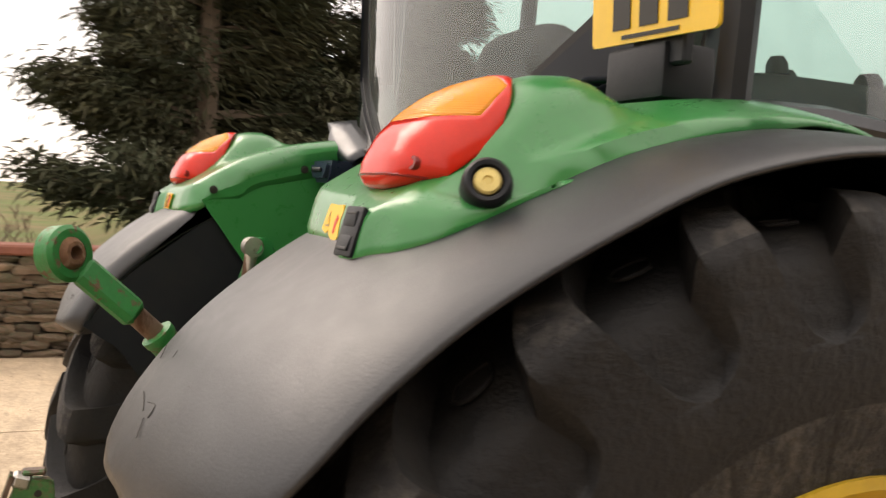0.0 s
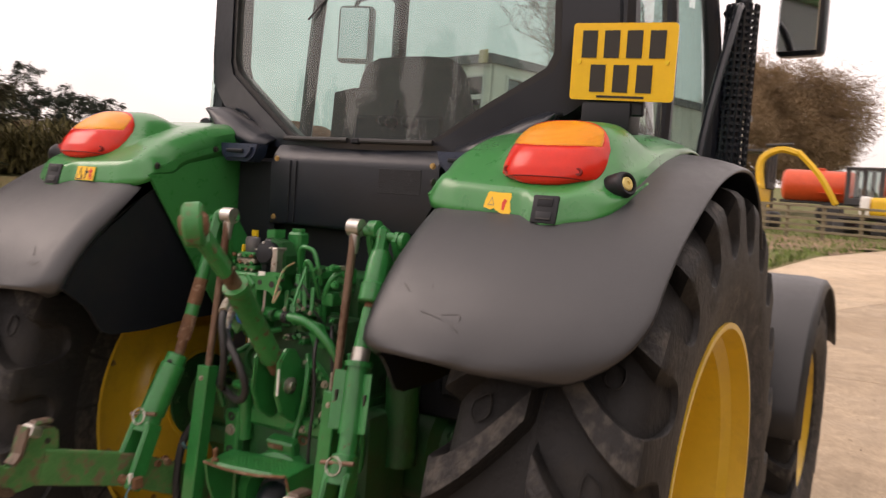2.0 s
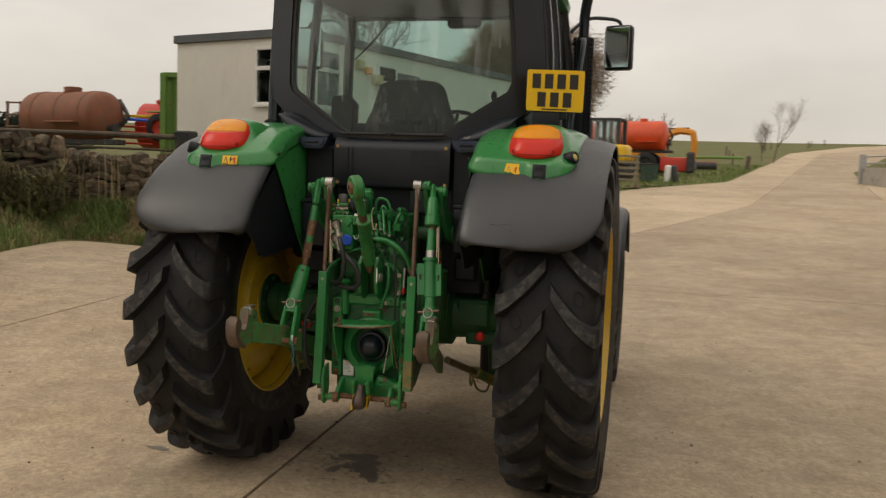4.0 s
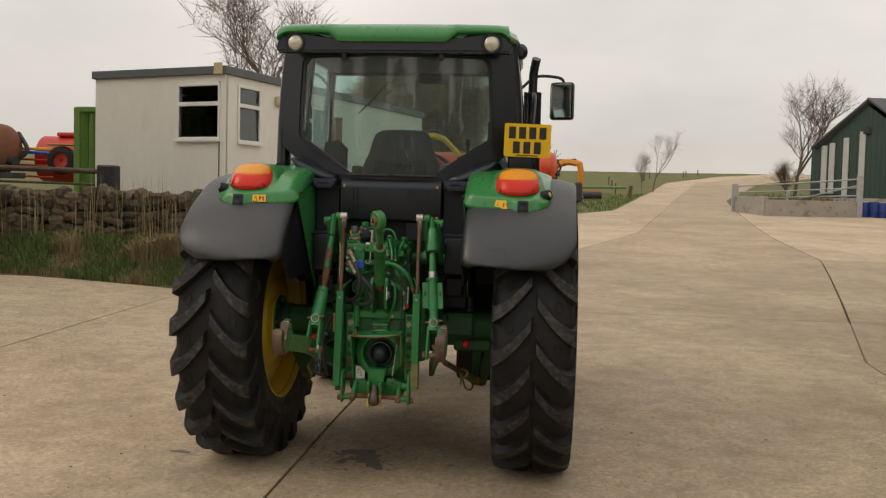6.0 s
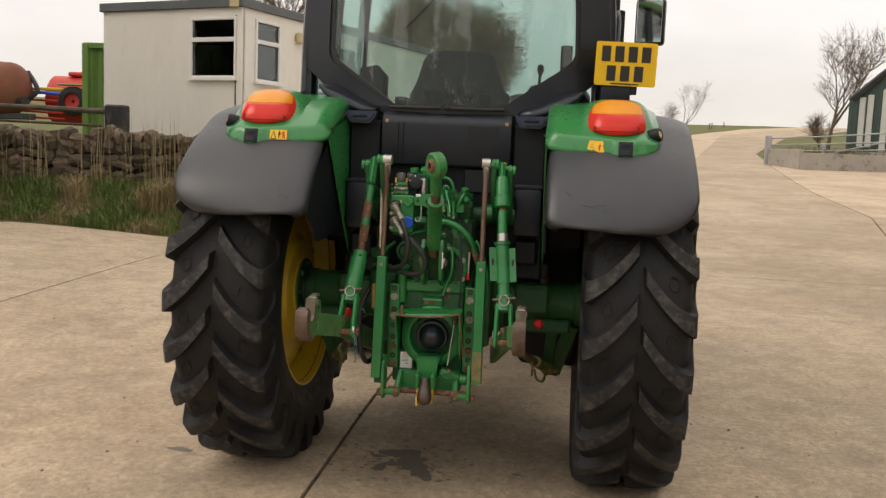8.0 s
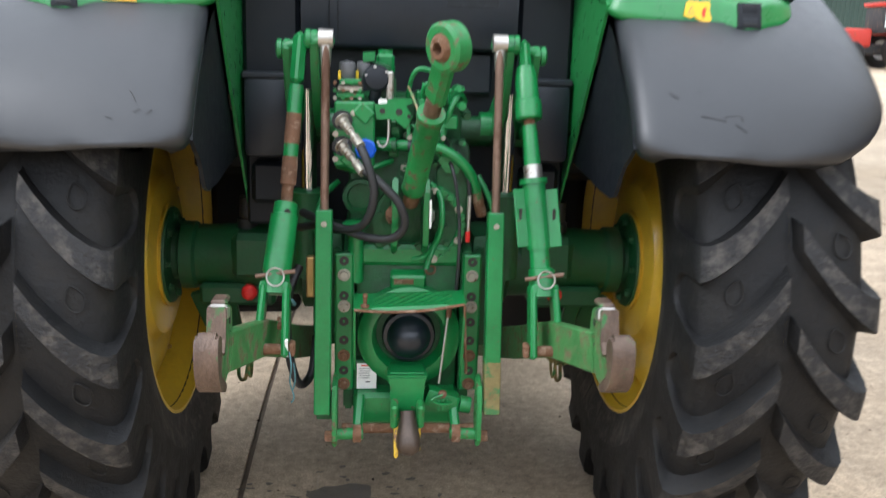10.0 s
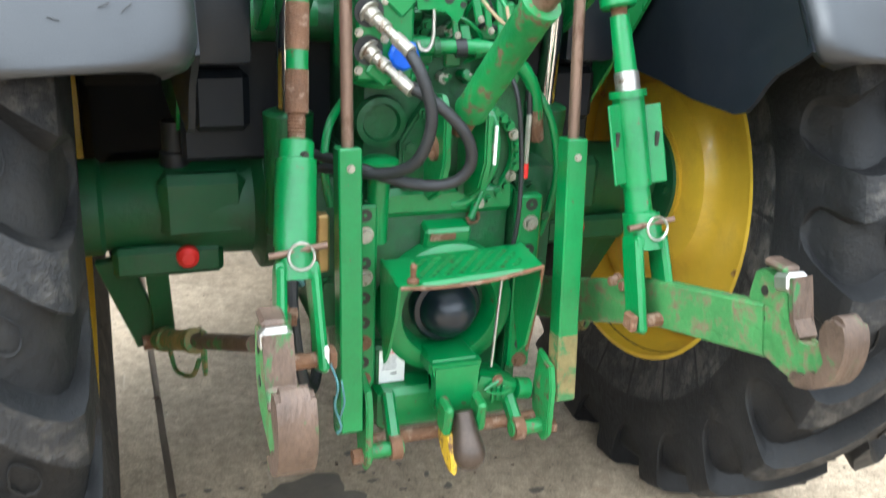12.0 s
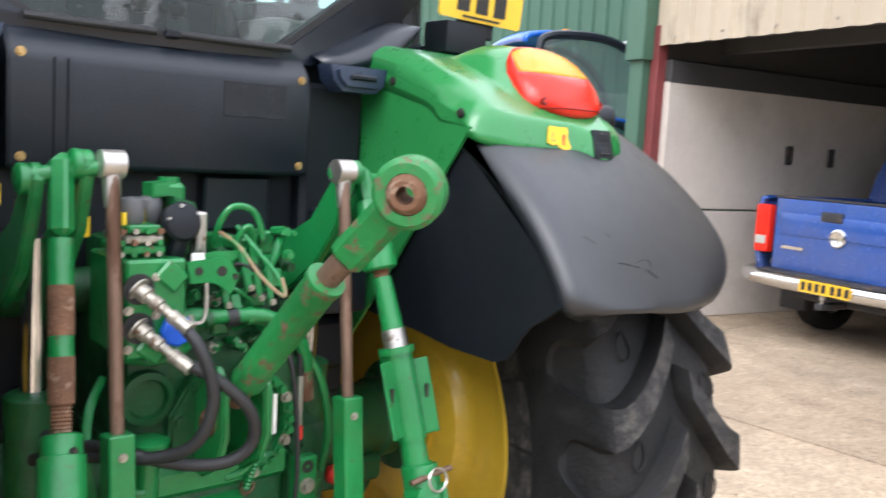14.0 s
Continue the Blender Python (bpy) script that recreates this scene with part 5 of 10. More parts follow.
def compact_digger(at, turn, scale_, label):
    """A mini digger with its boom folded low behind the cab."""
    d = thing("digger", label, "digger", "parked diggers", at=at)
    d.rotation_euler = (0, 0, radians(turn))
    d.scale = (scale_,) * 3
    tracks(d, 0.6)
    part("body", box((-0.45, -0.58, 0.98), (1.0, 0.66, 0.62), 0.18, seg=4), M_YELLOWPL, d, "rounded yellow engine cover")
    part("counterweight", box((-0.7, -0.16, 0.98), (0.7, 0.28, 0.66), 0.1, seg=3), M_WHITE, d, "white side cover")
    part("deck", box((0, 0, 0.62), (1.5, 1.4, 0.16), 0.04), M_DARKMET, d)
    glazed_cab(d, (0.05, 0.05, 1.62), (1.0, 1.12, 1.2))
    part("boom", tube([(0.65, -0.1, 0.9), (1.0, -0.1, 1.25), (1.5, -0.1, 1.2), (1.7, -0.1, 0.7)], 0.11, 6, 5), M_YELLOWPL, d)
    part("blade", box((1.1, 0, 0.25), (0.1, 1.4, 0.4), 0.03), M_DARKMET, d)
    return d


def plate_box(x):
    return add_plate(B(), [(x - 0.4, 0.1), (x, 0.0), (x + 0.3, 0.3), (x + 0.2, 0.75), (x - 0.1, 0.8), (x - 0.15, 0.4)], lambda u, v, w: Vector((u, -0.35 + w, v)), 0.6, 0.02)


digger((-7.7, 47.0, gh(-7.7, 47)), -4, 1.8, M_YELLOWPL, "yellow digger with its boom raised behind the fence", 0.54, 0.13, 1.1)
compact_digger((-1.5, 46.0, gh(-1.5, 46)), 78, 1.5, "yellow and white mini digger with a black cab behind the fence")
digger((0.8, 59.0, gh(0.8, 59)), -14, 1.25, M_DIGORANGE, "orange digger with a folded boom on the grass", 0.78, 0.25)
tanker("slurry_tanker", (-5.2, 58.0, gh(-5.2, 58)), 8, 4.4, 0.98, 2.45, M_ORANGE, "orange-red round slurry tanker on the grass")
tanker("slurry_tanker", (0.1, 55.0, gh(0.1, 55)), -12, 3.4, 0.95, 2.5, M_ORANGE, "orange-red round slurry tanker on the grass")
imp = thing("red_implement", "low red and dark implement lying on the grass", "implement", at=(4.4, 68.0, gh(4.4, 68)))
part("frame", box((0, 0, 0.5), (2.4, 0.9, 0.35), 0.05), M_REDPAINT, imp)
part("tine_bar", tube([(-1.4, 0, 0.9), (0, 0.1, 1.0), (3.2, 0.2, 1.05)], 0.12, 6, 4), M_CONT, imp)
part("roller", cyl((-1.0, -0.4, 0.35), (1.2, -0.4, 0.35), 0.3), M_DARKMET, imp)
imp = thing("red_implement", "low red and dark implement lying on the grass", "implement", at=(2.2, 54.0, gh(2.2, 54)))
part("frame", box((0, 0, 0.75), (1.7, 1.0, 0.9), 0.16, seg=2), M_REDPAINT, imp)
part("hood", box((1.0, -0.4, 0.9), (0.5, 0.7, 1.3), 0.1), M_DARKMET, imp)
cr = thing("metal_bin", "dark green metal bin on the grass beside the fence", "bin", at=(0.8, 45.0, gh(0.8, 45)))
part("bin_body", box((0, 0, 0.48), (0.95, 0.7, 0.96), 0.05), M_GREENBIN, cr)
part("bin_rim", box((0, 0, 0.95), (1.02, 0.77, 0.07), 0.02), M_DARKMET, cr)
for x, tilt in ((1.75, 4), (2.2, -8)):
    dr = thing("drum", "pale plastic drum standing on the grass", "drum", "pale drums", at=(x, 45.0, gh(x, 45)))
    dr.rotation_euler = (0, radians(tilt), 0)
    part("drum_body", lathe([(0, 0.0), (0, 0.17), (0.06, 0.19), (0.45, 0.19), (0.85, 0.18), (0.92, 0.12), (0.93, 0.0)], (0, 0, 0), (0, 0, 1), 18), M_LABEL if tilt > 0 else M_DARKMET, dr)

# ---- green barn and yard wall to the right of the road ----
M_BARN = material("dark_green_cladding", (0.022, 0.05, 0.037), 0.5, scale=1.2, vary=0.12, bump=0.03, second=(0.03, 0.06, 0.045), amount=0.45, second_scale=0.7, edge=0.15)
M_ROOF = material("grey_fibre_roof", (0.10, 0.105, 0.11), 0.8, scale=1, vary=0.15, bump=0.05)
M_LIGHT = material("translucent_roof_sheet", (0.45, 0.46, 0.41), 0.5, scale=2, vary=0.1, bump=0.02)
M_BLOCK = material("grey_concrete_wall", (0.33, 0.30, 0.26), 0.85, scale=1.5, vary=0.12, second=(0.22, 0.19, 0.15), amount=0.42, second_scale=1.6, bump=0.2)
M_GALV = material("galvanised_steel", (0.4, 0.4, 0.39), 0.5, metal=0.6, scale=6, vary=0.15, bump=0.05)


def ribbed(bm, p, q, z0, z1, pitch=0.32, depth=0.03, top=None):
    """Box-profile cladding from p to q, z0 to z1; top(s) gives the height where it slopes."""
    p, q = Vector(p), Vector(q)
    run, way = (q - p).length, (q - p).normalized()
    n2 = Vector((way.y, -way.x))
    pts, s = [], 0.0
    while s < run:
        for ds, dn in ((0, 0), (0.55, 0), (0.65, 1), (0.9, 1)):
            pts.append((min(run, s + ds * pitch), dn * depth))
        s += pitch
    pts.append((run, 0))
    rows = []
    for lvl in (0, 1):
        row = []
        for s, dn in pts:
            c = p + way * s + n2 * dn
            row.append((c.x, c.y, z0 if lvl == 0 else (top(s) if top else z1)))
        rows.append(row)
    grid_sheet(bm, rows)


def dirp(az, d, c=(0.1, -3.34)):
    return Vector((c[0] - d * math.sin(radians(az)), c[1] + d * math.cos(radians(az))))


barn = thing("barn", "dark green clad barn with a grey roof and pale slit windows", "barn")
gl, gr = dirp(-17.2, 64.0), dirp(-22.95, 60.0)
ga = gl.lerp(gr, 0.5)
ZB, ZE, ZA = 2.0, 6.05, 8.75
gw = (gr - gl).length
bm = B()
ribbed(bm, gl, gr, ZB + 0.5, ZE, 0.34, 0.03, top=lambda s: ZE + (ZA - ZE) * (1 - abs(s - gw / 2) / (gw / 2)))
part("gable_wall", bm, M_BARN, barn, smooth=False)
gdir = (gr - gl).normalized()
bm = B()
ribbed(bm, gr, gr + Vector((22, 3.0)), ZB + 0.5, ZE - 0.25)
part("side_wall", bm, M_BARN, barn, smooth=False)
for nm, lo, hi in (("roof_slope", gl, ga), ("roof_slope", gr, ga)):
    o = (lo - hi).normalized() * 0.4
    bm = B()
    v = [bm.verts.new((lo.x + o.x, lo.y - 0.5, ZE - 0.05)), bm.verts.new((hi.x, hi.y - 0.5, ZA + 0.12)), bm.verts.new((hi.x + 24, hi.y + 6, ZA + 0.12)), bm.verts.new((lo.x + o.x + 24, lo.y + (3.2 if lo is gr else 14), ZE - 0.05))]
    bm.faces.new(v)
    ob = part(nm, bm, M_ROOF, barn, smooth=False)
    md = ob.modifiers.new("thick", "SOLIDIFY")
    md.thickness = 0.12
bm = B()
c0 = ga.lerp(gr, 0.45)
v = [bm.verts.new(p) for p in ((c0.x + 4.0, c0.y - 0.1, ZA - 1.0), (c0.x + 3.2, c0.y + 1.0, ZA - 0.3), (c0.x + 6.5, c0.y + 1.6, ZA - 0.3), (c0.x + 7.5, c0.y + 0.4, ZA - 1.0))]
bm.faces.new(v)
part("roof_light", bm, M_LIGHT, barn, smooth=False)
for az, lo, hi in ((-17.95, 2.9, 6.05), (-18.4, 2.85, 6.2), (-19.2, 2.6, 6.5), (-20.1, 2.4, 6.85)):
    f = (az + 17.2) / (-22.95 + 17.2)
    c = gl.lerp(gr, f)
    part("slit_window", box((c.x, c.y - 0.08, (lo + hi) / 2), (0.42, 0.06, hi - lo), 0.01, Matrix.Rotation(math.atan2(gdir.y, gdir.x), 4, "Z")), M_LIGHT, barn, "pale translucent slit window")
part("plinth", box(((gl.x + gr.x) / 2, (gl.y + gr.y) / 2 - 0.05, ZB + 0.1), (gw, 0.2, 0.9), 0.01, Matrix.Rotation(math.atan2(gdir.y, gdir.x), 4, "Z")), M_BLOCK, barn)
part("plinth", box((gr.x + 11, gr.y + 1.45, ZB + 0.1), (22.2, 0.2, 0.9), 0.01, Matrix.Rotation(math.atan2(3, 22), 4, "Z")), M_BLOCK, barn)
part("corner_pipe", cyl((gr.x + 0.15, gr.y - 0.15, ZB), (gr.x + 0.15, gr.y - 0.15, ZE - 0.3), 0.08, seg=8), M_DARKMET, barn)
c = gl.lerp(gr, 0.82)
part("wall_lamp", box((c.x, c.y - 0.25, 5.0), (0.5, 0.3, 0.3), 0.05), M_LIGHT, barn)
c = gl.lerp(gr, 0.55)
part("gable_vent", box((c.x, c.y - 0.15, 6.9), (0.6, 0.25, 0.5), 0.05), M_DARKMET, barn)
bm = B()
for p, q in (((gl.x, gl.y), (gl.x + 22, gl.y + 14)), ((gl.x + 22, gl.y + 14), (gr.x + 22, gr.y + 3))):
    v = [bm.verts.new((*a, z)) for a, z in ((p, ZB), (q, ZB), (q, ZE), (p, ZE))]
    bm.faces.new(v)
part("back_wall", bm, M_BARN, barn, smooth=False)

yw = thing("yard_wall", "low grey concrete yard wall with galvanised rails", "wall", kind="structure")
yb = 1.30
for (x0, y0), (x1, y1), h in (((13.6, 47.2), (19.0, 47.8), 0.95), ((13.0, 52.0), (13.6, 47.2), 1.15)):
    p, q = Vector((x0, y0)), Vector((x1, y1))
    part("wall_panel", box(((x0 + x1) / 2, (y0 + y1) / 2, yb + h / 2 - 0.1), ((q - p).length, 0.2, h + 0.2), 0.02, Matrix.Rotation(math.atan2(y1 - y0, x1 - x0), 4, "Z")), M_BLOCK, yw)
for x, y, h, w in ((12.9, 52.2, 2.0, 0.35), (18.9, 47.75, 2.5, 0.3), (15.8, 51, 1.6, 0.2)):
    part("rail_post", box((x, y, yb + h / 2 - 0.1), (w, w, h + 0.1), 0.02), M_GALV, yw)
for z in (1.3, 1.75, 2.25):
    part("rail", tube([(13.0, 52.0, yb + z * 0.8), (15.8, 51.0, yb + z * 0.88), (18.9, 47.8, yb + z)], 0.045, 6, 2), M_GALV, yw)
part("rail", tube([(15.8, 51, yb + 0.9), (18.9, 47.8, yb + 1.9)], 0.04, 6, 1), M_GALV, yw)
scrub = []
rr = random.Random(31)
for k in range(2500):
    x, y = rr.uniform(14.6, 19), rr.uniform(49, 58)
    scrub.append((x, y, rise(x, y) - 0.05))
stuff("yard_scrub", blades(scrub, 9, 1.0, 0.03, 0.5), M_HEDGE, "dead brown scrub behind the yard wall", "weeds")
M_DRUM = material("blue_plastic_drum", (0.015, 0.04, 0.22), 0.45, scale=6, vary=0.12, bump=0.03)
for k, az in enumerate((-20.0, -20.45, -21.0, -21.5)):
    p = dirp(az, 55.5)
    dr = thing("drum", "blue plastic drum standing by the barn", "drum", "blue drums", at=(p.x, p.y, rise(p.x, p.y)))
    part("drum_body", lathe([(0, 0.27), (0.02, 0.29), (0.3, 0.29), (0.32, 0.31), (0.36, 0.31), (0.38, 0.29), (0.82, 0.29), (0.86, 0.27)], (0, 0, 0), (0, 0, 1), 20), M_DRUM, dr)
    part("drum_lid", lathe([(0, 0.25), (0.04, 0.25), (0.05, 0.2)], (0, 0, 0.85), (0, 0, 2), 18), M_LIGHT if k % 2 else M_DARKMET, dr)
p = dirp(-23.5, 54.5)
md_ = thing("mini_digger", "white and red mini digger parked before the barn", "digger", at=(p.x, p.y, rise(p.x, p.y)))
for s in (-0.5, 0.5):
    part("track", box((0, s, 0.25), (2.1, 0.4, 0.48), 0.15, seg=3), M_DARKMET, md_)
part("undercarriage", box((0, 0, 0.3), (1.2, 0.8, 0.25), 0.04), M_DARKMET, md_)
part("red_body", box((0.1, 0, 0.72), (2.3, 1.4, 0.5), 0.12, seg=3), M_REDPAINT, md_)
cb = part("cab", box((0.25, 0, 1.75), (1.15, 1.1, 1.55), 0.1, seg=3), M_WHITE, md_)
part("pane", box((0.45, -0.56, 1.95), (0.62, 0.03, 0.8), 0.04), M_UNLIT, cb)
part("pane", box((-0.12, -0.56, 1.95), (0.28, 0.03, 0.8), 0.04), M_UNLIT, cb)
part("cowl", box((-1.0, -0.2, 0.95), (0.55, 0.9, 1.0), 0.2, seg=3), M_WHITE, md_)
part("blade_arm", tube([(1.2, 0, 0.7), (1.9, 0, 1.1), (2.6, 0, 1.5), (3.2, 0, 0.5)], 0.12, 6, 4), M_YELLOWPL, md_)
p = dirp(-28.6, 46.0)
rt = thing("red_tractor", "red farm tractor parked at the edge of the yard", "tractor", at=(p.x, p.y, rise(p.x, p.y)))
for x, s, r in ((0.9, -0.9, 0.85), (0.9, 0.9, 0.85), (-1.4, -0.85, 0.6), (-1.4, 0.85, 0.6)):
    small_wheel(rt, (x, s, r), r, 0.45, rim=M_GALV)
part("bonnet", box((-1.2, 0, 1.35), (1.9, 0.8, 0.8), 0.12, seg=3), M_REDPAINT, rt)
part("fender", box((0.9, 0, 1.6), (1.4, 1.9, 0.25), 0.1, seg=2), M_REDPAINT, rt)
cb = part("cab", box((0.6, 0, 2.15), (1.4, 1.4, 1.2), 0.1, seg=2), M_DARKMET, rt)
part("roof", box((0.6, 0, 2.8), (1.6, 1.55, 0.18), 0.06, seg=2), M_REDPAINT, cb)
for s in (-0.72, 0.72):
    part("pane", box((0.6, s, 2.2), (1.1, 0.02, 0.8), 0.04), M_MIRROR, cb)
part("chassis", box((-0.5, 0, 0.85), (2.6, 0.6, 0.5), 0.08), M_DARKMET, rt)

# ---- open-fronted shed beside the tractor ----
M_BEIGE = material("beige_box_profile_sheet", (0.45, 0.38, 0.28), 0.55, scale=1.2, vary=0.08, second=(0.3, 0.25, 0.18), amount=0.36, second_scale=1.5, bump=0.03, stretch=(1, 1, 0.3))
M_GREENSHEET = material("green_box_profile_sheet", (0.055, 0.13, 0.085), 0.5, scale=1.2, vary=0.1, bump=0.03)
M_REDOX = material("red_oxide_steel", (0.17, 0.035, 0.035), 0.6, scale=5, vary=0.2, bump=0.1)
M_RENDER = material("whitewashed_panel_wall", (0.58, 0.53, 0.47), 0.85, scale=0.8, vary=0.1, second=(0.38, 0.33, 0.28), amount=0.4, second_scale=0.8, bump=0.12, edge=0.14)
M_SHEDDARK = material("dark_shed_roof_sheet", (0.05, 0.05, 0.05), 0.8, scale=1.5, vary=0.2, bump=0.1)
shed = thing("shed", "open-fronted shed with beige cladding, red post and whitewashed walls", "shed")
pa, pb = Vector((6.62, 3.72)), Vector((5.2, -3.6))
along_f = (pb - pa).normalized()
inward = Vector((-along_f.y, along_f.x))
if inward.x < 0:
    inward = -inward
ZL = 2.74
bm = B()
ribbed(bm, pa, pb, ZL, 5.2, 0.25, 0.035)
part("front_cladding", bm, M_BEIGE, shed, "beige ribbed cladding over the opening", smooth=False)
turn_f = Matrix.Rotation(math.atan2(along_f.y, along_f.x), 4, "Z")


def shed_box(name, s, d, z, size, mat, bevel=0.006, label=""):
    c = pa + along_f * s + inward * d
    return part(name, add_box(B(), (c.x, c.y, z), size, turn_f, bevel), mat, shed, label, smooth=False)


shed_box("lintel", 3.7, 0.12, ZL + 0.12, (7.4, 0.1, 0.2), M_SHEDDARK)
shed_box("red_post", 0.0, 0.06, ZL / 2 + 0.1, (0.11, 0.14, ZL + 0.2), M_REDOX, label="red oxide steel post")
shed_box("green_corner", -0.16, 0.0, 2.1, (0.19, 0.2, 4.2), M_GREENSHEET, label="green sheeted corner")
shed_box("corner_flashing", -0.15, -0.03, 3.9, (0.26, 0.24, 2.6), M_GREENSHEET)
for k, (z0, z1) in enumerate(((0.0, 1.12), (1.14, 2.42))):
    shed_box("side_panel", 0.06, 3.3, (z0 + z1) / 2, (0.14, 6.4, z1 - z0), M_RENDER, 0.01)
shed_box("side_rail", 0.08, 3.3, 2.50, (0.12, 6.4, 0.22), M_SHEDDARK)
shed_box("side_sheet", 0.03, 3.3, 3.4, (0.05, 6.4, 1.7), M_SHEDDARK)
shed_box("back_panel", 3.7, 6.5, 1.2, (7.4, 0.16, 2.4), M_RENDER)
shed_box("back_sheet", 3.7, 6.52, 3.4, (7.4, 0.06, 2.2), M_SHEDDARK)
shed_box("roof_sheet", 3.7, 3.2, 4.5, (7.8, 7.0, 0.06), M_SHEDDARK)
shed_box("end_panel", 7.4, 3.3, 2.2, (0.16, 6.4, 4.4), M_RENDER)
shed_box("beam", 3.7, 0.9, ZL + 0.1, (7.4, 0.12, 0.2), M_SHEDDARK)
# Thin dark boxes stand for four smudges on the side wall.
for s, z in ((1.9, 1.75), (2.6, 1.75), (1.85, 0.95), (2.7, 0.95)):
    shed_box("wall_bracket", 0.15, s, z, (0.02, 0.1, 0.2), M_DARKMET)
for s in (0.3, 0.9, 1.5, 2.1, 2.7, 3.3):
    c = pa + along_f * s
    bolt(shed, (c.x - inward.x * 0.04, c.y - inward.y * 0.04, ZL + 0.07), (-inward.x, -inward.y, 0), 0.012, 0.012, M_ZINC, "sheet_screw")
# tall green sheeted wall behind, and a blue tractor before it
bm = B()
ribbed(bm, (9.05, 10.6), (9.5, 3.3), 0.0, 6.2, 0.25, 0.035)
ribbed(bm, (17.0, 11.4), (9.05, 10.6), 0.0, 6.2, 0.25, 0.035)
part("green_wall", bm, M_GREENSHEET, shed, "tall green ribbed wall", smooth=False)

M_BLUEPAINT = material("bright_blue_tractor_paint", (0.015, 0.12, 0.55), 0.3, scale=4, vary=0.1, bump=0.02, coat=0.4)
bt = thing("blue_tractor", "bright blue tractor with a dark glazed cab parked by the shed", "tractor", at=(7.34, 5.44, 0))
bt.rotation_euler = (0, 0, radians(-25))
bt.scale = (1.0, 1.0, 1.145)
rows = []
for x, z in ((-0.86, 2.50), (-0.85, 2.56), (-0.78, 2.60), (-0.6, 2.625), (-0.4, 2.635), (-0.25, 2.625), (-0.2, 2.60)):
    rows.append([(x, y, z - 0.05 * abs(y / 0.7) ** 3) for y in (-0.6, -0.5, -0.3, 0, 0.3, 0.5, 0.6)])
bm = B()
grid_sheet(bm, rows)
ob = part("cab_roof", bm, M_BLUEPAINT, bt, "bright blue curved roof", angle=60)
ob.modifiers.new("thick", "SOLIDIFY").thickness = 0.05
ARCH = [(-0.72, 1.3), (-0.72, 1.9), (-0.70, 2.4), (-0.62, 2.53), (-0.3, 2.57), (0.1, 2.55), (0.42, 2.44), (0.66, 2.22), (0.80, 1.92), (0.86, 1.6), (0.88, 1.3)]
for y in (-0.66, 0.66):
    part("cab_arch", tube([(x, y, z) for x, z in ARCH], 0.042, 8, 4), M_CABBLACK, bt)
    g = part("side_pane", plate_y([(x * 0.97, z) for x, z in ARCH], y, 0.012), M_CABGLASS, bt, smooth=False)
    g.visible_shadow = False
bm = B()
grid_sheet(bm, [[(x * 0.985, y, z) for y in (-0.62, 0, 0.62)] for x, z in ARCH[4:]])
part("windscreen", bm, M_CABGLASS, bt, "curved dark windscreen", angle=60).visible_shadow = False
part("cab_sill", box((0.08, 0, 1.42), (1.64, 1.42, 0.3), 0.06, seg=2), M_CABBLACK, bt)
part("cab_body", box((0, 0, 1.05), (1.45, 1.3, 0.5), 0.08, seg=2), M_CABBLACK, bt)
part("seat", box((-0.2, 0, 1.75), (0.5, 0.5, 0.5), 0.08), M_SEAT, bt)
part("seat_back", box((-0.42, 0, 2.05), (0.14, 0.46, 0.5), 0.06, seg=2), M_SEAT, bt)
part("bonnet", box((1.2, 0, 1.3), (0.8, 0.75, 0.6), 0.15, seg=3), M_BLUEPAINT, bt)
for s in (-1, 1):
    rows = [[(0.95 * math.cos(a), s * y, 0.85 + 0.95 * math.sin(a)) for y in (0.62, 0.75, 1.05, 1.1)] for a in [radians(20 + 14 * k) for k in range(11)]]
    bm = B()
    grid_sheet(bm, rows)
    ob = part("mudguard", bm, M_BLUEPAINT, bt, "curved blue mudguard", angle=60)
    ob.modifiers.new("thick", "SOLIDIFY").thickness = 0.03
for x, y, r in ((0.0, 0.86, 0.85), (0.0, -0.86, 0.85), (1.3, 0.7, 0.42), (1.3, -0.7, 0.42)):
    small_wheel(bt, (x, y, r), r, 0.4 if r > 0.5 else 0.28)
part("beacon", lathe([(0, 0.05), (0.1, 0.045), (0.11, 0.0)], (-0.05, 0.2, 2.62), (-0.05, 0.2, 4), 14), M_LENS_AMBER, bt)
for x, y in ((0.45, -0.3), (0.2, 0.55)):
    part("work_lamp", lathe([(0, 0.03), (0.05, 0.055), (0.07, 0.05)], (x, y, 2.55), (x + 1, y - 0.4, 2.5), 14), M_GALV, bt)
part("indicator", box((0.9, -0.62, 1.62), (0.06, 0.12, 0.1), 0.01), M_LENS_AMBER, bt)
part("indicator", box((0.92, -0.45, 1.62), (0.06, 0.12, 0.12), 0.01), M_LABEL, bt)
part("mirror", box((0.75, -0.85, 2.1), (0.08, 0.22, 0.34), 0.03, seg=2), M_CABBLACK, bt)
bp_ = thing("red_sign_board", "narrow red-edged dark panel beside the shed corner", "panel", at=(6.55, 4.32, 0))
part("panel", box((0, 0, 1.0), (0.1, 0.28, 2.0), 0.02), M_DARKMET, bp_)
part("red_edge", box((-0.07, 0.1, 1.0), (0.05, 0.06, 2.0), 0.01), M_REDPAINT, bp_)

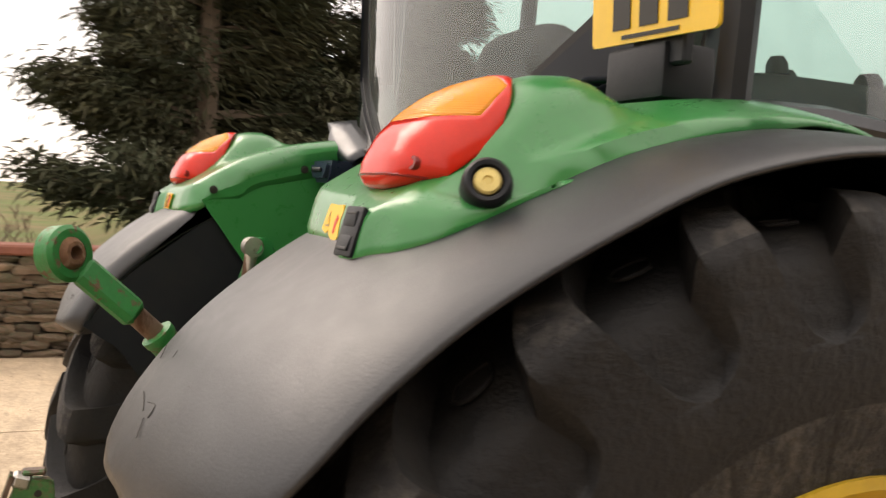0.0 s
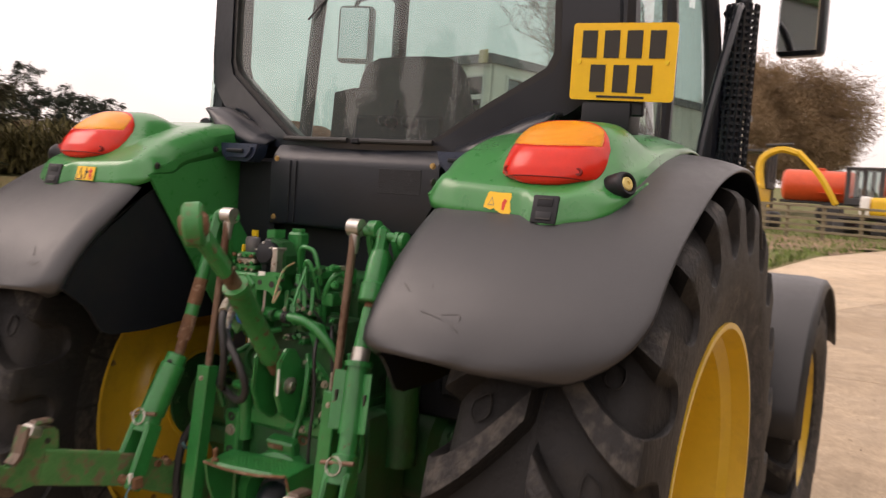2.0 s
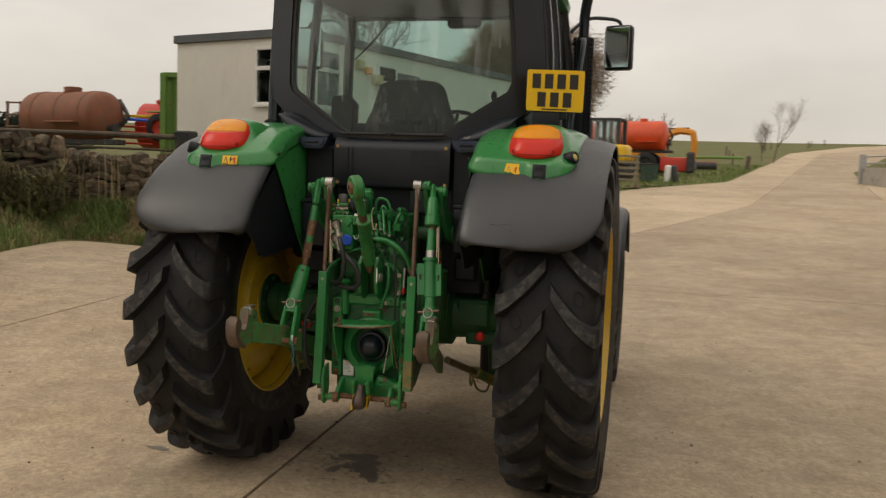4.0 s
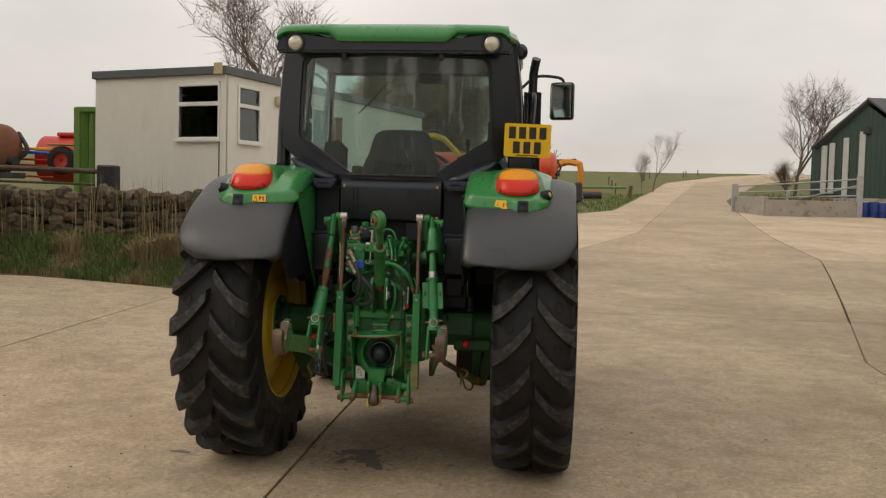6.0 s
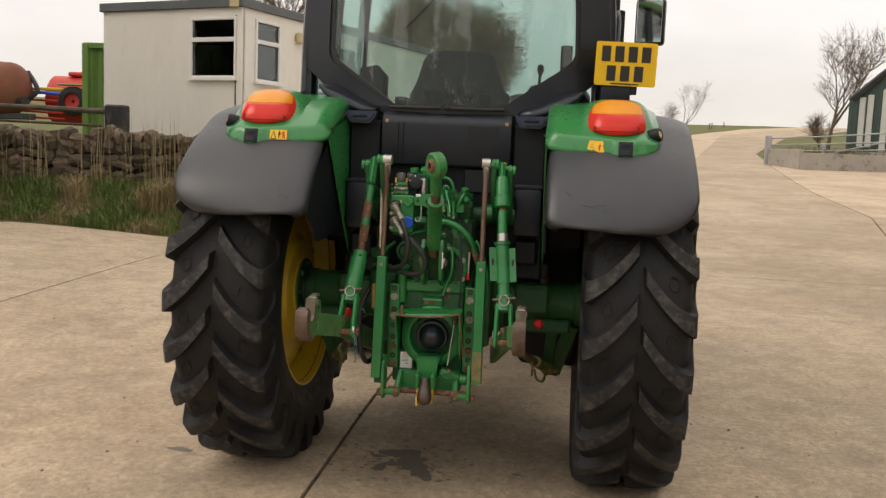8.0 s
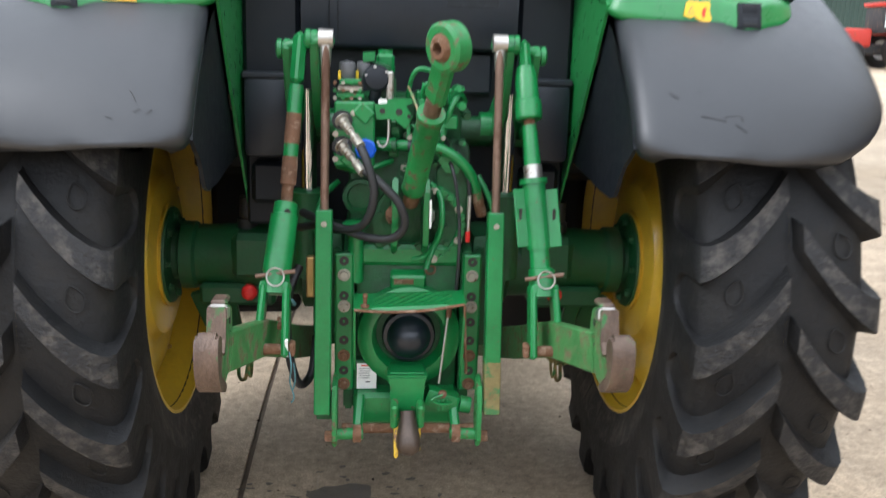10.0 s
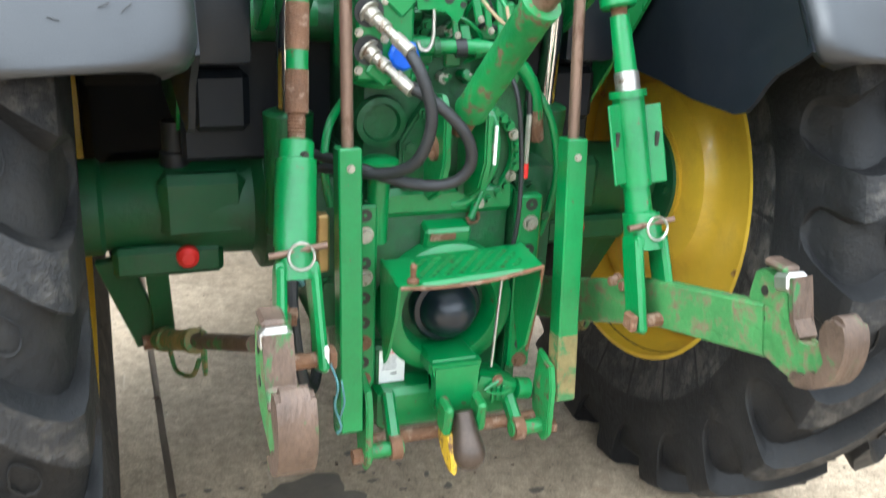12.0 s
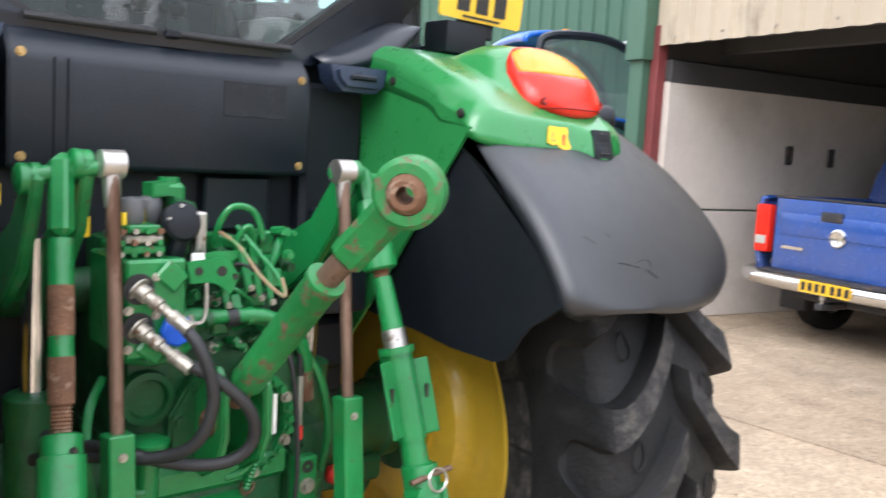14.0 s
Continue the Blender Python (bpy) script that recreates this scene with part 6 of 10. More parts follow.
# ---- blue pickup in the shed ----
M_TRUCK = material("metallic_blue_car_paint", (0.02, 0.085, 0.36), 0.25, scale=3, vary=0.06, metal=0.2, bump=0.0, coat=0.8, second=(0.10, 0.12, 0.2), amount=0.36, second_scale=1.2, edge=0.25)
pk = thing("pickup_truck", "metallic blue pickup truck with a chrome bumper parked in the shed", "car", at=(6.99, 1.83, 0))
pk.rotation_euler = (0, 0, math.atan2(inward.y, inward.x))
W = 0.965
rows = []
for x, w, z0, z1 in ((0.0, 0.955, 0.62, 1.33), (0.1, 0.965, 0.6, 1.345), (1.6, 0.965, 0.58, 1.34), (1.66, 0.965, 0.58, 1.34)):
    rows.append([(x, s * w * f, z) for s, f, z in ((-1, 0.94, z0), (-1, 1.0, z0 + 0.2), (-1, 1.0, z1 - 0.12), (-1, 0.97, z1), (-1, 0.93, z1))])
for s in (-1, 1):
    bm = B()
    grid_sheet(bm, [[(x, y * -s, z) for x, y, z in r] for r in rows])
    ob = part("bed_side", bm, M_TRUCK, pk)
    md = ob.modifiers.new("thick", "SOLIDIFY")
    md.thickness = 0.05
gate = part("tailgate", box((0.02, 0, 1.0), (0.06, 1.46, 0.68), 0.025, seg=3), M_TRUCK, pk, "blue tailgate with a round badge")
part("gate_step", box((-0.012, 0, 1.1), (0.02, 1.3, 0.2), 0.008, seg=2), M_TRUCK, gate)
part("gate_handle", box((-0.02, 0.1, 1.2), (0.03, 0.22, 0.09), 0.015, seg=2), M_DARKMET, gate)
part("badge", lathe([(0, 0.085), (0.014, 0.083), (0.018, 0.07), (0.012, 0.06)], (-0.018, 0.02, 1.02), (-1, 0.02, 1.02), 28), M_CHROME, gate, "round chrome badge")
part("badge_bar", box((-0.032, 0.02, 1.02), (0.006, 0.016, 0.11), 0.002), M_CHROME, gate)
part("name_bar", box((-0.02, 0.5, 0.88), (0.006, 0.24, 0.03), 0.002), M_CHROME, gate)
part("gate_top", box((0.03, 0, 1.345), (0.09, 1.5, 0.025), 0.01), M_DARKMET, gate)
bump_b = B()
add_tube(bump_b, [(0.1, -0.97, 0.6), (-0.09, -0.9, 0.59), (-0.14, -0.5, 0.58), (-0.15, 0, 0.58), (-0.14, 0.5, 0.58), (-0.09, 0.9, 0.59), (0.1, 0.97, 0.6)], 0.075, 12, 5)
part("bumper", bump_b, M_CHROME, pk, "chromed rear bumper")
part("bumper_step", box((-0.1, 0, 0.655), (0.16, 1.5, 0.02), 0.004), M_DARKMET, pk)
part("number_plate", box((-0.232, -0.05, 0.585), (0.012, 0.52, 0.11), 0.002), M_PLATE, pk, "yellow number plate with dark bars")
for k in range(7):
    part("plate_bar", box((-0.2395, 0.16 - 0.07 * k - (0.02 if k > 3 else 0), 0.585), (0.002, 0.045, 0.075), 0.0005), M_INK, pk)
for s in (-1, 1):
    part("rear_lamp", box((0.03, s * 0.875, 1.03), (0.1, 0.17, 0.46), 0.03, seg=3), M_LENS_RED, pk, "tall red rear lamp")
    part("lamp_clear", box((-0.022, s * 0.875, 0.92), (0.012, 0.12, 0.08), 0.006), M_LIGHT, pk)
    small_wheel(pk, (0.95, s * 0.8, 0.38), 0.38, 0.25, rim=M_GALV)
    small_wheel(pk, (4.0, s * 0.8, 0.38), 0.38, 0.25, rim=M_GALV)
    part("mud_flap", box((0.45, s * 0.8, 0.4), (0.03, 0.3, 0.34), 0.01), M_RUBBER, pk)
part("bed_floor", box((0.85, 0, 0.72), (1.6, 1.6, 0.06), 0.01), M_DARKMET, pk)
cab_rows = []
for x, w, z in ((1.62, 0.94, 1.3), (1.66, 0.88, 1.62), (1.74, 0.80, 1.86), (2.2, 0.77, 1.93), (3.1, 0.76, 1.88), (3.7, 0.84, 1.4), (3.8, 0.94, 1.25)):
    cab_rows.append([(x, -w, z), (x, -w * 0.9, z + 0.02), (x, 0, z + 0.03), (x, w * 0.9, z + 0.02), (x, w, z)])
bm = B()
grid_sheet(bm, cab_rows)
for s in (0, -1):
    low = [bm.verts.new((r[s][0], math.copysign(0.95, r[s][1]), 0.7)) for r in (cab_rows[0], cab_rows[-1])]
    bm.faces.new([bm.verts.new(r[s]) for r in cab_rows] + low[::-1])
part("cab_shell", bm, M_TRUCK, pk)
part("rear_glass", add_box(B(), (1.655, 0, 1.60), (0.02, 1.44, 0.38), Matrix.Rotation(radians(11), 4, "Y"), 0.01), M_UNLIT, pk)
part("cab_back", box((1.7, 0, 1.05), (0.06, 1.86, 0.6), 0.02), M_TRUCK, pk)
part("front_body", box((4.3, 0, 0.95), (1.3, 1.9, 0.55), 0.15, seg=3), M_TRUCK, pk)
part("chassis", box((2.4, 0, 0.5), (4.6, 1.2, 0.2), 0.02), M_DARKMET, pk)
part("tow_ball", lathe([(0, 0.012), (0.06, 0.012), (0.07, 0.025), (0.1, 0.025), (0.115, 0.0)], (-0.2, -0.02, 0.42), (-0.2, -0.02, 2), 14), M_STEEL, pk)
part("tow_bar", box((-0.05, 0, 0.42), (0.35, 0.08, 0.06), 0.01), M_DARKMET, pk)


# ---- the tractor ----
HUB_Z = 0.863
WHEEL_X = 0.92
AXLE_Y = 0.09
tractor = thing("tractor", "green and black farm tractor with yellow wheel rims standing on concrete", "tractor")


def tyre_bmesh(rows, pitch_count, lean, flat, phase=0.0, mark=None):
    """A lugged tyre about the x axis. rows: outer x, r; floor x, r; half lug width (share of the pitch); level. The two sides' lugs
    lie half a pitch apart. Faces of the lugs' tops take material 1."""
    bm = B()
    pitch = 2 * math.pi / pitch_count
    top = max(r[1] for r in rows) / 0.884
    for side in (1, -1):
        rings = []
        for xo, ro, xf, rf, e, level in rows:
            ring = []
            shift = -lean * (1 - (1 - min(xo, 0.228) / 0.25) ** 1.7) + radians(2.5) * min(1.0, max(0.0, (0.86 - ro / top) / 0.12))
            d = min(0.05, (0.5 - e) * 0.45)
            gap = 1 - 2 * e - 2 * d
            us = [(-e, 1), (-e * 0.33, 1), (e * 0.33, 1), (e, 1), (e + d * 0.35, 0.8), (e + d * 0.75, 0.2), (e + d, 0), (e + d + gap * 0.33, 0), (e + d + gap * 0.67, 0), (1 - e - d, 0), (1 - e - d * 0.75, 0.2), (1 - e - d * 0.35, 0.8)]
            for k in range(pitch_count):
                for u, up in us:
                    f = phase + (k + u + (0.5 if side < 0 else 0)) * pitch + shift
                    up = up * level
                    x, r = xf + (xo - xf) * up, rf + (ro - rf) * up
                    z = max(r * math.sin(f), -flat)
                    ring.append(bm.verts.new((side * x, -r * math.cos(f), z)))
            rings.append(ring)
        n = len(rings[0])
        for j, (a, b) in enumerate(zip(rings, rings[1:])):
            for i in range(n):
                fc = bm.faces.new((a[i], a[(i + 1) % n], b[(i + 1) % n], b[i]))
                if rows[j][5] and rows[j + 1][5] and i % 12 < 3 and rows[j + 1][0] < 0.229:
                    fc.material_index = 1
    return bm


REAR_ROWS = [(0.0, 0.836, 0.0, 0.836, 0.12, 0), (0.008, 0.837, 0.008, 0.837, 0.12, 0), (0.018, 0.882, 0.018, 0.837, 0.125, 1),
             (0.06, 0.884, 0.06, 0.837, 0.13, 1), (0.11, 0.883, 0.11, 0.835, 0.135, 1), (0.16, 0.880, 0.158, 0.832, 0.14, 1),
             (0.205, 0.876, 0.198, 0.825, 0.15, 1), (0.24, 0.868, 0.222, 0.812, 0.165, 1), (0.262, 0.852, 0.238, 0.796, 0.185, 1),
             (0.269, 0.825, 0.246, 0.775, 0.19, 1), (0.271, 0.795, 0.250, 0.757, 0.195, 1), (0.273, 0.77, 0.253, 0.745, 0.205, 1),
             (0.274, 0.75, 0.256, 0.735, 0.22, 1), (0.275, 0.735, 0.258, 0.726, 0.245, 1), (0.2755, 0.724, 0.260, 0.718, 0.28, 1), (0.276, 0.715, 0.262, 0.712, 0.32, 1),
             (0.276, 0.708, 0.266, 0.706, 0.37, 1), (0.276, 0.703, 0.272, 0.702, 0.42, 1), (0.276, 0.698, 0.276, 0.698, 0.465, 1),
             (0.276, 0.66, 0.276, 0.66, 0.47, 1), (0.272, 0.615, 0.272, 0.615, 0.47, 1), (0.258, 0.57, 0.258, 0.57, 0.47, 1),
             (0.246, 0.535, 0.246, 0.535, 0.47, 1), (0.24, 0.508, 0.24, 0.508, 0.47, 1), (0.2, 0.49, 0.2, 0.49, 0.47, 1)]
REAR_ROWS = [(xo * 0.87, ro, xf * 0.87, rf, e, lv) for xo, ro, xf, rf, e, lv in REAR_ROWS]


def two_material_part(name, bm, mats, parent, label="", angle=35):
    ob = part(name, bm, mats[0], parent, label, angle=angle)
    for m in mats[1:]:
        ob.data.materials.append(m)
    return ob


def rear_wheel(side):
    """A rear wheel with its lugged tyre, dished yellow rim and bolts."""
    w = thing("rear_wheel", "", "")
    w.parent = tractor
    w.location = (side * WHEEL_X, AXLE_Y, HUB_Z)
    w["label"] = "rear wheel with a worn lugged tyre on a yellow rim"
    tyre = two_material_part("tyre", tyre_bmesh(REAR_ROWS, 22, radians(14.5), HUB_Z - 0.004, radians(2.6 if side > 0 else 8.8)), (M_TYRE, M_LUG), w, "dusty black lugged tyre", angle=38)
    # raised tear-shaped mark on the floor of each gap
    pitch, ph = 2 * math.pi / 22, radians(2.6 if side > 0 else 8.8)
    for s in (1, -1):
        loop = []
        for i in range(12):
            a = 2 * math.pi * i / 12
            v, u = 0.038 * math.cos(a), 0.021 * math.sin(a) * (1.0 if math.cos(a) < 0 else 0.55 + 0.45 * (1 - math.cos(a)))
            f = (v * 0.8 + u * 0.5) / 0.836
            loop.append((s * (0.135 + u - 0.3 * v), -0.838 * math.cos(f), 0.838 * math.sin(f)))
        first = part("tread_mark", add_tube(B(), loop + loop[:1], 0.0026, 5, 1, None, True), M_TYRE, tyre)
        for k in range(22):
            mark = first if k == 0 else new("tread_mark", first.data)
            mark.parent = tyre
            mark.rotation_euler = (-(ph + (k + 0.5 + (0.5 if s < 0 else 0)) * pitch - radians(14.5) * (1 - (1 - 0.135 / 0.25) ** 1.7)), 0, 0)
    prof = [(0.252, 0.512), (0.252, 0.495), (0.225, 0.492), (0.19, 0.488), (0.16, 0.455), (0.05, 0.445), (-0.06, 0.452), (-0.10, 0.44),
            (-0.125, 0.40), (-0.14, 0.34), (-0.135, 0.30), (-0.15, 0.272), (-0.178, 0.255), (-0.186, 0.235), (-0.186, 0.1), (-0.176, 0.1), (-0.176, 0.23),
            (-0.168, 0.25), (-0.14, 0.266), (-0.124, 0.3), (-0.128, 0.34), (-0.113, 0.395), (-0.085, 0.43), (-0.06, 0.462), (-0.16, 0.47), (-0.19, 0.49), (-0.225, 0.494), (-0.243, 0.498), (-0.243, 0.512),
            (-0.236, 0.512), (-0.23, 0.505), (0.0, 0.48), (0.23, 0.505), (0.24, 0.512)]
    rim = part("rim", lathe([(side * a * 0.86, r) for a, r in prof], (0, 0, 0), (1, 0, 0), 72, close=True), M_YELLOW, w, "yellow painted dished wheel rim")
    for k in range(8):
        a = 2 * math.pi * (k + 0.5) / 8
        bolt(rim, (-0.108 * side, 0.40 * math.cos(a), 0.40 * math.sin(a)), (-side, 0, 0), 0.008, 0.01, M_BRASS)
    hub = part("hub", lathe([(-side * 0.26, 0.075), (-side * 0.182, 0.08), (-side * 0.178, 0.155), (-side * 0.16, 0.16), (-side * 0.15, 0.1)], (0, 0, 0), (1, 0, 0), 40), M_GREEN_DARK, w, "dark green wheel hub flange")
    for k in range(8):
        a = 2 * math.pi * k / 8
        bolt(hub, (-0.180 * side, 0.128 * math.cos(a), 0.128 * math.sin(a)), (-side, 0, 0), 0.013, 0.014, M_GREEN_DARK)
    part("outer_hub", lathe([(-side * 0.17, 0.17), (-side * 0.12, 0.16), (-side * 0.08, 0.09), (side * 0.02, 0.08), (side * 0.03, 0.05)], (0, 0, 0), (1, 0, 0), 32), M_YELLOW, w)
    return w


for side in (1, -1):
    rear_wheel(side)

FRONT_ROWS = [(x * 0.92, 0.0 + ro * 0.745, xf * 0.92, rf * 0.745, e, lv) for x, ro, xf, rf, e, lv in REAR_ROWS]


def front_wheel(side):
    w = thing("front_wheel", "front wheel with a lugged tyre on a yellow rim", "")
    w.parent = tractor
    w.location = (side * 0.90, 2.6, 0.64)
    two_material_part("tyre", tyre_bmesh(FRONT_ROWS, 22, radians(14), 0.636), (M_TYRE, M_LUG), w, "black lugged front tyre")
    prof = [(0.19, 0.39), (0.17, 0.365), (0.1, 0.34), (0.03, 0.335), (0.02, 0.2), (0.03, 0.1), (0.0, 0.1), (-0.01, 0.2), (0.0, 0.345), (-0.17, 0.365), (-0.19, 0.39), (-0.15, 0.38), (0.15, 0.38)]
    part("rim", lathe([(side * a, r) for a, r in prof], (0, 0, 0), (1, 0, 0), 48, close=True), M_YELLOW, w)
    part("hub", lathe([(-side * 0.25, 0.12), (side * 0.06, 0.13), (side * 0.1, 0.09), (side * 0.11, 0.0)], (0, 0, 0), (1, 0, 0), 24), M_GREEN_DARK, w)
    rows = []
    for k in range(15):
        a = radians(2 + 150 * k / 14)
        rows.append([(side * x, -(r + dz) * math.cos(a), (r + dz) * math.sin(a) + 0.02) for x, dz, r in ((-0.2, -0.02, 0.735), (-0.17, 0.0, 0.735), (0.14, 0.0, 0.735), (0.22, -0.012, 0.735), (0.25, -0.05, 0.735))])
    bm = B()
    grid_sheet(bm, rows)
    guard = part("front_fender", bm, M_PLASTIC, w, "grey-black plastic front mudguard")
    md = guard.modifiers.new("thick", "SOLIDIFY")
    md.thickness = 0.012
    return w


for side in (1, -1):
    front_wheel(side)

# ---- rear fenders ----
FENDER = [(0.66, 1.18), (0.60, 1.36), (0.52, 1.53), (0.43, 1.67), (0.33, 1.765), (0.21, 1.818), (0.08, 1.828), (-0.06, 1.813), (-0.22, 1.772), (-0.36, 1.708),
          (-0.50, 1.632), (-0.60, 1.56), (-0.68, 1.485), (-0.745, 1.40), (-0.785, 1.325)]
FENDER_PATH = [Vector((0, y, z)) for y, z in FENDER]
FENDER_LINE = smooth_path(FENDER_PATH, 5)
X_IN, X_OUT = 0.505, 1.15


def fender_normal(i):
    a, b = FENDER_LINE[max(i - 1, 0)], FENDER_LINE[min(i + 1, len(FENDER_LINE) - 1)]
    t = (b - a).normalized()
    n = Vector((0, t.z, -t.y))
    return n if n.z > 0 or n.y < 0 else -n


def fender_out(i):
    """The outer edge, rounded off at the lower rear corner."""
    left = sum((FENDER_LINE[k + 1] - FENDER_LINE[k]).length for k in range(i, len(FENDER_LINE) - 1))
    r = 0.2
    return X_OUT - (r - math.sqrt(max(0, r * r - (r - min(left, r)) ** 2)))


def fender_shell(side):
    rows = []
    for i, p in enumerate(FENDER_LINE):
        n, xo = fender_normal(i), fender_out(i)
        row = []
        tail = sum((FENDER_LINE[k + 1] - FENDER_LINE[k]).length for k in range(i, len(FENDER_LINE) - 1))
        xi = X_IN + 0.05 - math.sqrt(max(0, 0.05 ** 2 - (0.05 - min(tail, 0.05)) ** 2))
        w = min(1.0, max(0.0, (1.15 - tail) / 0.75))  # how far the outer edge rolls over: more towards the tail
        k = 0.40 + 0.05 * w
        xo -= 0.01 * w
        xa, xb = xi + 0.06, xo - 0.2
        across = [(xi, -0.052), (xi + 0.004, -0.034), (xi + 0.014, -0.017), (xi + 0.032, -0.006)]
        across += [(xa + (xb - xa) * f, 0.007 * math.sin(math.pi * f)) for f in (0.0, 0.2, 0.4, 0.6, 0.8)]
        across += [(xo - 0.2, -0.002 * k), (xo - 0.15, -0.010 * k), (xo - 0.105, -0.022 * k), (xo - 0.068, -0.038 * k), (xo - 0.038, -0.056 * k), (xo - 0.016, -0.074 * k), (xo - 0.004, -0.088 * k), (xo, -0.1 * k)]
        for x, dn in across:
            sag = 0.02 * max(0.0, 1 - abs(x - 0.82) / 0.33) * max(0.0, 1 - tail / 0.12)
            row.append((side * x, (p + n * dn).y, (p + n * dn).z - sag))
        rows.append(row)
    bm = B()
    grid_sheet(bm, rows)
    return bm


def fender_at(y):
    """Height and normal of the fender line at y."""
    for i in range(len(FENDER_LINE) - 1):
        p, q = FENDER_LINE[i], FENDER_LINE[i + 1]
        if q.y <= y <= p.y:
            f = (p.y - y) / (p.y - q.y)
            return p.z + (q.z - p.z) * f, fender_normal(i).lerp(fender_normal(i + 1), f).normalized()
    return FENDER_LINE[-1].z, fender_normal(len(FENDER_LINE) - 1)


COVER_END = [(0.488, -0.452), (0.505, -0.474), (0.53, -0.489), (0.58, -0.503), (0.68, -0.511), (0.77, -0.516), (0.795, -0.532), (0.83, -0.54), (0.865, -0.535), (0.89, -0.521), (0.93, -0.506), (0.965, -0.478), (0.985, -0.435), (1.0, -0.34)]
COVER_RISE = [(-0.55, 0.05), (-0.46, 0.06), (-0.42, 0.064), (-0.355, 0.07), (-0.25, 0.06), (-0.12, 0.05), (0.0, 0.045), (0.1, 0.045), (0.25, 0.04), (0.4, 0.03), (0.52, 0.014)]
COVER_FACE = [(0.0, 0.004), (0.002, 0.012), (0.006, 0.032), (0.012, 0.055), (0.022, 0.075), (0.038, 0.090), (0.064, 0.103), (0.09, 0.125), (0.14, 0.4), (2.0, 4.0)]
POD_TOP = [(-0.49, 1.69), (-0.47, 1.70), (-0.44, 1.722), (-0.40, 1.768), (-0.36, 1.822), (-0.325, 1.858), (-0.29, 1.871), (-0.25, 1.875), (-0.225, 1.868), (-0.205, 1.852), (-0.18, 1.835), (-0.15, 1.82)]


def cover_height(x, y, end):
    """Height of the green cover at x, y: a crowned top, a steep rear face and the pod that carries the lamp."""
    base = fender_at(y)[0]
    edge = min(1.0, max(0.0, (1.0 - x) / 0.11)) ** 0.62 * min(1.0, (max(0.0, x - 0.488) / 0.06) ** 0.5 + 0.1)
    z = base + 0.004 + (lerp_table(COVER_RISE, y)[0] - 0.004) * edge
    gx = abs(x - 0.80) / 0.158
    if gx < 1 and -0.49 < y < -0.15:
        z += max(0.0, lerp_table(POD_TOP, y)[0] - z) * (1 - gx ** 3.4) ** 0.8
    face = fender_at(end)[0] + lerp_table(COVER_FACE, y - end)[0] * max(0.12, edge)
    return min(z, face)


def cover_point(x, y):
    return Vector((x, y, cover_height(x, y, lerp_table(COVER_END, x)[0])))


def cover_spot(side, x, z):
    """Place, up way and normal on the cover's rear face at x and height z."""
    end = lerp_table(COVER_END, x)[0]
    best = min((abs(cover_point(x, end + 0.0005 * k).z - z), end + 0.0005 * k) for k in range(120))[1]
    p = cover_point(x, best)
    up = (cover_point(x, best + 0.006) - cover_point(x, best - 0.006)).normalized()
    out = Vector((1, 0, 0)).cross(up).normalized()
    return Vector((side * p.x, p.y, z)), up, out


def fender_cover(side):
    near = [0.0, 0.003, 0.0055, 0.008, 0.011, 0.014, 0.019, 0.024, 0.032, 0.040, 0.052, 0.064]
    xs = [0.488, 0.492, 0.498, 0.506, 0.516, 0.53, 0.545] + [0.56 + 0.0113 * k for k in range(34)] + [0.945, 0.957, 0.968, 0.978, 0.987, 0.994, 1.0]
    rows = []
    for g in range(44 + len(near)):
        row = []
        for x in xs:
            end = lerp_table(COVER_END, x)[0]
            y = end + near[g - 44] if g >= 44 else 0
            if g < 44:
                f = g / 44
                y = 0.52 + (end + 0.07 - 0.52) * f
            else:
                y = end + near[len(near) - 1 - (g - 44)]
            row.append((side * x, y, cover_height(x, y, end)))
        rows.append(row)
    rows.append([(side * x, lerp_table(COVER_END, x)[0] + 0.006, fender_at(lerp_table(COVER_END, x)[0])[0] - 0.012) for x in xs])
    bm = B()
    grid_sheet(bm, rows)
    return bm


LENS_MID = [(0.0, -0.474, 1.702), (0.04, -0.486, 1.708), (0.1, -0.489, 1.722), (0.2, -0.484, 1.745), (0.35, -0.466, 1.781), (0.5, -0.438, 1.812), (0.65, -0.404, 1.838), (0.8, -0.368, 1.856), (0.92, -0.335, 1.868), (1.0, -0.312, 1.869)]
LENS_RIM = [(0.0, -0.482, 1.708), (0.1, -0.480, 1.716), (0.2, -0.466, 1.725), (0.35, -0.434, 1.744), (0.5, -0.403, 1.762), (0.65, -0.375, 1.787), (0.8, -0.355, 1.816), (0.92, -0.343, 1.840), (1.0, -0.332, 1.856)]
LENS_HALF = [(0.0, 0.048), (0.02, 0.07), (0.05, 0.09), (0.1, 0.106), (0.18, 0.118), (0.3, 0.1255), (0.5, 0.1285), (0.7, 0.124), (0.82, 0.115), (0.9, 0.103), (0.96, 0.086), (1.0, 0.06)]


def lens_point(side, s, w):
    fall = 1 - max(0.0, 1 - abs(w) ** 2.7) ** 0.58
    m, r = lerp_table(LENS_MID, s), lerp_table(LENS_RIM, s)
    wrap = 0.045 * abs(w) ** 4 * max(0.0, 1 - s / 0.75)
    return Vector((side * (0.798 + w * lerp_table(LENS_HALF, s)[0]), m[0] + (r[0] - m[0]) * fall + wrap, m[1] + (r[1] - m[1]) * fall))


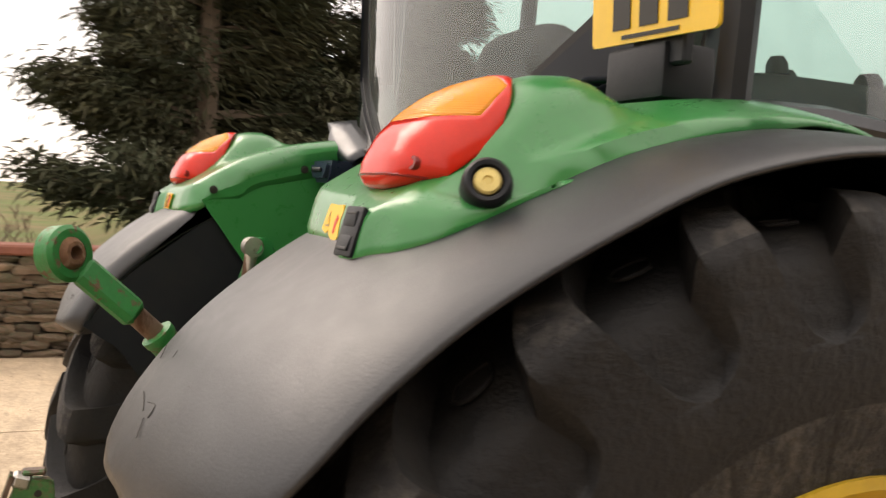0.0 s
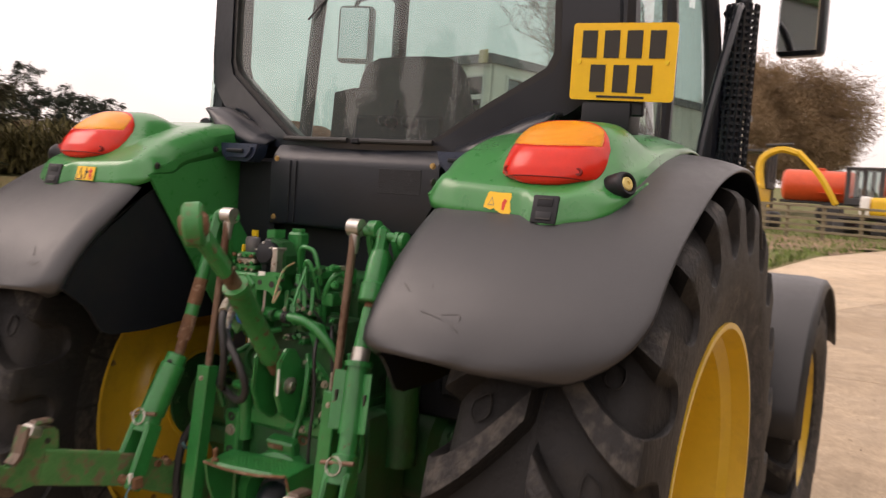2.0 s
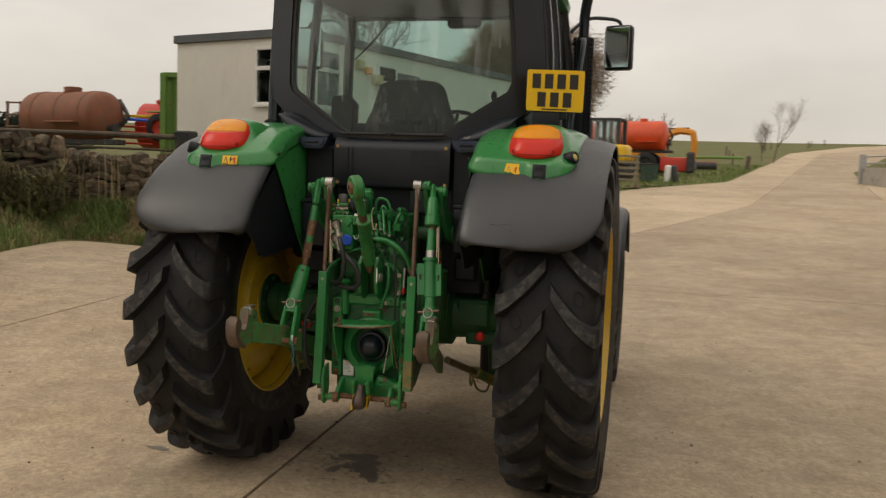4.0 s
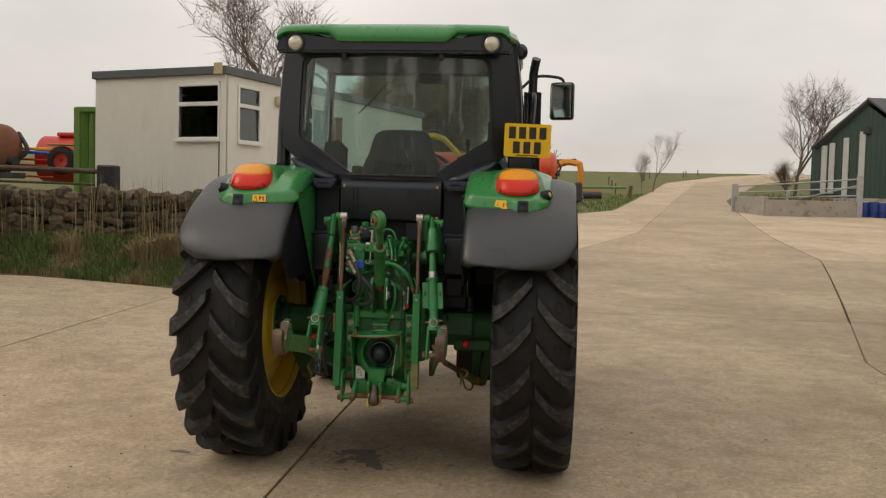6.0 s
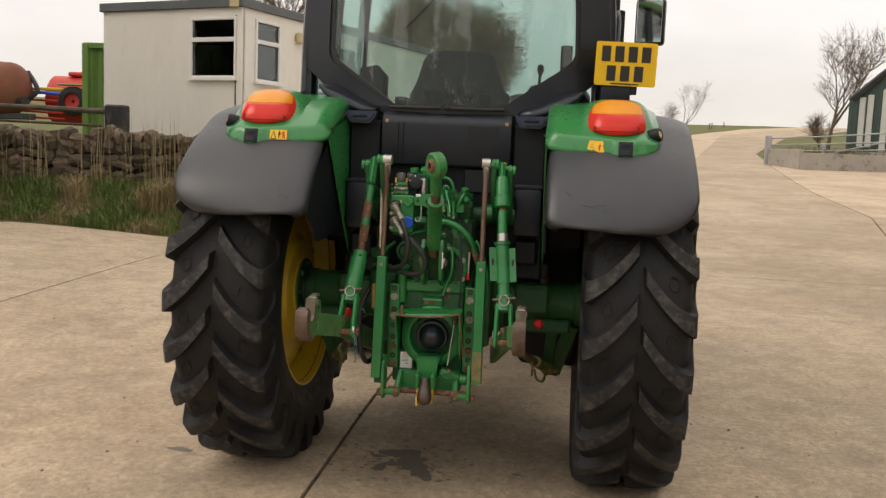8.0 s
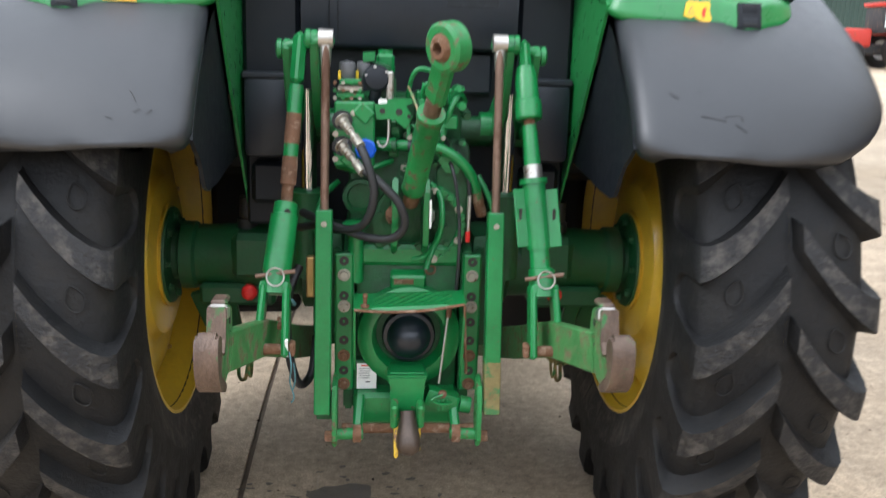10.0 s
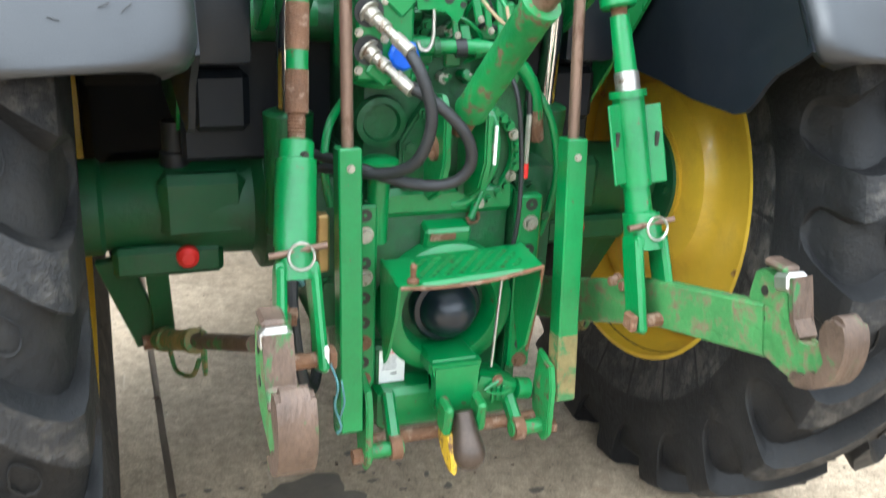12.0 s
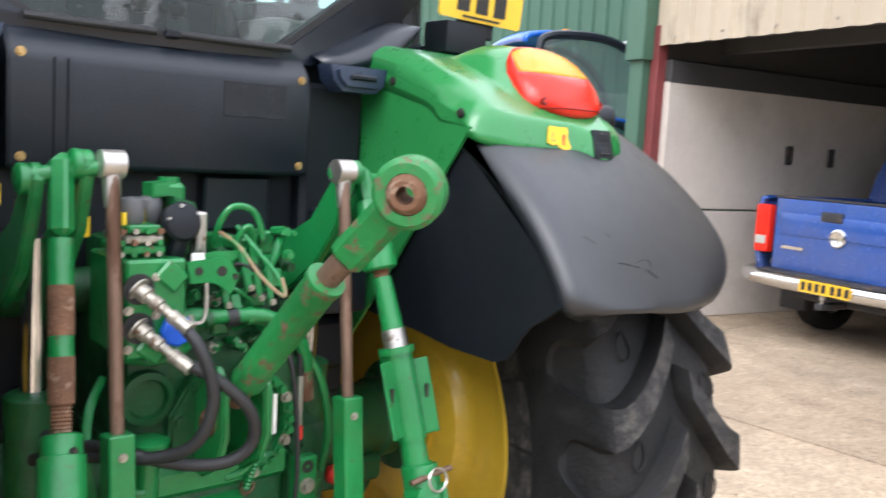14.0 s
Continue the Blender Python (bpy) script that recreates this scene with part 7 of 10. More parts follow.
def tail_light(side, parent):
    """A bulging tail light: a red lens with an amber upper band."""
    ws = [-math.cos(math.pi * k / 40) for k in range(41)]
    bms = {"red": B(), "amber": B()}

    def bands(w):
        """Places along the lens where amber begins and ends."""
        low = min((abs(lens_point(side, 0.005 * k, w).z - 1.797 - 0.006 * w * w), 0.005 * k) for k in range(60, 170))[1]
        return low, 0.905 - 0.05 * w * w

    cols = []
    for w in ws:
        lo, hi = bands(max(-0.9, min(0.9, w)))
        cuts = [lo * (k / 16) ** 1.25 for k in range(17)] + [lo + (hi - lo) * k / 12 for k in range(1, 13)] + [hi + (1 - hi) * k / 6 for k in range(1, 7)]
        cols.append([lens_point(side, c, w) for c in cuts])
    for i in range(len(ws) - 1):
        for j in range(len(cols[0]) - 1):
            amber = 16 <= j < 28 and abs(ws[i] + ws[i + 1]) / 2 < 0.9
            bm = bms["amber" if amber else "red"]
            pts = [cols[i][j], cols[i + 1][j], cols[i + 1][j + 1], cols[i][j + 1]]
            bm.faces.new([bm.verts.new(q) for q in (pts if side > 0 else pts[::-1])])
    for bm in bms.values():
        bmesh.ops.remove_doubles(bm, verts=bm.verts, dist=0.0003)
    red = part("tail_light", bms["red"], M_LENS_RED, parent, "glossy red tail light lens")
    amber = part("amber_lens", bms["amber"], M_LENS_AMBER, red, "amber upper band of the lens")
    for ob in (red, amber):
        md = ob.modifiers.new("thick", "SOLIDIFY")
        md.thickness, md.offset = 0.003, -1
    # reflector chamber behind the lens
    bm = B()
    grid_sheet(bm, [[lens_point(side, t, w) + Vector((side * -0.05 * w, 0.02, -0.02 if t > 0.4 else 0.004)) for w in (-0.98, -0.8, -0.4, -0.38, 0, 0.38, 0.4, 0.8, 0.98)] for t in (0.1, 0.3, 0.5, 0.52, 0.7, 0.9)])
    part("reflector", bm, M_CHROME, red, "silvered lamp reflector")
    for x in (0.70, 0.889):
        w = (x - 0.798) / 0.124
        q, q2 = lens_point(side, 0.19, w), lens_point(side, 0.22, w)
        part("screw_well", lathe([(-0.012, 0.009), (0.0015, 0.009), (0.0015, 0.0055), (-0.004, 0.0)], q, q + Vector((0, -1, 0.2)), 16), M_LENS_DARK, red)
    # thin moulded seam near the foot of the lens
    part("lens_seam", tube([lens_point(side, 0.105, w) + Vector((0, -0.0005, 0)) for w in [-0.93 + 0.093 * k for k in range(21)]], 0.0016, 6), M_LENS_DARK, red)
    return red


def warning_sticker(side, parent):
    """A small yellow sticker with a triangle and two figures as plain marks."""
    base, up, out = cover_spot(side, 0.712, 1.655)
    right = Vector((1, 0, 0))

    def put(name, outline, lift, thick, mat, par):
        bm = add_plate(B(), outline, lambda u, v, w: base + right * u + up * v + out * (lift + w), thick)
        return part(name, bm, mat, par, smooth=False)

    if side > 0:  # peeled and ragged at its edge
        ragged = [(-0.031, -0.015), (-0.04, -0.012), (-0.037, 0.004), (-0.033, 0.022), (-0.028, 0.026), (0.0, 0.024), (0.026, 0.025), (0.029, 0.015), (0.026, 0.004), (0.03, -0.012), (0.033, -0.02), (0.028, -0.027), (0.01, -0.026), (-0.006, -0.019), (-0.012, -0.013), (-0.02, -0.018)]
        st = put("warning_sticker", ragged, 0.0012, 0.0016, M_STICKER, parent)
        st["label"] = "peeling yellow warning sticker with a ragged edge"
        put("triangle_mark", [(-0.03, -0.008), (-0.012, -0.008), (-0.02, 0.014)], 0.0022, 0.0006, M_BRASS, st)
        put("triangle_field", [(-0.026, -0.005), (-0.015, -0.005), (-0.02, 0.008)], 0.0026, 0.0006, M_STICKER, st)
        put("pictogram", [(0.008, -0.016), (0.014, -0.018), (0.016, -0.002), (0.02, 0.006), (0.012, 0.01), (0.007, 0.0)], 0.0022, 0.0006, M_REDINK, st)
        return st
    st = put("warning_sticker", [(-0.04, -0.022), (0.04, -0.022), (0.04, 0.022), (-0.04, 0.022)], 0.002, 0.002, M_STICKER, parent)
    st["label"] = "yellow warning sticker with black and red pictograms"
    put("triangle_mark", [(-0.036, -0.02), (-0.008, -0.02), (-0.022, 0.018)], 0.0038, 0.001, M_INK, st)
    put("triangle_field", [(-0.031, -0.017), (-0.013, -0.017), (-0.022, 0.009)], 0.0044, 0.001, M_STICKER, st)
    put("pictogram", [(0.002, -0.02), (0.008, 0.0), (0.016, 0.004), (0.008, 0.008), (0.005, 0.02), (0.0, 0.008)], 0.0038, 0.001, M_INK, st)
    put("pictogram", [(0.02, -0.02), (0.024, -0.004), (0.028, -0.02), (0.033, -0.018), (0.029, 0.004), (0.035, 0.014), (0.026, 0.01), (0.024, 0.02), (0.019, 0.01), (0.013, 0.012), (0.02, 0.002)], 0.0038, 0.001, M_REDINK, st)
    return st


def lift_switch(side, parent):
    """The black twin rocker switch set into the green cover."""
    c, up, out = cover_spot(side, 0.835, 1.648)
    turn = Matrix((Vector((1, 0, 0)), -out, up)).transposed().to_4x4()
    sw = part("lift_switch", add_box(B(), c - out * 0.0035, (0.062, 0.008, 0.066), turn, 0.0035, 2), M_PLASTIC_IN, parent, "black twin rocker switch")
    for dz in (0.016, -0.016):
        part("rocker", add_box(B(), c + turn @ Vector((0, 0.0, dz)), (0.038, 0.005, 0.02), turn @ Matrix.Rotation(radians(6 if dz > 0 else -6), 4, "X"), 0.0015, 2), M_PLASTIC_IN, sw)
        part("rocker_edge", add_box(B(), c + turn @ Vector((0, -0.0022, dz + math.copysign(0.007, dz))), (0.036, 0.003, 0.004), turn, 0.001), M_INK, sw)
    return sw


for side in (1, -1):
    shell = part("fender", fender_shell(side), M_PLASTIC, tractor, "scuffed grey-black plastic rear mudguard")
    md = shell.modifiers.new("thick", "SOLIDIFY")
    md.thickness, md.offset = 0.009, -1
    # inner wall: a black plastic panel below and behind, green sheet in front
    prof = [(p.y, p.z) for i, p in enumerate(FENDER_LINE) if p.y < -0.44 and p.z > 1.385]
    black = [(-0.44, 1.655)] + [(y + 0.03, z - 0.032) for y, z in prof] + [(-0.735, 1.33), (-0.69, 1.298), (-0.655, 1.277), (-0.63, 1.25), (-0.61, 1.218), (-0.59, 1.195), (-0.555, 1.183), (-0.42, 1.185), (-0.29, 1.2), (-0.10, 1.212), (-0.16, 1.30)]
    part("inner_panel", plate_x(black, side * (X_IN + 0.006), 0.010), M_PLASTIC_IN, shell, "black plastic inner mudguard panel", smooth=False)
    green = [(-0.46, 1.665), (-0.17, 1.28), (0.02, 1.05), (0.55, 1.05), (0.55, 1.5), (0.36, 1.66), (0.1, 1.80), (-0.06, 1.80), (-0.18, 1.775), (-0.3, 1.74), (-0.42, 1.69)]
    part("inner_sheet", plate_x(green, side * (X_IN - 0.012), 0.008), M_GREEN, shell, "green inner mudguard sheet", smooth=False)
    cover = part("fender_cover", fender_cover(side), M_GREEN, tractor, "glossy green mudguard top with a lamp pod")
    md = cover.modifiers.new("thick", "SOLIDIFY")
    md.thickness, md.offset = 0.006, -1
    tail_light(side, cover)
    warning_sticker(side, cover)
    lift_switch(side, cover)
    for y, z in ((-0.43, 1.694), (-0.185, 1.765)):
        bolt(cover, (side * 0.488, y, z), (-side, 0, 0), 0.008, 0.008, M_INK, "screw")
    # round side plug with a brass screw
    plug_at, plug_way = Vector((side * 0.965, -0.408, 1.712)), Vector((side * 0.86, -0.42, 0.28)).normalized()
    plug = part("side_plug", lathe([(-0.03, 0.033), (0.014, 0.031), (0.024, 0.029), (0.028, 0.025), (0.027, 0.02), (0.016, 0.0185)], plug_at, plug_at + plug_way, 24), M_PLASTIC_IN, cover, "black rubber side plug")
    part("screw", lathe([(0.0, 0.017), (0.020, 0.017), (0.023, 0.014), (0.023, 0.006), (0.020, 0.005), (0.020, 0.0)], plug_at + plug_way * 0.004, plug_at + plug_way, 16), M_PASSIVATE, plug, "pale yellow screw")

# black scrapes on the mudguards' rear faces
SCRAPES = {1: [[(0.658, 1.467), (0.664, 1.459)], [(0.725, 1.479), (0.727, 1.464)], [(0.813, 1.487), (0.82, 1.469)], [(0.789, 1.444), (0.806, 1.45), (0.824, 1.452)],
               [(0.709, 1.41), (0.749, 1.414), (0.755, 1.4)], [(0.737, 1.396), (0.762, 1.378)], [(0.588, 1.463), (0.61, 1.449)], [(0.778, 1.48), (0.789, 1.458), (0.744, 1.44)], [(0.657, 1.412), (0.695, 1.405), (0.715, 1.40)], [(0.737, 1.447), (0.754, 1.445)]],
           -1: [[(0.642, 1.435), (0.634, 1.429), (0.626, 1.414)], [(0.628, 1.392), (0.614, 1.398)], [(0.601, 1.387), (0.588, 1.397)], [(0.687, 1.381), (0.672, 1.377)], [(0.84, 1.47), (0.835, 1.455)]]}
for side, strokes in SCRAPES.items():
    guard = [o for o in tractor.children if o.name.startswith("fender") and "cover" not in o.name][0 if side > 0 else 1]
    for st in strokes:
        pts = []
        for x, z in st:
            y = min((abs(p.z - z) + (0 if p.y < -0.3 else 9), p.y, i) for i, p in enumerate(FENDER_LINE))
            i = y[2]
            p, q = FENDER_LINE[i - 1], FENDER_LINE[min(i + 1, len(FENDER_LINE) - 1)]
            f = (z - p.z) / (q.z - p.z)
            pts.append(Vector((side * x, p.y + (q.y - p.y) * f - 0.0068, z)))
        part("scrape", tube(pts, 0.0008, 5, 4), M_INK, guard)

# ---- tanks under the cab ----
for side in (1, -1):
    tank = part("side_tank", box((side * 0.53, 1.02, 1.03), (0.36, 0.96, 0.56), 0.06, seg=3), M_PLASTIC_IN, tractor, "black moulded tank under the cab")
    part("tank_strap", box((side * 0.53, 0.8, 1.03), (0.372, 0.05, 0.572), 0.012), M_INK, tank)
    part("cab_mount", box((side * 0.6, 0.36, 1.22), (0.22, 0.2, 0.24), 0.03), M_PLASTIC_IN, tractor)

# ---- axle and transmission ----
for side in (1, -1):
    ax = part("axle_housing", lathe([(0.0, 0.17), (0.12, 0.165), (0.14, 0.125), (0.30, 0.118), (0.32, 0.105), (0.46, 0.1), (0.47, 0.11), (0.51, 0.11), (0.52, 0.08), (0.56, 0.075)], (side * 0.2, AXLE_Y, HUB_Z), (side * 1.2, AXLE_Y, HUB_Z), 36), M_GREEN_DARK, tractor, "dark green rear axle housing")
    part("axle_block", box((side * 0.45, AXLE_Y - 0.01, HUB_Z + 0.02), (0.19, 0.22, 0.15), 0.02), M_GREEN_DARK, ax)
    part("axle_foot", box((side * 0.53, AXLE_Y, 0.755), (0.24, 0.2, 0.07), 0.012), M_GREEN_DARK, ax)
    part("breather", lathe([(0, 0.035), (0.03, 0.035), (0.035, 0.028), (0.1, 0.028)], (side * 0.5, 0.06, HUB_Z + 0.1), (side * 0.5, 0.06, HUB_Z + 1), 16), M_RUBBER, ax)
    part("red_knob", lathe([(0, 0.012), (0.03, 0.018), (0.05, 0.026), (0.066, 0.024), (0.076, 0.014), (0.078, 0.0)], (side * 0.49, 0.04, 0.768), (side * 0.49, -1, 0.765), 20), M_REDKNOB, tractor, "red rubber knob")
    bk = part("link_bracket", strut(B(), (side * 0.655, 0.06, 0.75), (side * 0.575, 0.15, 0.485), 0.075, 0.022, 0.004), M_GREEN_DARK, tractor, "splayed green stabiliser bracket", angle=25)
    part("bracket_web", strut(B(), (side * 0.56, 0.0, 0.75), (side * 0.545, 0.13, 0.50), 0.05, 0.02, 0.004), M_GREEN_DARK, bk, angle=25)
    part("bracket_pin", cyl((side * 0.60, 0.14, 0.492), (side * 0.525, 0.15, 0.50), 0.024), M_RUST, bk)
    st = part("stabiliser", cyl((side * 0.565, 0.14, 0.495), (side * 0.395, -0.36, 0.705), 0.018), M_CLAW, tractor, "weathered tan stabiliser strut")
    part("stabiliser_sleeve", lathe([(0, 0.022), (0.004, 0.031), (0.05, 0.031), (0.055, 0.026), (0.2, 0.025), (0.205, 0.03), (0.23, 0.03), (0.235, 0.02)], (side * 0.555, 0.11, 0.508), (side * 0.395, -0.36, 0.705), 20), M_POSTFOOT, st)
    ring = [Vector((side * 0.475, -0.13, 0.61)) + Vector((0.0, 0.036 * math.cos(a), 0.05 * math.sin(a) - 0.03)) for a in [2 * math.pi * k / 20 for k in range(21)]]
    part("stabiliser_ring", tube(ring, 0.005, 6, raw=True), M_POSTFOOT, st)
    part("stabiliser_handle", tube([(side * 0.54, 0.05, 0.51), (side * 0.53, 0.0, 0.475), (side * 0.50, -0.08, 0.50), (side * 0.485, -0.12, 0.56)], 0.006, 6), M_POSTFOOT, st)

part("transmission", box((0, 0.62, 0.92), (0.36, 1.3, 0.6), 0.05, seg=2), M_GREEN_DARK, tractor, "dark green transmission casing")
part("engine_block", box((0, 2.2, 0.95), (0.5, 1.9, 0.55), 0.05), M_GREEN_DARK, tractor)
part("front_axle", cyl((-0.7, 2.6, 0.62), (0.7, 2.6, 0.62), 0.09), M_GREEN_DARK, tractor)
hood_rows = []
for y, top, w in ((1.45, 1.74, 0.40), (2.0, 1.71, 0.40), (2.7, 1.62, 0.39), (3.2, 1.48, 0.37), (3.42, 1.3, 0.33), (3.47, 1.0, 0.3)):
    hood_rows.append([(w * sx, y, z) for sx, z in ((-1, 0.8), (-1.02, top - 0.14), (-0.93, top - 0.04), (-0.7, top), (0, top + 0.025), (0.7, top), (0.93, top - 0.04), (1.02, top - 0.14), (1, 0.8))])
bm = B()
vs = grid_sheet(bm, hood_rows)
bm.faces.new(vs[-1])
bm.faces.new(vs[0])
part("bonnet", bm, M_GREEN, tractor, "green sloping bonnet")
part("fuel_tank", box((-0.52, 0.85, 0.70), (0.3, 0.7, 0.34), 0.06, seg=3), M_PLASTIC_IN, tractor)
part("step_box", box((0.55, 0.85, 0.66), (0.36, 0.5, 0.5), 0.05, seg=3), M_PLASTIC_IN, tractor)


# ---- the cab ----
def cab_y(z, x=0.0):
    return -0.06 - 0.035 * (z - 1.8) / 0.85 + 0.17 * (abs(x) / 0.77) ** 2.4


cab = new("cab")
cab.parent = tractor
tagged(cab, "black-framed tractor cab with green-tinted glass and green roof")
half_out = [(0.0, 1.79), (0.35, 1.79), (0.50, 1.825), (0.66, 1.93), (0.765, 2.02), (0.775, 2.12), (0.755, 2.35), (0.73, 2.62), (0.70, 2.67), (0.0, 2.67)]
half_in = [(0.0, 1.812), (0.25, 1.812), (0.285, 1.825), (0.43, 1.925), (0.605, 2.04), (0.625, 2.085), (0.618, 2.3), (0.60, 2.53), (0.57, 2.565), (0.0, 2.572)]
outer = half_out + [(-x, z) for x, z in half_out[-2:0:-1]]
inner = half_in + [(-x, z) for x, z in half_in[-2:0:-1]]
bm = frame_loop(B(), outer, inner, lambda z, x: cab_y(z, x) - 0.02, lambda z, x: cab_y(z, x) + 0.085)
part("rear_frame", bm, M_CABBLACK, cab, "black rear cab frame", angle=30)
gasket_in = [(x * 0.965 if x else 0, z + (0.012 if z < 2.2 else -0.014)) for x, z in inner]
part("window_seal", frame_loop(B(), [(x * 0.999, z) for x, z in inner], gasket_in, lambda z, x: cab_y(z, x) - 0.012, lambda z, x: cab_y(z, x) + 0.02), M_RUBBER, cab)
edge_in = sorted((z, x) for x, z in gasket_in if x > 0.2)
rows = []
for k in range(25):
    z = edge_in[0][0] + (edge_in[-1][0] - edge_in[0][0]) * k / 24
    half = lerp_table(edge_in, z)[0]
    rows.append([(half * f / 16, cab_y(z, half * f / 16) + 0.002, z) for f in range(-16, 17)])
bm = B()
grid_sheet(bm, rows)
pane = part("rear_window", bm, M_CABGLASS, cab, "green-tinted rear window", angle=80)
pane.visible_shadow = False
for x in (-0.31, 0.3):
    part("window_hinge", box((x, cab_y(2.56) - 0.02, 2.555), (0.035, 0.03, 0.05), 0.006), M_RUBBER, cab)
part("window_latch", box((0.0, cab_y(1.85) - 0.024, 1.816), (0.03, 0.02, 0.02), 0.005), M_PLASTIC_IN, cab)
# raised pressing over each mudguard
for side in (1, -1):
    spine = [(0.355, 1.80, 0.02), (0.42, 1.812, 0.03), (0.50, 1.838, 0.038), (0.57, 1.872, 0.036), (0.62, 1.90, 0.026), (0.65, 1.915, 0.008)]
    rows = [[(side * (x - 0.45 * h * math.cos(a)), -0.075 + 0.02 * (x > 0.6) + 0.06 * math.cos(a * 0.5) - 0.055 * math.sin(a), z + h * math.cos(a)) for a in [math.pi * k / 8 for k in range(9)]] for x, z, h in spine]
    bm = B()
    grid_sheet(bm, rows)
    ob = part("corner_pressing", bm, M_CABBLACK, cab, "smooth black corner moulding", angle=70)
    ob.modifiers.new("thick", "SOLIDIFY").thickness = 0.01
    # side structure: rear pillar, middle pillar, front pillar, sills
    for y0, y1, r in ((0.13, 0.13, 0.045), (0.62, 0.64, 0.028), (1.34, 1.24, 0.036)):
        part("pillar", tube([(side * 0.76, y0, 1.75), (side * 0.755, (y0 + y1) / 2 + 0.02, 2.25), (side * 0.71, y1, 2.68)], r, 10, 6), M_CABBLACK, cab)
    part("side_sill", tube([(side * 0.76, 0.04, 1.86), (side * 0.77, 0.6, 1.84), (side * 0.765, 0.9, 1.45), (side * 0.72, 1.34, 1.38)], 0.03, 8, 5), M_CABBLACK, cab)
    bm = B()
    bm.faces.new([bm.verts.new((side * x, y, z)) for x, y, z in ((0.762, 0.06, 1.88), (0.765, 0.6, 1.86), (0.75, 0.62, 2.3), (0.715, 0.62, 2.66), (0.715, 0.08, 2.66), (0.752, 0.07, 2.3))])
    g = part("side_window", bm, M_CABGLASS, cab, smooth=False)
    g.visible_shadow = False
    bm = B()
    bm.faces.new([bm.verts.new((side * x, y, z)) for x, y, z in ((0.765, 0.65, 1.84), (0.765, 0.92, 1.46), (0.73, 1.32, 1.4), (0.74, 1.3, 2.1), (0.71, 1.25, 2.66), (0.715, 0.65, 2.66))])
    g = part("door_glass", bm, M_CABGLASS, cab, smooth=False)
    g.visible_shadow = False
    # grab handle pods beside the rear panel
    pod = [(side * x, z) for x, z in ((0.335, 1.79), (0.49, 1.79), (0.482, 1.752), (0.46, 1.732), (0.37, 1.732), (0.345, 1.755))]
    hp = part("handle_pod", plate_y(pod, -0.13, 0.08, 0.012), M_PODBLUE, cab, "glossy blue-black moulded grab handle")
    part("grip_slot", box((side * 0.415, -0.174, 1.765), (0.07, 0.008, 0.012), 0.003), M_PLASTIC_IN, hp)
bm = B()
bm.faces.new([bm.verts.new(p) for p in ((-0.72, 1.33, 1.5), (0.72, 1.33, 1.5), (0.73, 1.32, 2.0), (0.69, 1.24, 2.64), (-0.69, 1.24, 2.64), (-0.73, 1.32, 2.0))])
g = part("windscreen", bm, M_CABGLASS, cab, smooth=False)
g.visible_shadow = False
part("front_rail", tube([(-0.72, 1.25, 2.66), (0.72, 1.25, 2.66)], 0.04, 8, 2), M_CABBLACK, cab)
part("bulkhead", box((0, 1.36, 1.5), (1.4, 0.05, 0.35), 0.02), M_CABBLACK, cab)
part("cab_floor", box((0, 0.72, 1.36), (1.4, 1.25, 0.06), 0.01), M_CABIN_IN, cab)
part("rear_bulkhead", plate_y([(-0.5, 1.25), (0.5, 1.25), (0.5, 1.8), (-0.5, 1.8)], 0.0, 0.05), M_PLASTIC_IN, cab, smooth=False)
part("headlining", box((0, 0.6, 2.655), (1.38, 1.2, 0.04), 0.01), M_CABIN_IN, cab)
part("rear_console", box((0.45, 0.3, 1.7), (0.34, 0.5, 0.42), 0.05, seg=2), M_CABIN_IN, cab)
# green roof with rounded edges and stepped rear corners
rows = []
for f in range(13):
    y = -0.14 + 1.62 * f / 12
    end = min(1.0, min(f, 12 - f) / 2.2)
    top = 2.755 + 0.04 * math.sin(math.pi * f / 12) ** 0.6
    rows.append([(x * (0.94 + 0.06 * end), y, 2.66 + (z * (top - 2.66)) * (0.55 + 0.45 * end)) for x, z in ((-0.755, 0.0), (-0.77, 0.25), (-0.75, 0.6), (-0.69, 0.88), (-0.56, 1.0), (-0.3, 1.06), (0, 1.08), (0.3, 1.06), (0.56, 1.0), (0.69, 0.88), (0.75, 0.6), (0.77, 0.25), (0.755, 0.0))])
bm = B()
vs = grid_sheet(bm, rows)
for a in (vs[0], vs[-1]):
    bm.faces.new(a)
bm.faces.new([r[0] for r in vs] + [r[-1] for r in reversed(vs)])
roof = part("cab_roof", bm, M_GREEN, cab, "rounded green cab roof")
part("roof_edge", plate_y([(-0.40, 2.64), (0.40, 2.64), (0.46, 2.675), (0.58, 2.68), (0.7, 2.67), (0.735, 2.6), (0.72, 2.57), (-0.72, 2.57), (-0.735, 2.6), (-0.7, 2.67), (-0.58, 2.68), (-0.46, 2.675)], -0.115, 0.09, 0.012), M_CABBLACK, cab, "black rear roof edge")
foot = [(-0.725, 2.64), (-0.69, 2.67), (-0.66, 2.684), (-0.55, 2.684), (-0.40, 2.684), (-0.335, 2.632), (-0.15, 2.632), (0.15, 2.632), (0.335, 2.632), (0.40, 2.684), (0.55, 2.684), (0.66, 2.684), (0.69, 2.67), (0.725, 2.64)]
bm = B()
grid_sheet(bm, [[(x * (1 - 0.03 * f), y, z + (2.762 - 0.03 * abs(x) ** 3 - z) * f) for x, z in foot] for f, y in ((0.0, -0.11), (0.0, -0.176), (0.12, -0.184), (0.35, -0.182), (0.6, -0.165), (0.82, -0.128), (0.95, -0.08), (1.0, 0.02), (1.0, 0.2))])
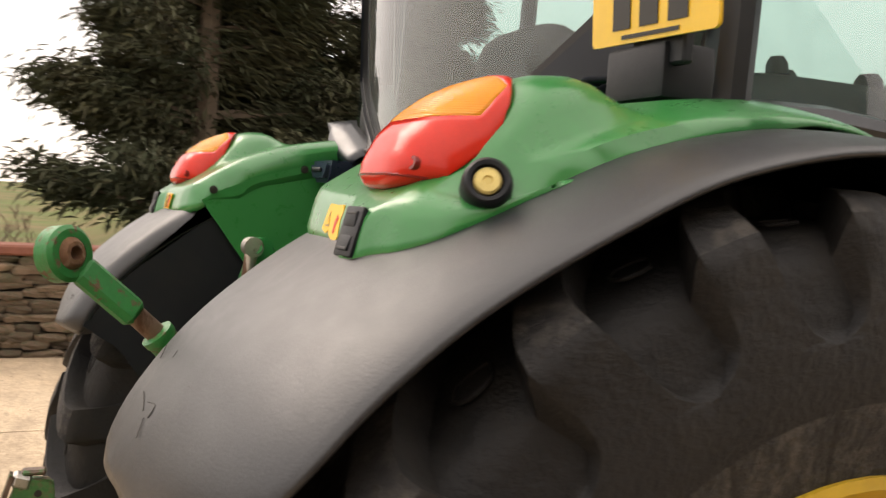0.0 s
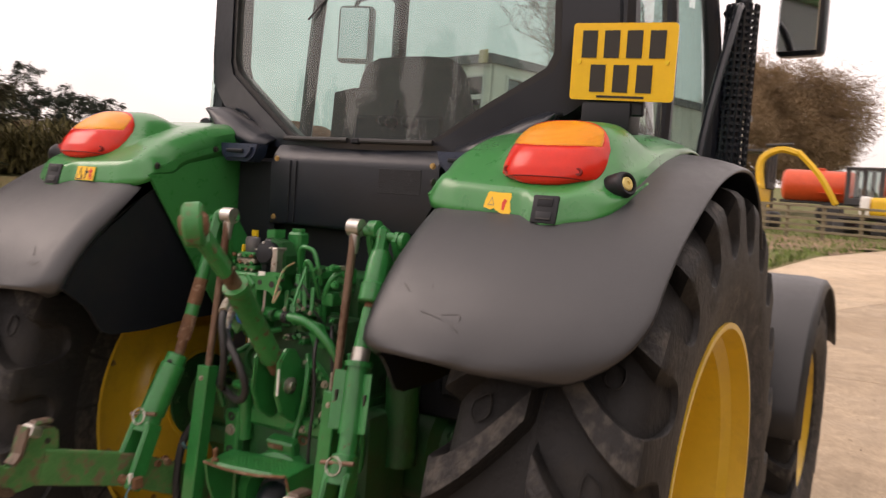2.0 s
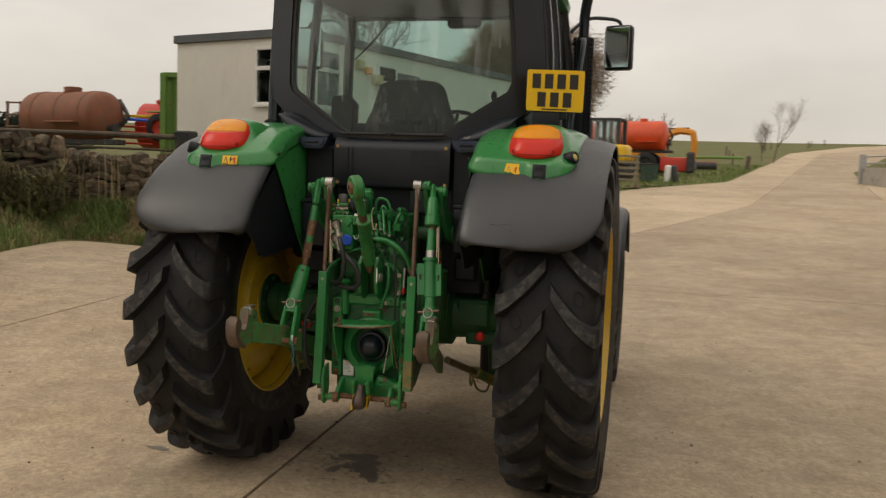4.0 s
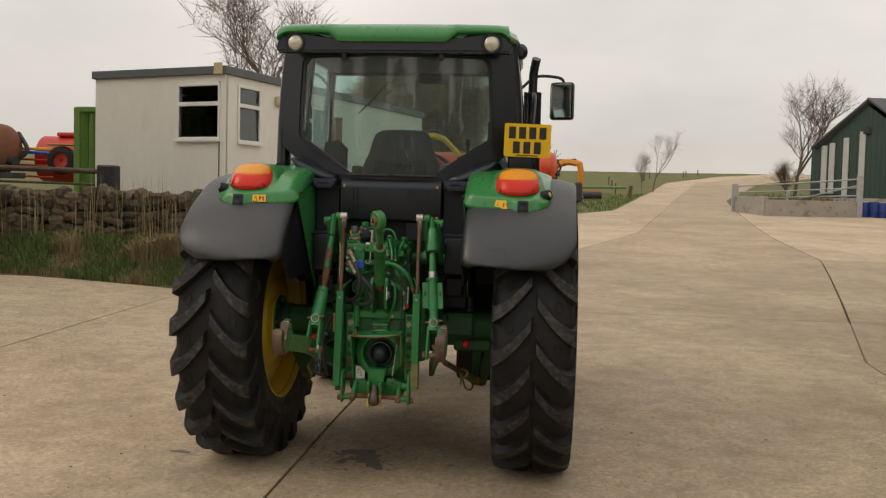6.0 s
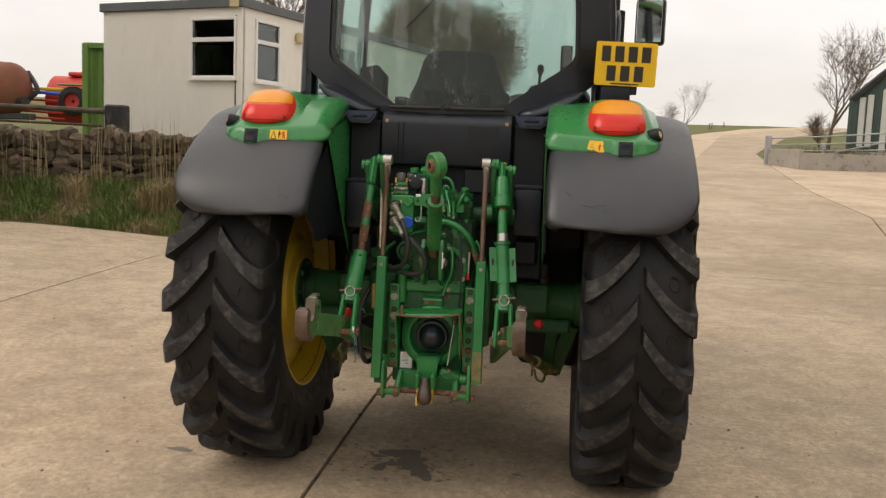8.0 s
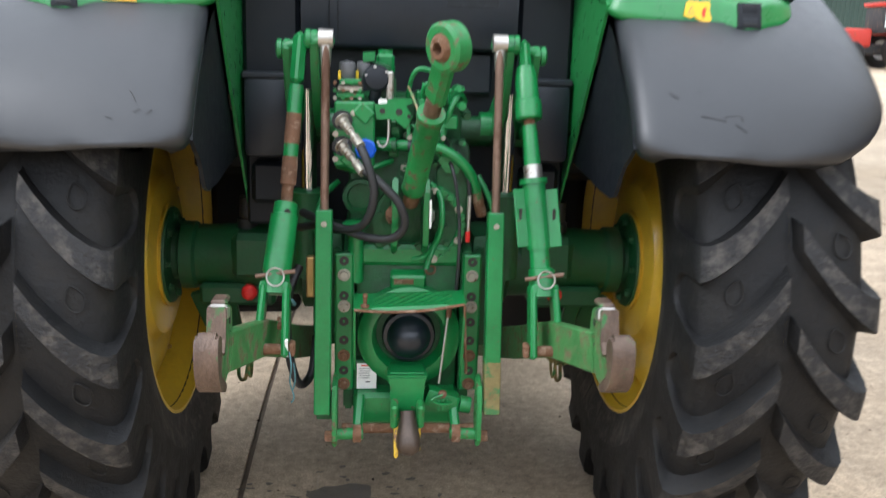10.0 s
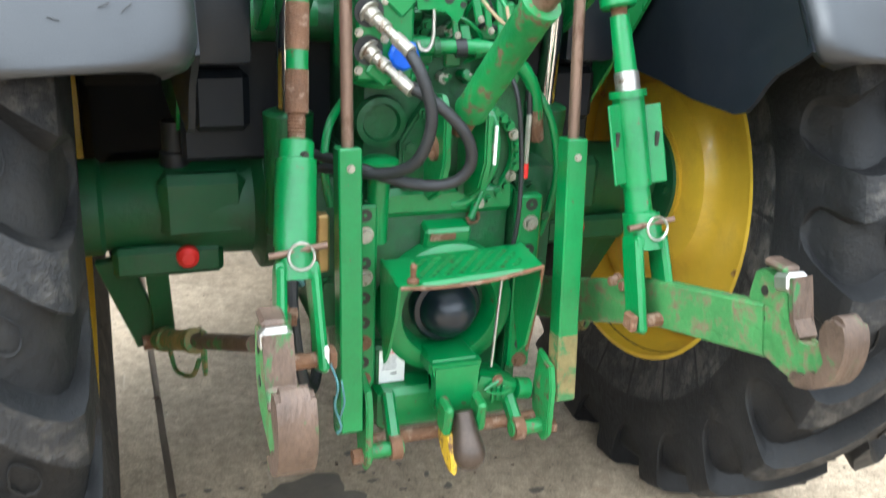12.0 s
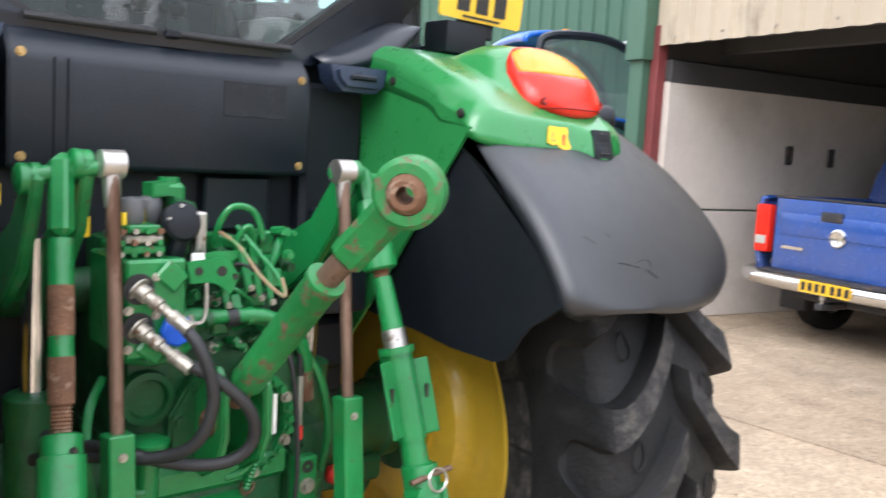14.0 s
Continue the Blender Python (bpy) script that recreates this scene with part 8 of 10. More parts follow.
part("roof_skirt", bm, M_GREEN, roof, "rounded green rear edge of the roof", angle=50)
for side in (1, -1):
    lamp = part("work_lamp", lathe([(-0.07, 0.035), (-0.03, 0.062), (0.012, 0.064), (0.018, 0.058), (0.018, 0.05), (0.004, 0.048)], (side * 0.61, -0.15, 2.625), (side * 0.61, -1, 2.60), 28), M_CABBLACK, cab, "round black work lamp")
    part("lamp_glass", lathe([(0.0, 0.049), (0.01, 0.04), (0.015, 0.02), (0.016, 0.0)], (side * 0.61, -0.156, 2.625), (side * 0.61, -1, 2.60), 24), M_LAMP, lamp, "clear lamp glass")
part("side_lamp", lathe([(0, 0.05), (0.05, 0.05), (0.07, 0.03)], (0.77, 0.25, 2.64), (0.77, -1, 2.62), 20), M_CABBLACK, cab)
part("beacon", lathe([(0, 0.05), (0.08, 0.045), (0.1, 0.03), (0.105, 0)], (-0.5, 0.5, 2.76), (-0.5, 0.5, 3), 20), M_LENS_AMBER, cab)
# seat, wheel and levers inside
seat = part("driver_seat", box((0.02, 0.44, 1.62), (0.48, 0.46, 0.14), 0.05, seg=3), M_SEAT, cab, "dark fabric driver's seat")
rows = []
for z, hw, y0, d in ((1.58, 0.20, 0.16, 0.12), (1.66, 0.24, 0.135, 0.15), (1.76, 0.262, 0.125, 0.165), (1.84, 0.265, 0.12, 0.165), (1.90, 0.252, 0.122, 0.16), (1.96, 0.222, 0.126, 0.15), (2.02, 0.203, 0.13, 0.14), (2.07, 0.19, 0.136, 0.125), (2.10, 0.17, 0.145, 0.105), (2.118, 0.135, 0.16, 0.075), (2.125, 0.07, 0.185, 0.03)):
    rows.append([(0.02 + hw * math.copysign(abs(math.cos(a)) ** 0.55, math.cos(a)), y0 + d / 2 + d / 2 * math.copysign(abs(math.sin(a)) ** 0.6, math.sin(a)), z) for a in [2 * math.pi * k / 28 for k in range(29)]])
bm = B()
grid_sheet(bm, rows)
bmesh.ops.remove_doubles(bm, verts=bm.verts, dist=0.0005)
bmesh.ops.holes_fill(bm, edges=bm.edges)
part("backrest", bm, M_SEAT, seat, angle=60)
part("backrest_shell", box((0.02, 0.118, 1.82), (0.34, 0.02, 0.2), 0.008), M_PLASTIC_IN, seat)
for x in (-0.03, 0.06):
    part("seat_knob", lathe([(0, 0.015), (0.03, 0.02), (0.04, 0.012)], (x, 0.135, 1.9), (x, -1, 1.9), 14), M_PLASTIC_IN, seat)
part("armrest", box((-0.3, 0.45, 1.86), (0.07, 0.36, 0.06), 0.02, seg=2), M_SEAT, seat)
part("buddy_seat", plate_y([(-0.62, 1.6), (-0.45, 1.6), (-0.44, 2.02), (-0.5, 2.08), (-0.6, 2.06)], 0.62, 0.08, 0.02), M_SEAT, cab)
wheel_c, wheel_n = Vector((0.05, 1.1, 1.88)), Vector((0, -0.75, 0.66)).normalized()
sidev = Vector((1, 0, 0))
upv = wheel_n.cross(sidev)
ring = [wheel_c + 0.19 * (math.cos(a) * sidev + math.sin(a) * upv) for a in [2 * math.pi * k / 32 for k in range(33)]]
sw = part("steering_wheel", tube(ring, 0.014, 8, raw=True), M_PLASTIC_IN, cab, "black steering wheel")
for a in (90, 210, 330):
    part("spoke", tube([wheel_c, wheel_c + 0.19 * (math.cos(radians(a)) * sidev + math.sin(radians(a)) * upv)], 0.012, 8, 2), M_PLASTIC_IN, sw)
part("steering_column", tube([wheel_c, (0.05, 1.25, 1.45)], 0.045, 10, 2), M_PLASTIC_IN, cab)
part("dashboard", box((0.05, 1.28, 1.72), (0.5, 0.16, 0.3), 0.05, seg=2), M_PLASTIC_IN, cab)
rows = []
for y, top in ((0.16, 1.93), (0.2, 1.965), (0.4, 1.985), (0.62, 1.99), (0.8, 1.975), (0.95, 1.94), (1.0, 1.88)):
    rows.append([(0.36, y, 1.72), (0.36, y, top - 0.05), (0.385, y, top - 0.01), (0.43, y, top), (0.60, y, top), (0.66, y, top - 0.012), (0.69, y, top - 0.05), (0.69, y, 1.72)])
bm = B()
vs = grid_sheet(bm, rows)
bm.faces.new(vs[0])
bm.faces.new(vs[-1])
console = part("side_console", bm, M_PLASTIC_IN, cab, "black control console beside the seat", angle=40)
for x, y, z, r in ((0.52, 0.3, 1.975, 0.03), (0.60, 0.42, 1.985, 0.022), (0.5, 0.55, 1.985, 0.026), (0.6, 0.68, 1.982, 0.03), (0.48, 0.76, 1.975, 0.024)):
    part("control_knob", lathe([(0, r), (0.02, r * 0.95), (0.034, r * 0.6), (0.036, 0)], (x, y, z), (x, y - 0.1, z + 1), 14), M_PLASTIC_IN, console)
lv = part("lever", tube([(0.42, 0.5, 1.97), (0.425, 0.49, 2.05)], 0.008, 8, 2), M_PLASTIC_IN, cab)
part("lever_knob", lathe([(0, 0.01), (0.02, 0.018), (0.045, 0.017), (0.055, 0.007)], (0.425, 0.49, 2.04), (0.425, 0.47, 3), 12), M_PLASTIC_IN, lv)
part("monitor", box((0.56, 1.0, 2.16), (0.07, 0.04, 0.2), 0.015, seg=2), M_PLASTIC_IN, cab)
part("monitor_arm", tube([(0.58, 1.02, 2.15), (0.62, 1.0, 1.9), (0.7, 0.98, 1.75)], 0.014, 8, 4), M_PLASTIC_IN, cab)
for x, stem in ((0.006, 1.97), (0.086, 1.80)):
    kn = part("lever_knob", lathe([(-0.02, 0.0), (-0.018, 0.012), (-0.008, 0.02), (0.006, 0.021), (0.016, 0.014), (0.02, 0.0)], (x, 0.1, 1.893), (x, 0.1, 3), 16), M_PLASTIC_IN, cab)
    part("lever_stem", tube([(x, 0.1, 1.89), (x + 0.004, 0.12, stem)], 0.007, 8, 2), M_PLASTIC_IN, kn)
part("lever_gaiter", box((0.092, 0.115, 1.845), (0.055, 0.03, 0.07), 0.014, seg=2), M_RUBBER, cab)
part("wiper", tube([(-0.02, -0.07, 2.42), (-0.12, -0.075, 2.30), (-0.22, -0.08, 2.20)], 0.0035, 6, 4), M_PLASTIC_IN, cab)
part("inside_mirror", box((0.1, 1.1, 2.58), (0.22, 0.03, 0.07), 0.02), M_PLASTIC_IN, cab)

# exhaust stack in a perforated guard, and the mirrors
stack = part("exhaust_pipe", tube([(0.842, 1.36, 1.3), (0.842, 1.36, 2.3), (0.842, 1.36, 2.58), (0.846, 1.35, 2.68), (0.865, 1.30, 2.77)], 0.034, 16, 6), M_CABBLACK, tractor, "black exhaust stack with a curved outlet")
guard = B()
for k in range(15):
    a = 2 * math.pi * k / 15
    add_tube(guard, [(0.842 + 0.06 * math.cos(a), 1.36 + 0.06 * math.sin(a), 1.55), (0.842 + 0.06 * math.cos(a), 1.36 + 0.06 * math.sin(a), 2.52)], 0.008, 6, 1)
for k in range(34):
    add_lathe(guard, [(0, 0.057), (0.010, 0.057), (0.010, 0.065), (0, 0.065)], (0.842, 1.36, 1.56 + k * 0.028), (0.842, 1.36, 5), 20, close=True)
part("stack_guard", guard, M_CABBLACK, stack, "black perforated heat guard")
for side in (1, -1):
    arm = part("mirror_arm", tube([(side * 0.76, 1.32, 2.55), (side * 0.86, 1.36, 2.64), (side * 1.0, 1.38, 2.645), (side * 1.07, 1.38, 2.62), (side * 1.075, 1.38, 2.55)], 0.012, 8, 6), M_CABBLACK, tractor)
    turn_in = Matrix.Rotation(radians(-15 * side), 4, "Z")
    head = part("mirror_head", box((side * 1.07, 1.39, 2.46), (0.185, 0.075, 0.29), 0.03, turn_in, seg=3), M_CABBLACK, arm, "black door mirror")
    face = Vector((side * 1.07, 1.39, 2.46)) + turn_in @ Vector((0, -0.041, 0))
    part("mirror_glass", box(face, (0.155, 0.006, 0.255), 0.002, turn_in), M_MIRROR, head, "mirror glass")
part("grab_rail", tube([(0.80, 0.9, 1.5), (0.83, 0.92, 1.95), (0.86, 1.15, 2.42), (0.84, 1.3, 2.5), (0.78, 1.34, 2.48)], 0.016, 8, 6), M_CABBLACK, tractor, "bent black grab rail")

# number plate on its bracket: plain bars where its characters stand
PL = Vector((0.841, -0.088, 2.05))
pl_up = Vector((0.02, -0.07, 1)).normalized()
pl_r = Vector((1, 0.0, -0.026)).normalized()
pl_out = pl_r.cross(pl_up).normalized()
if pl_out.y > 0:
    pl_out = -pl_out


def on_plate(outline, lift, thick):
    return add_plate(B(), outline, lambda u, v, w: PL + pl_r * u + pl_up * v + pl_out * (lift + w), thick)


def rect(cx, cz, w, h):
    return [(cx - w / 2, cz - h / 2), (cx + w / 2, cz - h / 2), (cx + w / 2, cz + h / 2), (cx - w / 2, cz + h / 2)]


def rounded(cx, cz, w, h, r, n=4):
    out = []
    for sx, sz, a0 in ((1, -1, -90), (1, 1, 0), (-1, 1, 90), (-1, -1, 180)):
        for k in range(n + 1):
            a = radians(a0 + 90 * k / n)
            out.append((cx + sx * (w / 2 - r) + r * math.cos(a), cz + sz * (h / 2 - r) + r * math.sin(a)))
    return out


plate = part("number_plate", on_plate(rounded(0, 0, 0.285, 0.203, 0.01), 0, 0.006), M_PLATE, tractor, "square yellow number plate with dark bars", smooth=False)
for i in range(4):
    part("plate_bar", on_plate(rect(-0.094 + i * 0.062, 0.046, 0.042, 0.072), 0.0042, 0.0016), M_INK, plate, smooth=False)
for i in range(3):
    part("plate_bar", on_plate(rect(-0.066 + i * 0.064, -0.044, 0.042, 0.072), 0.0042, 0.0016), M_INK, plate, smooth=False)
part("plate_bar", on_plate(rect(0.0, -0.092, 0.13, 0.006), 0.0042, 0.0016), M_INK, plate, smooth=False)
for u in (-0.12, 0.12):
    part("plate_screw", on_plate(rounded(u, 0.0, 0.012, 0.012, 0.006), 0.005, 0.004), M_YTAG, plate)
part("plate_bracket", box((0.80, -0.03, 1.905), (0.14, 0.1, 0.085), 0.012, seg=2), M_PLASTIC_IN, tractor, "black plastic plate lamp bracket")
part("plate_stay", box((0.84, -0.06, 1.99), (0.12, 0.02, 0.16), 0.004), M_PLASTIC_IN, tractor)

# rear panel below the window
prof = [(-0.045, 1.798), (-0.062, 1.797), (-0.072, 1.792), (-0.098, 1.760), (-0.104, 1.748), (-0.105, 1.735), (-0.105, 1.548), (-0.101, 1.539), (-0.092, 1.536), (-0.045, 1.536)]
bm = add_plate(B(), prof, lambda u, v, w: Vector((w, u, v)), 0.632, 0.004)
panel = part("rear_panel", bm, M_PANEL, cab, "flat black plastic rear panel with screws", angle=50)
for xa, xb in ((-0.285, -0.035), (-0.01, 0.275)):
    part("seal_strip", tube([(xa, cab_y(1.817) - 0.022, 1.818), ((xa + xb) / 2, cab_y(1.817) - 0.024, 1.817), (xb, cab_y(1.817) - 0.022, 1.818)], 0.0085, 10, 4), M_RUBBER, panel)
part("scuff_patch", box((0.182, -0.1055, 1.697), (0.15, 0.002, 0.075), 0.0008), M_SCUFF, panel, "dull glue mark of a lost label")
for x in (-0.294, 0.294):
    for z in (1.749, 1.559):
        bolt(panel, (x, -0.104, z), (0, -1, 0), 0.007, 0.006, M_BRASS, "screw")
part("cable_groove", box((-0.235, -0.107, 1.645), (0.0035, 0.005, 0.2), 0.001), M_PLASTIC_IN, panel)
part("cable_groove", box((-0.21, -0.107, 1.645), (0.0035, 0.005, 0.2), 0.001), M_PLASTIC_IN, panel)
part("lower_panel", box((0.0, 0.0, 1.28), (0.98, 0.06, 0.58), 0.01), M_PLASTIC_IN, cab)
part("lower_plate", box((0.17, -0.045, 1.47), (0.16, 0.03, 0.12), 0.006), M_PANEL, cab)
for side in (1, -1):
    part("corner_panel", box((side * 0.405, -0.03, 1.57), (0.165, 0.09, 0.36), 0.012), M_PLASTIC_IN, cab)
    tank = part("battery_box", box((side * 0.415, -0.07, 1.33), (0.13, 0.14, 0.23), 0.02, seg=2), M_PANEL, tractor, "black plastic box behind the axle")
    part("box_lid", box((side * 0.415, -0.065, 1.452), (0.138, 0.15, 0.02), 0.005), M_PANEL, tank)
    part("lower_box", box((side * 0.41, -0.03, 1.13), (0.12, 0.1, 0.13), 0.015), M_PLASTIC_IN, tractor)


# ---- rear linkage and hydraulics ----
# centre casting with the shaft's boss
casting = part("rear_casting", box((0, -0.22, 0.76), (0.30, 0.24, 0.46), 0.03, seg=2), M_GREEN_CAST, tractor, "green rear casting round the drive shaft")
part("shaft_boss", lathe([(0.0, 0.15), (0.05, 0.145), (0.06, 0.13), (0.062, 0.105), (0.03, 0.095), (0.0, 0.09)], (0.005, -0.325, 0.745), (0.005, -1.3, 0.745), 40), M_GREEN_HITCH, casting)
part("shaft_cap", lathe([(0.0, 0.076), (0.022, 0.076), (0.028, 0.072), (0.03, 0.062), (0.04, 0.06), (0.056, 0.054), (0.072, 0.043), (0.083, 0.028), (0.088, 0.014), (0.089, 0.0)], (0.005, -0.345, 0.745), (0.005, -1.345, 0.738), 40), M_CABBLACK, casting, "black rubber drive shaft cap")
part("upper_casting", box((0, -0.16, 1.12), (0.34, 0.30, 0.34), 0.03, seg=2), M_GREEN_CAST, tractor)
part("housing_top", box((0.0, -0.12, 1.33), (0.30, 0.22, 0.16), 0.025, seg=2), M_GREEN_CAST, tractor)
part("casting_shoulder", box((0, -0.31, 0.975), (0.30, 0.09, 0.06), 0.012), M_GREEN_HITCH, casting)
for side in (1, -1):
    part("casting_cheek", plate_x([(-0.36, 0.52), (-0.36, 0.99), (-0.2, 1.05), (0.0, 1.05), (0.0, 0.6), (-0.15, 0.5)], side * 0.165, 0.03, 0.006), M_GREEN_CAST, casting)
    rail = part("drilled_rail", box((side * 0.178, -0.365, 0.785), (0.052, 0.03, 0.40), 0.005), M_GREEN_HITCH, tractor, "green drilled hitch rail")
    for k, z in enumerate((0.965, 0.925, 0.865, 0.835, 0.79, 0.735, 0.69, 0.645, 0.605)):
        if k in (1, 3, 6, 8):
            bolt(rail, (side * 0.178, -0.379, z), (0, -1, 0), 0.013, 0.012, M_ZINC if k < 4 else M_RUST)
        else:
            # A black disc on the face stands for the hole's shaded inside.
            part("bolt_hole", lathe([(0.0, 0.0135), (0.0015, 0.0135), (0.0015, 0.011), (0.0, 0.0)], (side * 0.178, -0.3795, z), (side * 0.178, -1.4, z), 16), M_INK, rail)
    part("side_casting", box((side * 0.225, -0.2, 0.86), (0.09, 0.22, 0.34), 0.03, seg=2), M_GREEN_DARK, tractor)
    # square guide posts with their rods
    post = strut(B(), (side * 0.232, -0.487, 0.565 if side > 0 else 0.562), (side * 0.229, -0.435, 1.118), 0.044, 0.046)
    post = part("guide_post", post, M_GREEN_HITCH if side < 0 else M_GREEN_HITCH, tractor, "bright green square guide post", angle=20)
    if side > 0:
        part("post_foot", strut(B(), (0.2322, -0.4872, 0.562), (0.2314, -0.473, 0.712), 0.0452, 0.0472), M_POSTFOOT, post, "post foot with yellowed, rusting paint", angle=20)
    bolt(post, (side * 0.229, -0.461, 1.084), (0, -1, 0), 0.006, 0.006, M_ZINC)
    rod = part("lift_rod", cyl((side * 0.2275, -0.39, 1.545), (side * 0.229, -0.436, 1.10), 0.0115), M_ROD, tractor, "brown oxidised steel lift rod")
    part("rod_head", lathe([(-0.02, 0.012), (-0.019, 0.024), (0.019, 0.024), (0.02, 0.012)], (side * 0.228, -0.384, 1.561), (side * 0.228 + 1, -0.384, 1.561), 24), M_STEEL, rod, "bare steel rod eye")
    part("rod_neck", cyl((side * 0.228, -0.385, 1.55), (side * 0.228, -0.392, 1.49), 0.0165, 0.0125), M_STEEL, rod)
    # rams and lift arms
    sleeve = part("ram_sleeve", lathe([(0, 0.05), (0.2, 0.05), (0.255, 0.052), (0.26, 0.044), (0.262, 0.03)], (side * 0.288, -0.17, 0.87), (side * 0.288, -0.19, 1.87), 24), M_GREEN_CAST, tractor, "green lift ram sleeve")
    part("ram_rod", cyl((side * 0.288, -0.175, 1.12), (side * 0.29, -0.19, 1.42), 0.023, seg=24), M_CHROME, sleeve, "chromed ram rod")
    arm_b = B()
    for x, dy, dz in ((0.333, 0.02, -0.025), (0.26, 0.0, 0.0)):
        outline = []
        c0, r0 = Vector((-0.35 + dy, 1.556 + dz)), 0.027
        for k in range(9):
            a = radians(-20 + 200 * k / 8)
            outline.append((c0.x + r0 * math.cos(a), c0.y + r0 * math.sin(a)))
        outline += [(-0.335 + dy, 1.445), (-0.26, 1.36), (-0.15, 1.285), (-0.03, 1.265), (0.0, 1.35), (-0.12, 1.40), (-0.24, 1.45)]
        plate_x(outline, side * x, 0.022, 0.004, arm_b)
    add_cyl(arm_b, (side * 0.215, -0.08, 1.31), (side * 0.352, -0.08, 1.31), 0.048, seg=24)
    arm = part("lift_arm", arm_b, M_GREEN_HITCH, tractor, "forked green hydraulic lift arm", angle=25)
    part("arm_pin", cyl((side * 0.21, -0.378, 1.56), (side * 0.352, -0.335, 1.535), 0.014), M_GREEN_HITCH, arm)
    for x, y, z in ((0.356, -0.33, 1.531), (0.279, -0.352, 1.558)):
        part("pin_boss", lathe([(0, 0.026), (0.012, 0.026), (0.016, 0.02)], (side * (x - 0.01), y, z), (side * (x + 1), y, z), 18), M_GREEN_HITCH, arm)

part("rockshaft", cyl((-0.36, -0.08, 1.30), (0.36, -0.08, 1.30), 0.045, seg=24), M_GREEN_CAST, tractor)


def yoke(parent, side, top, low):
    """A fork that spans the lower link, with a ring pin through its neck."""
    bm = B()
    top, low = Vector(top), Vector(low)
    z = (top - low).normalized()
    mid = low + z * (top - low).length * 0.72
    add_cyl(bm, mid - z * 0.012, top, 0.036, 0.034, seg=18)
    for dx in (-0.036, 0.036):
        strut(bm, mid + Vector((dx * 0.78, 0, 0)) + z * 0.014, low + Vector((dx, 0, 0)) - z * 0.022, 0.018, 0.06, 0.006)
    add_box(bm, mid + z * 0.004, (0.078, 0.056, 0.034), axes(low, top), 0.012, 2)
    yk = part("link_yoke", bm, M_GREEN_HITCH, parent, angle=25)
    part("yoke_pin", cyl(low + Vector((-0.05, 0, 0)), low + Vector((0.052, 0, 0)), 0.014), M_RUST, yk, "rusty yoke pin")
    part("pin_head", box(low + Vector((-side * 0.052, -0.004, 0.004)), (0.016, 0.035, 0.035), 0.004), M_RUST, yk)
    neck = top - z * 0.012
    part("lynch_pin", cyl(neck + Vector((-0.05, -0.03, -0.006)), neck + Vector((0.05, -0.03, 0.008)), 0.006, seg=12), M_ROD, yk)
    c = neck + Vector((0.002, -0.05, -0.002))
    ring = [c + Vector((0.022 * math.cos(a), 0.005 * math.sin(a), 0.022 * math.sin(a))) for a in [2 * math.pi * k / 24 for k in range(25)]]
    part("pin_ring", tube(ring, 0.0028, 6, raw=True), M_STEEL, yk, "bright wire ring")
    return yk


# left lift link: flattened green eye, paint rubbed to rust, screw and sleeve
e0, e1 = Vector((-0.297, -0.349, 1.554)), Vector((-0.327, -0.462, 1.125))


def along(a, b, t):
    return a + (b - a) * t


link = part("lift_link", strut(B(), along(e0, e1, -0.045), along(e0, e1, 0.27), 0.036, 0.05, 0.014), M_GREEN_HITCH, tractor, "green lift link worn to rust in bands")
for t0, t1, r, mt in ((0.27, 0.44, 0.0195, M_GREEN_HITCH), (0.44, 0.62, 0.0205, M_RUST), (0.62, 0.695, 0.0195, M_GREEN_HITCH), (0.695, 0.86, 0.0205, M_RUST)):
    part("link_shaft", cyl(along(e0, e1, t0), along(e0, e1, t1), r), mt, link)
thread = [(0, 0.015)]
for k in range(11):
    thread += [(0.006 * k, 0.0165), (0.006 * k + 0.003, 0.0145)]
part("link_thread", lathe(thread, along(e0, e1, 0.85), along(e0, e1, 1.0) + (e1 - e0) * 5, 18), M_RUST, link, "rusty screw thread")
s0, s1 = Vector((-0.3265, -0.461, 1.14)), Vector((-0.346, -0.535, 0.965))
part("link_sleeve", lathe([(0, 0.027), (0.003, 0.031), (0.032, 0.031), (0.034, 0.036), (0.185, 0.037)], s0, s1, 24), M_GREEN_HITCH, link)
bolt(link, along(s0, s1, 0.1) + Vector((0.008, -0.03, 0)), (0.2, -1, 0), 0.006, 0.006, M_INK)
yoke(link, -1, (-0.345, -0.53, 0.985), (-0.352, -0.612, 0.79))

# right lift link with its turnbuckle
f0, f1 = Vector((0.297, -0.349, 1.55)), Vector((0.323, -0.47, 1.20))
link = part("lift_link", strut(B(), along(f0, f1, -0.05), along(f0, f1, 0.2), 0.03, 0.05, 0.012), M_GREEN_HITCH, tractor, "green adjustable lift link with a turnbuckle")
part("link_clevis", lathe([(0, 0.024), (0.03, 0.03), (0.09, 0.031), (0.094, 0.036), (0.14, 0.036), (0.145, 0.03)], along(f0, f1, 0.14), f1, 22), M_GREEN_HITCH, link)
part("link_thread", lathe(thread, along(f0, f1, 0.5), f1, 16), M_RUST, link)
part("link_shaft", cyl(along(f0, f1, 0.57), along(f0, f1, 0.9), 0.019, 0.023), M_GREEN_HITCH, link)
part("link_band", cyl(along(f0, f1, 0.86), along(f0, f1, 0.985), 0.0245), M_STEEL, link, "bare grey band")
g0, g1 = Vector((0.322, -0.466, 1.205)), Vector((0.338, -0.51, 1.035))
tb = part("turnbuckle", cyl(g0, g1, 0.031, seg=22), M_GREEN_HITCH, link, "green turnbuckle with slotted wings")
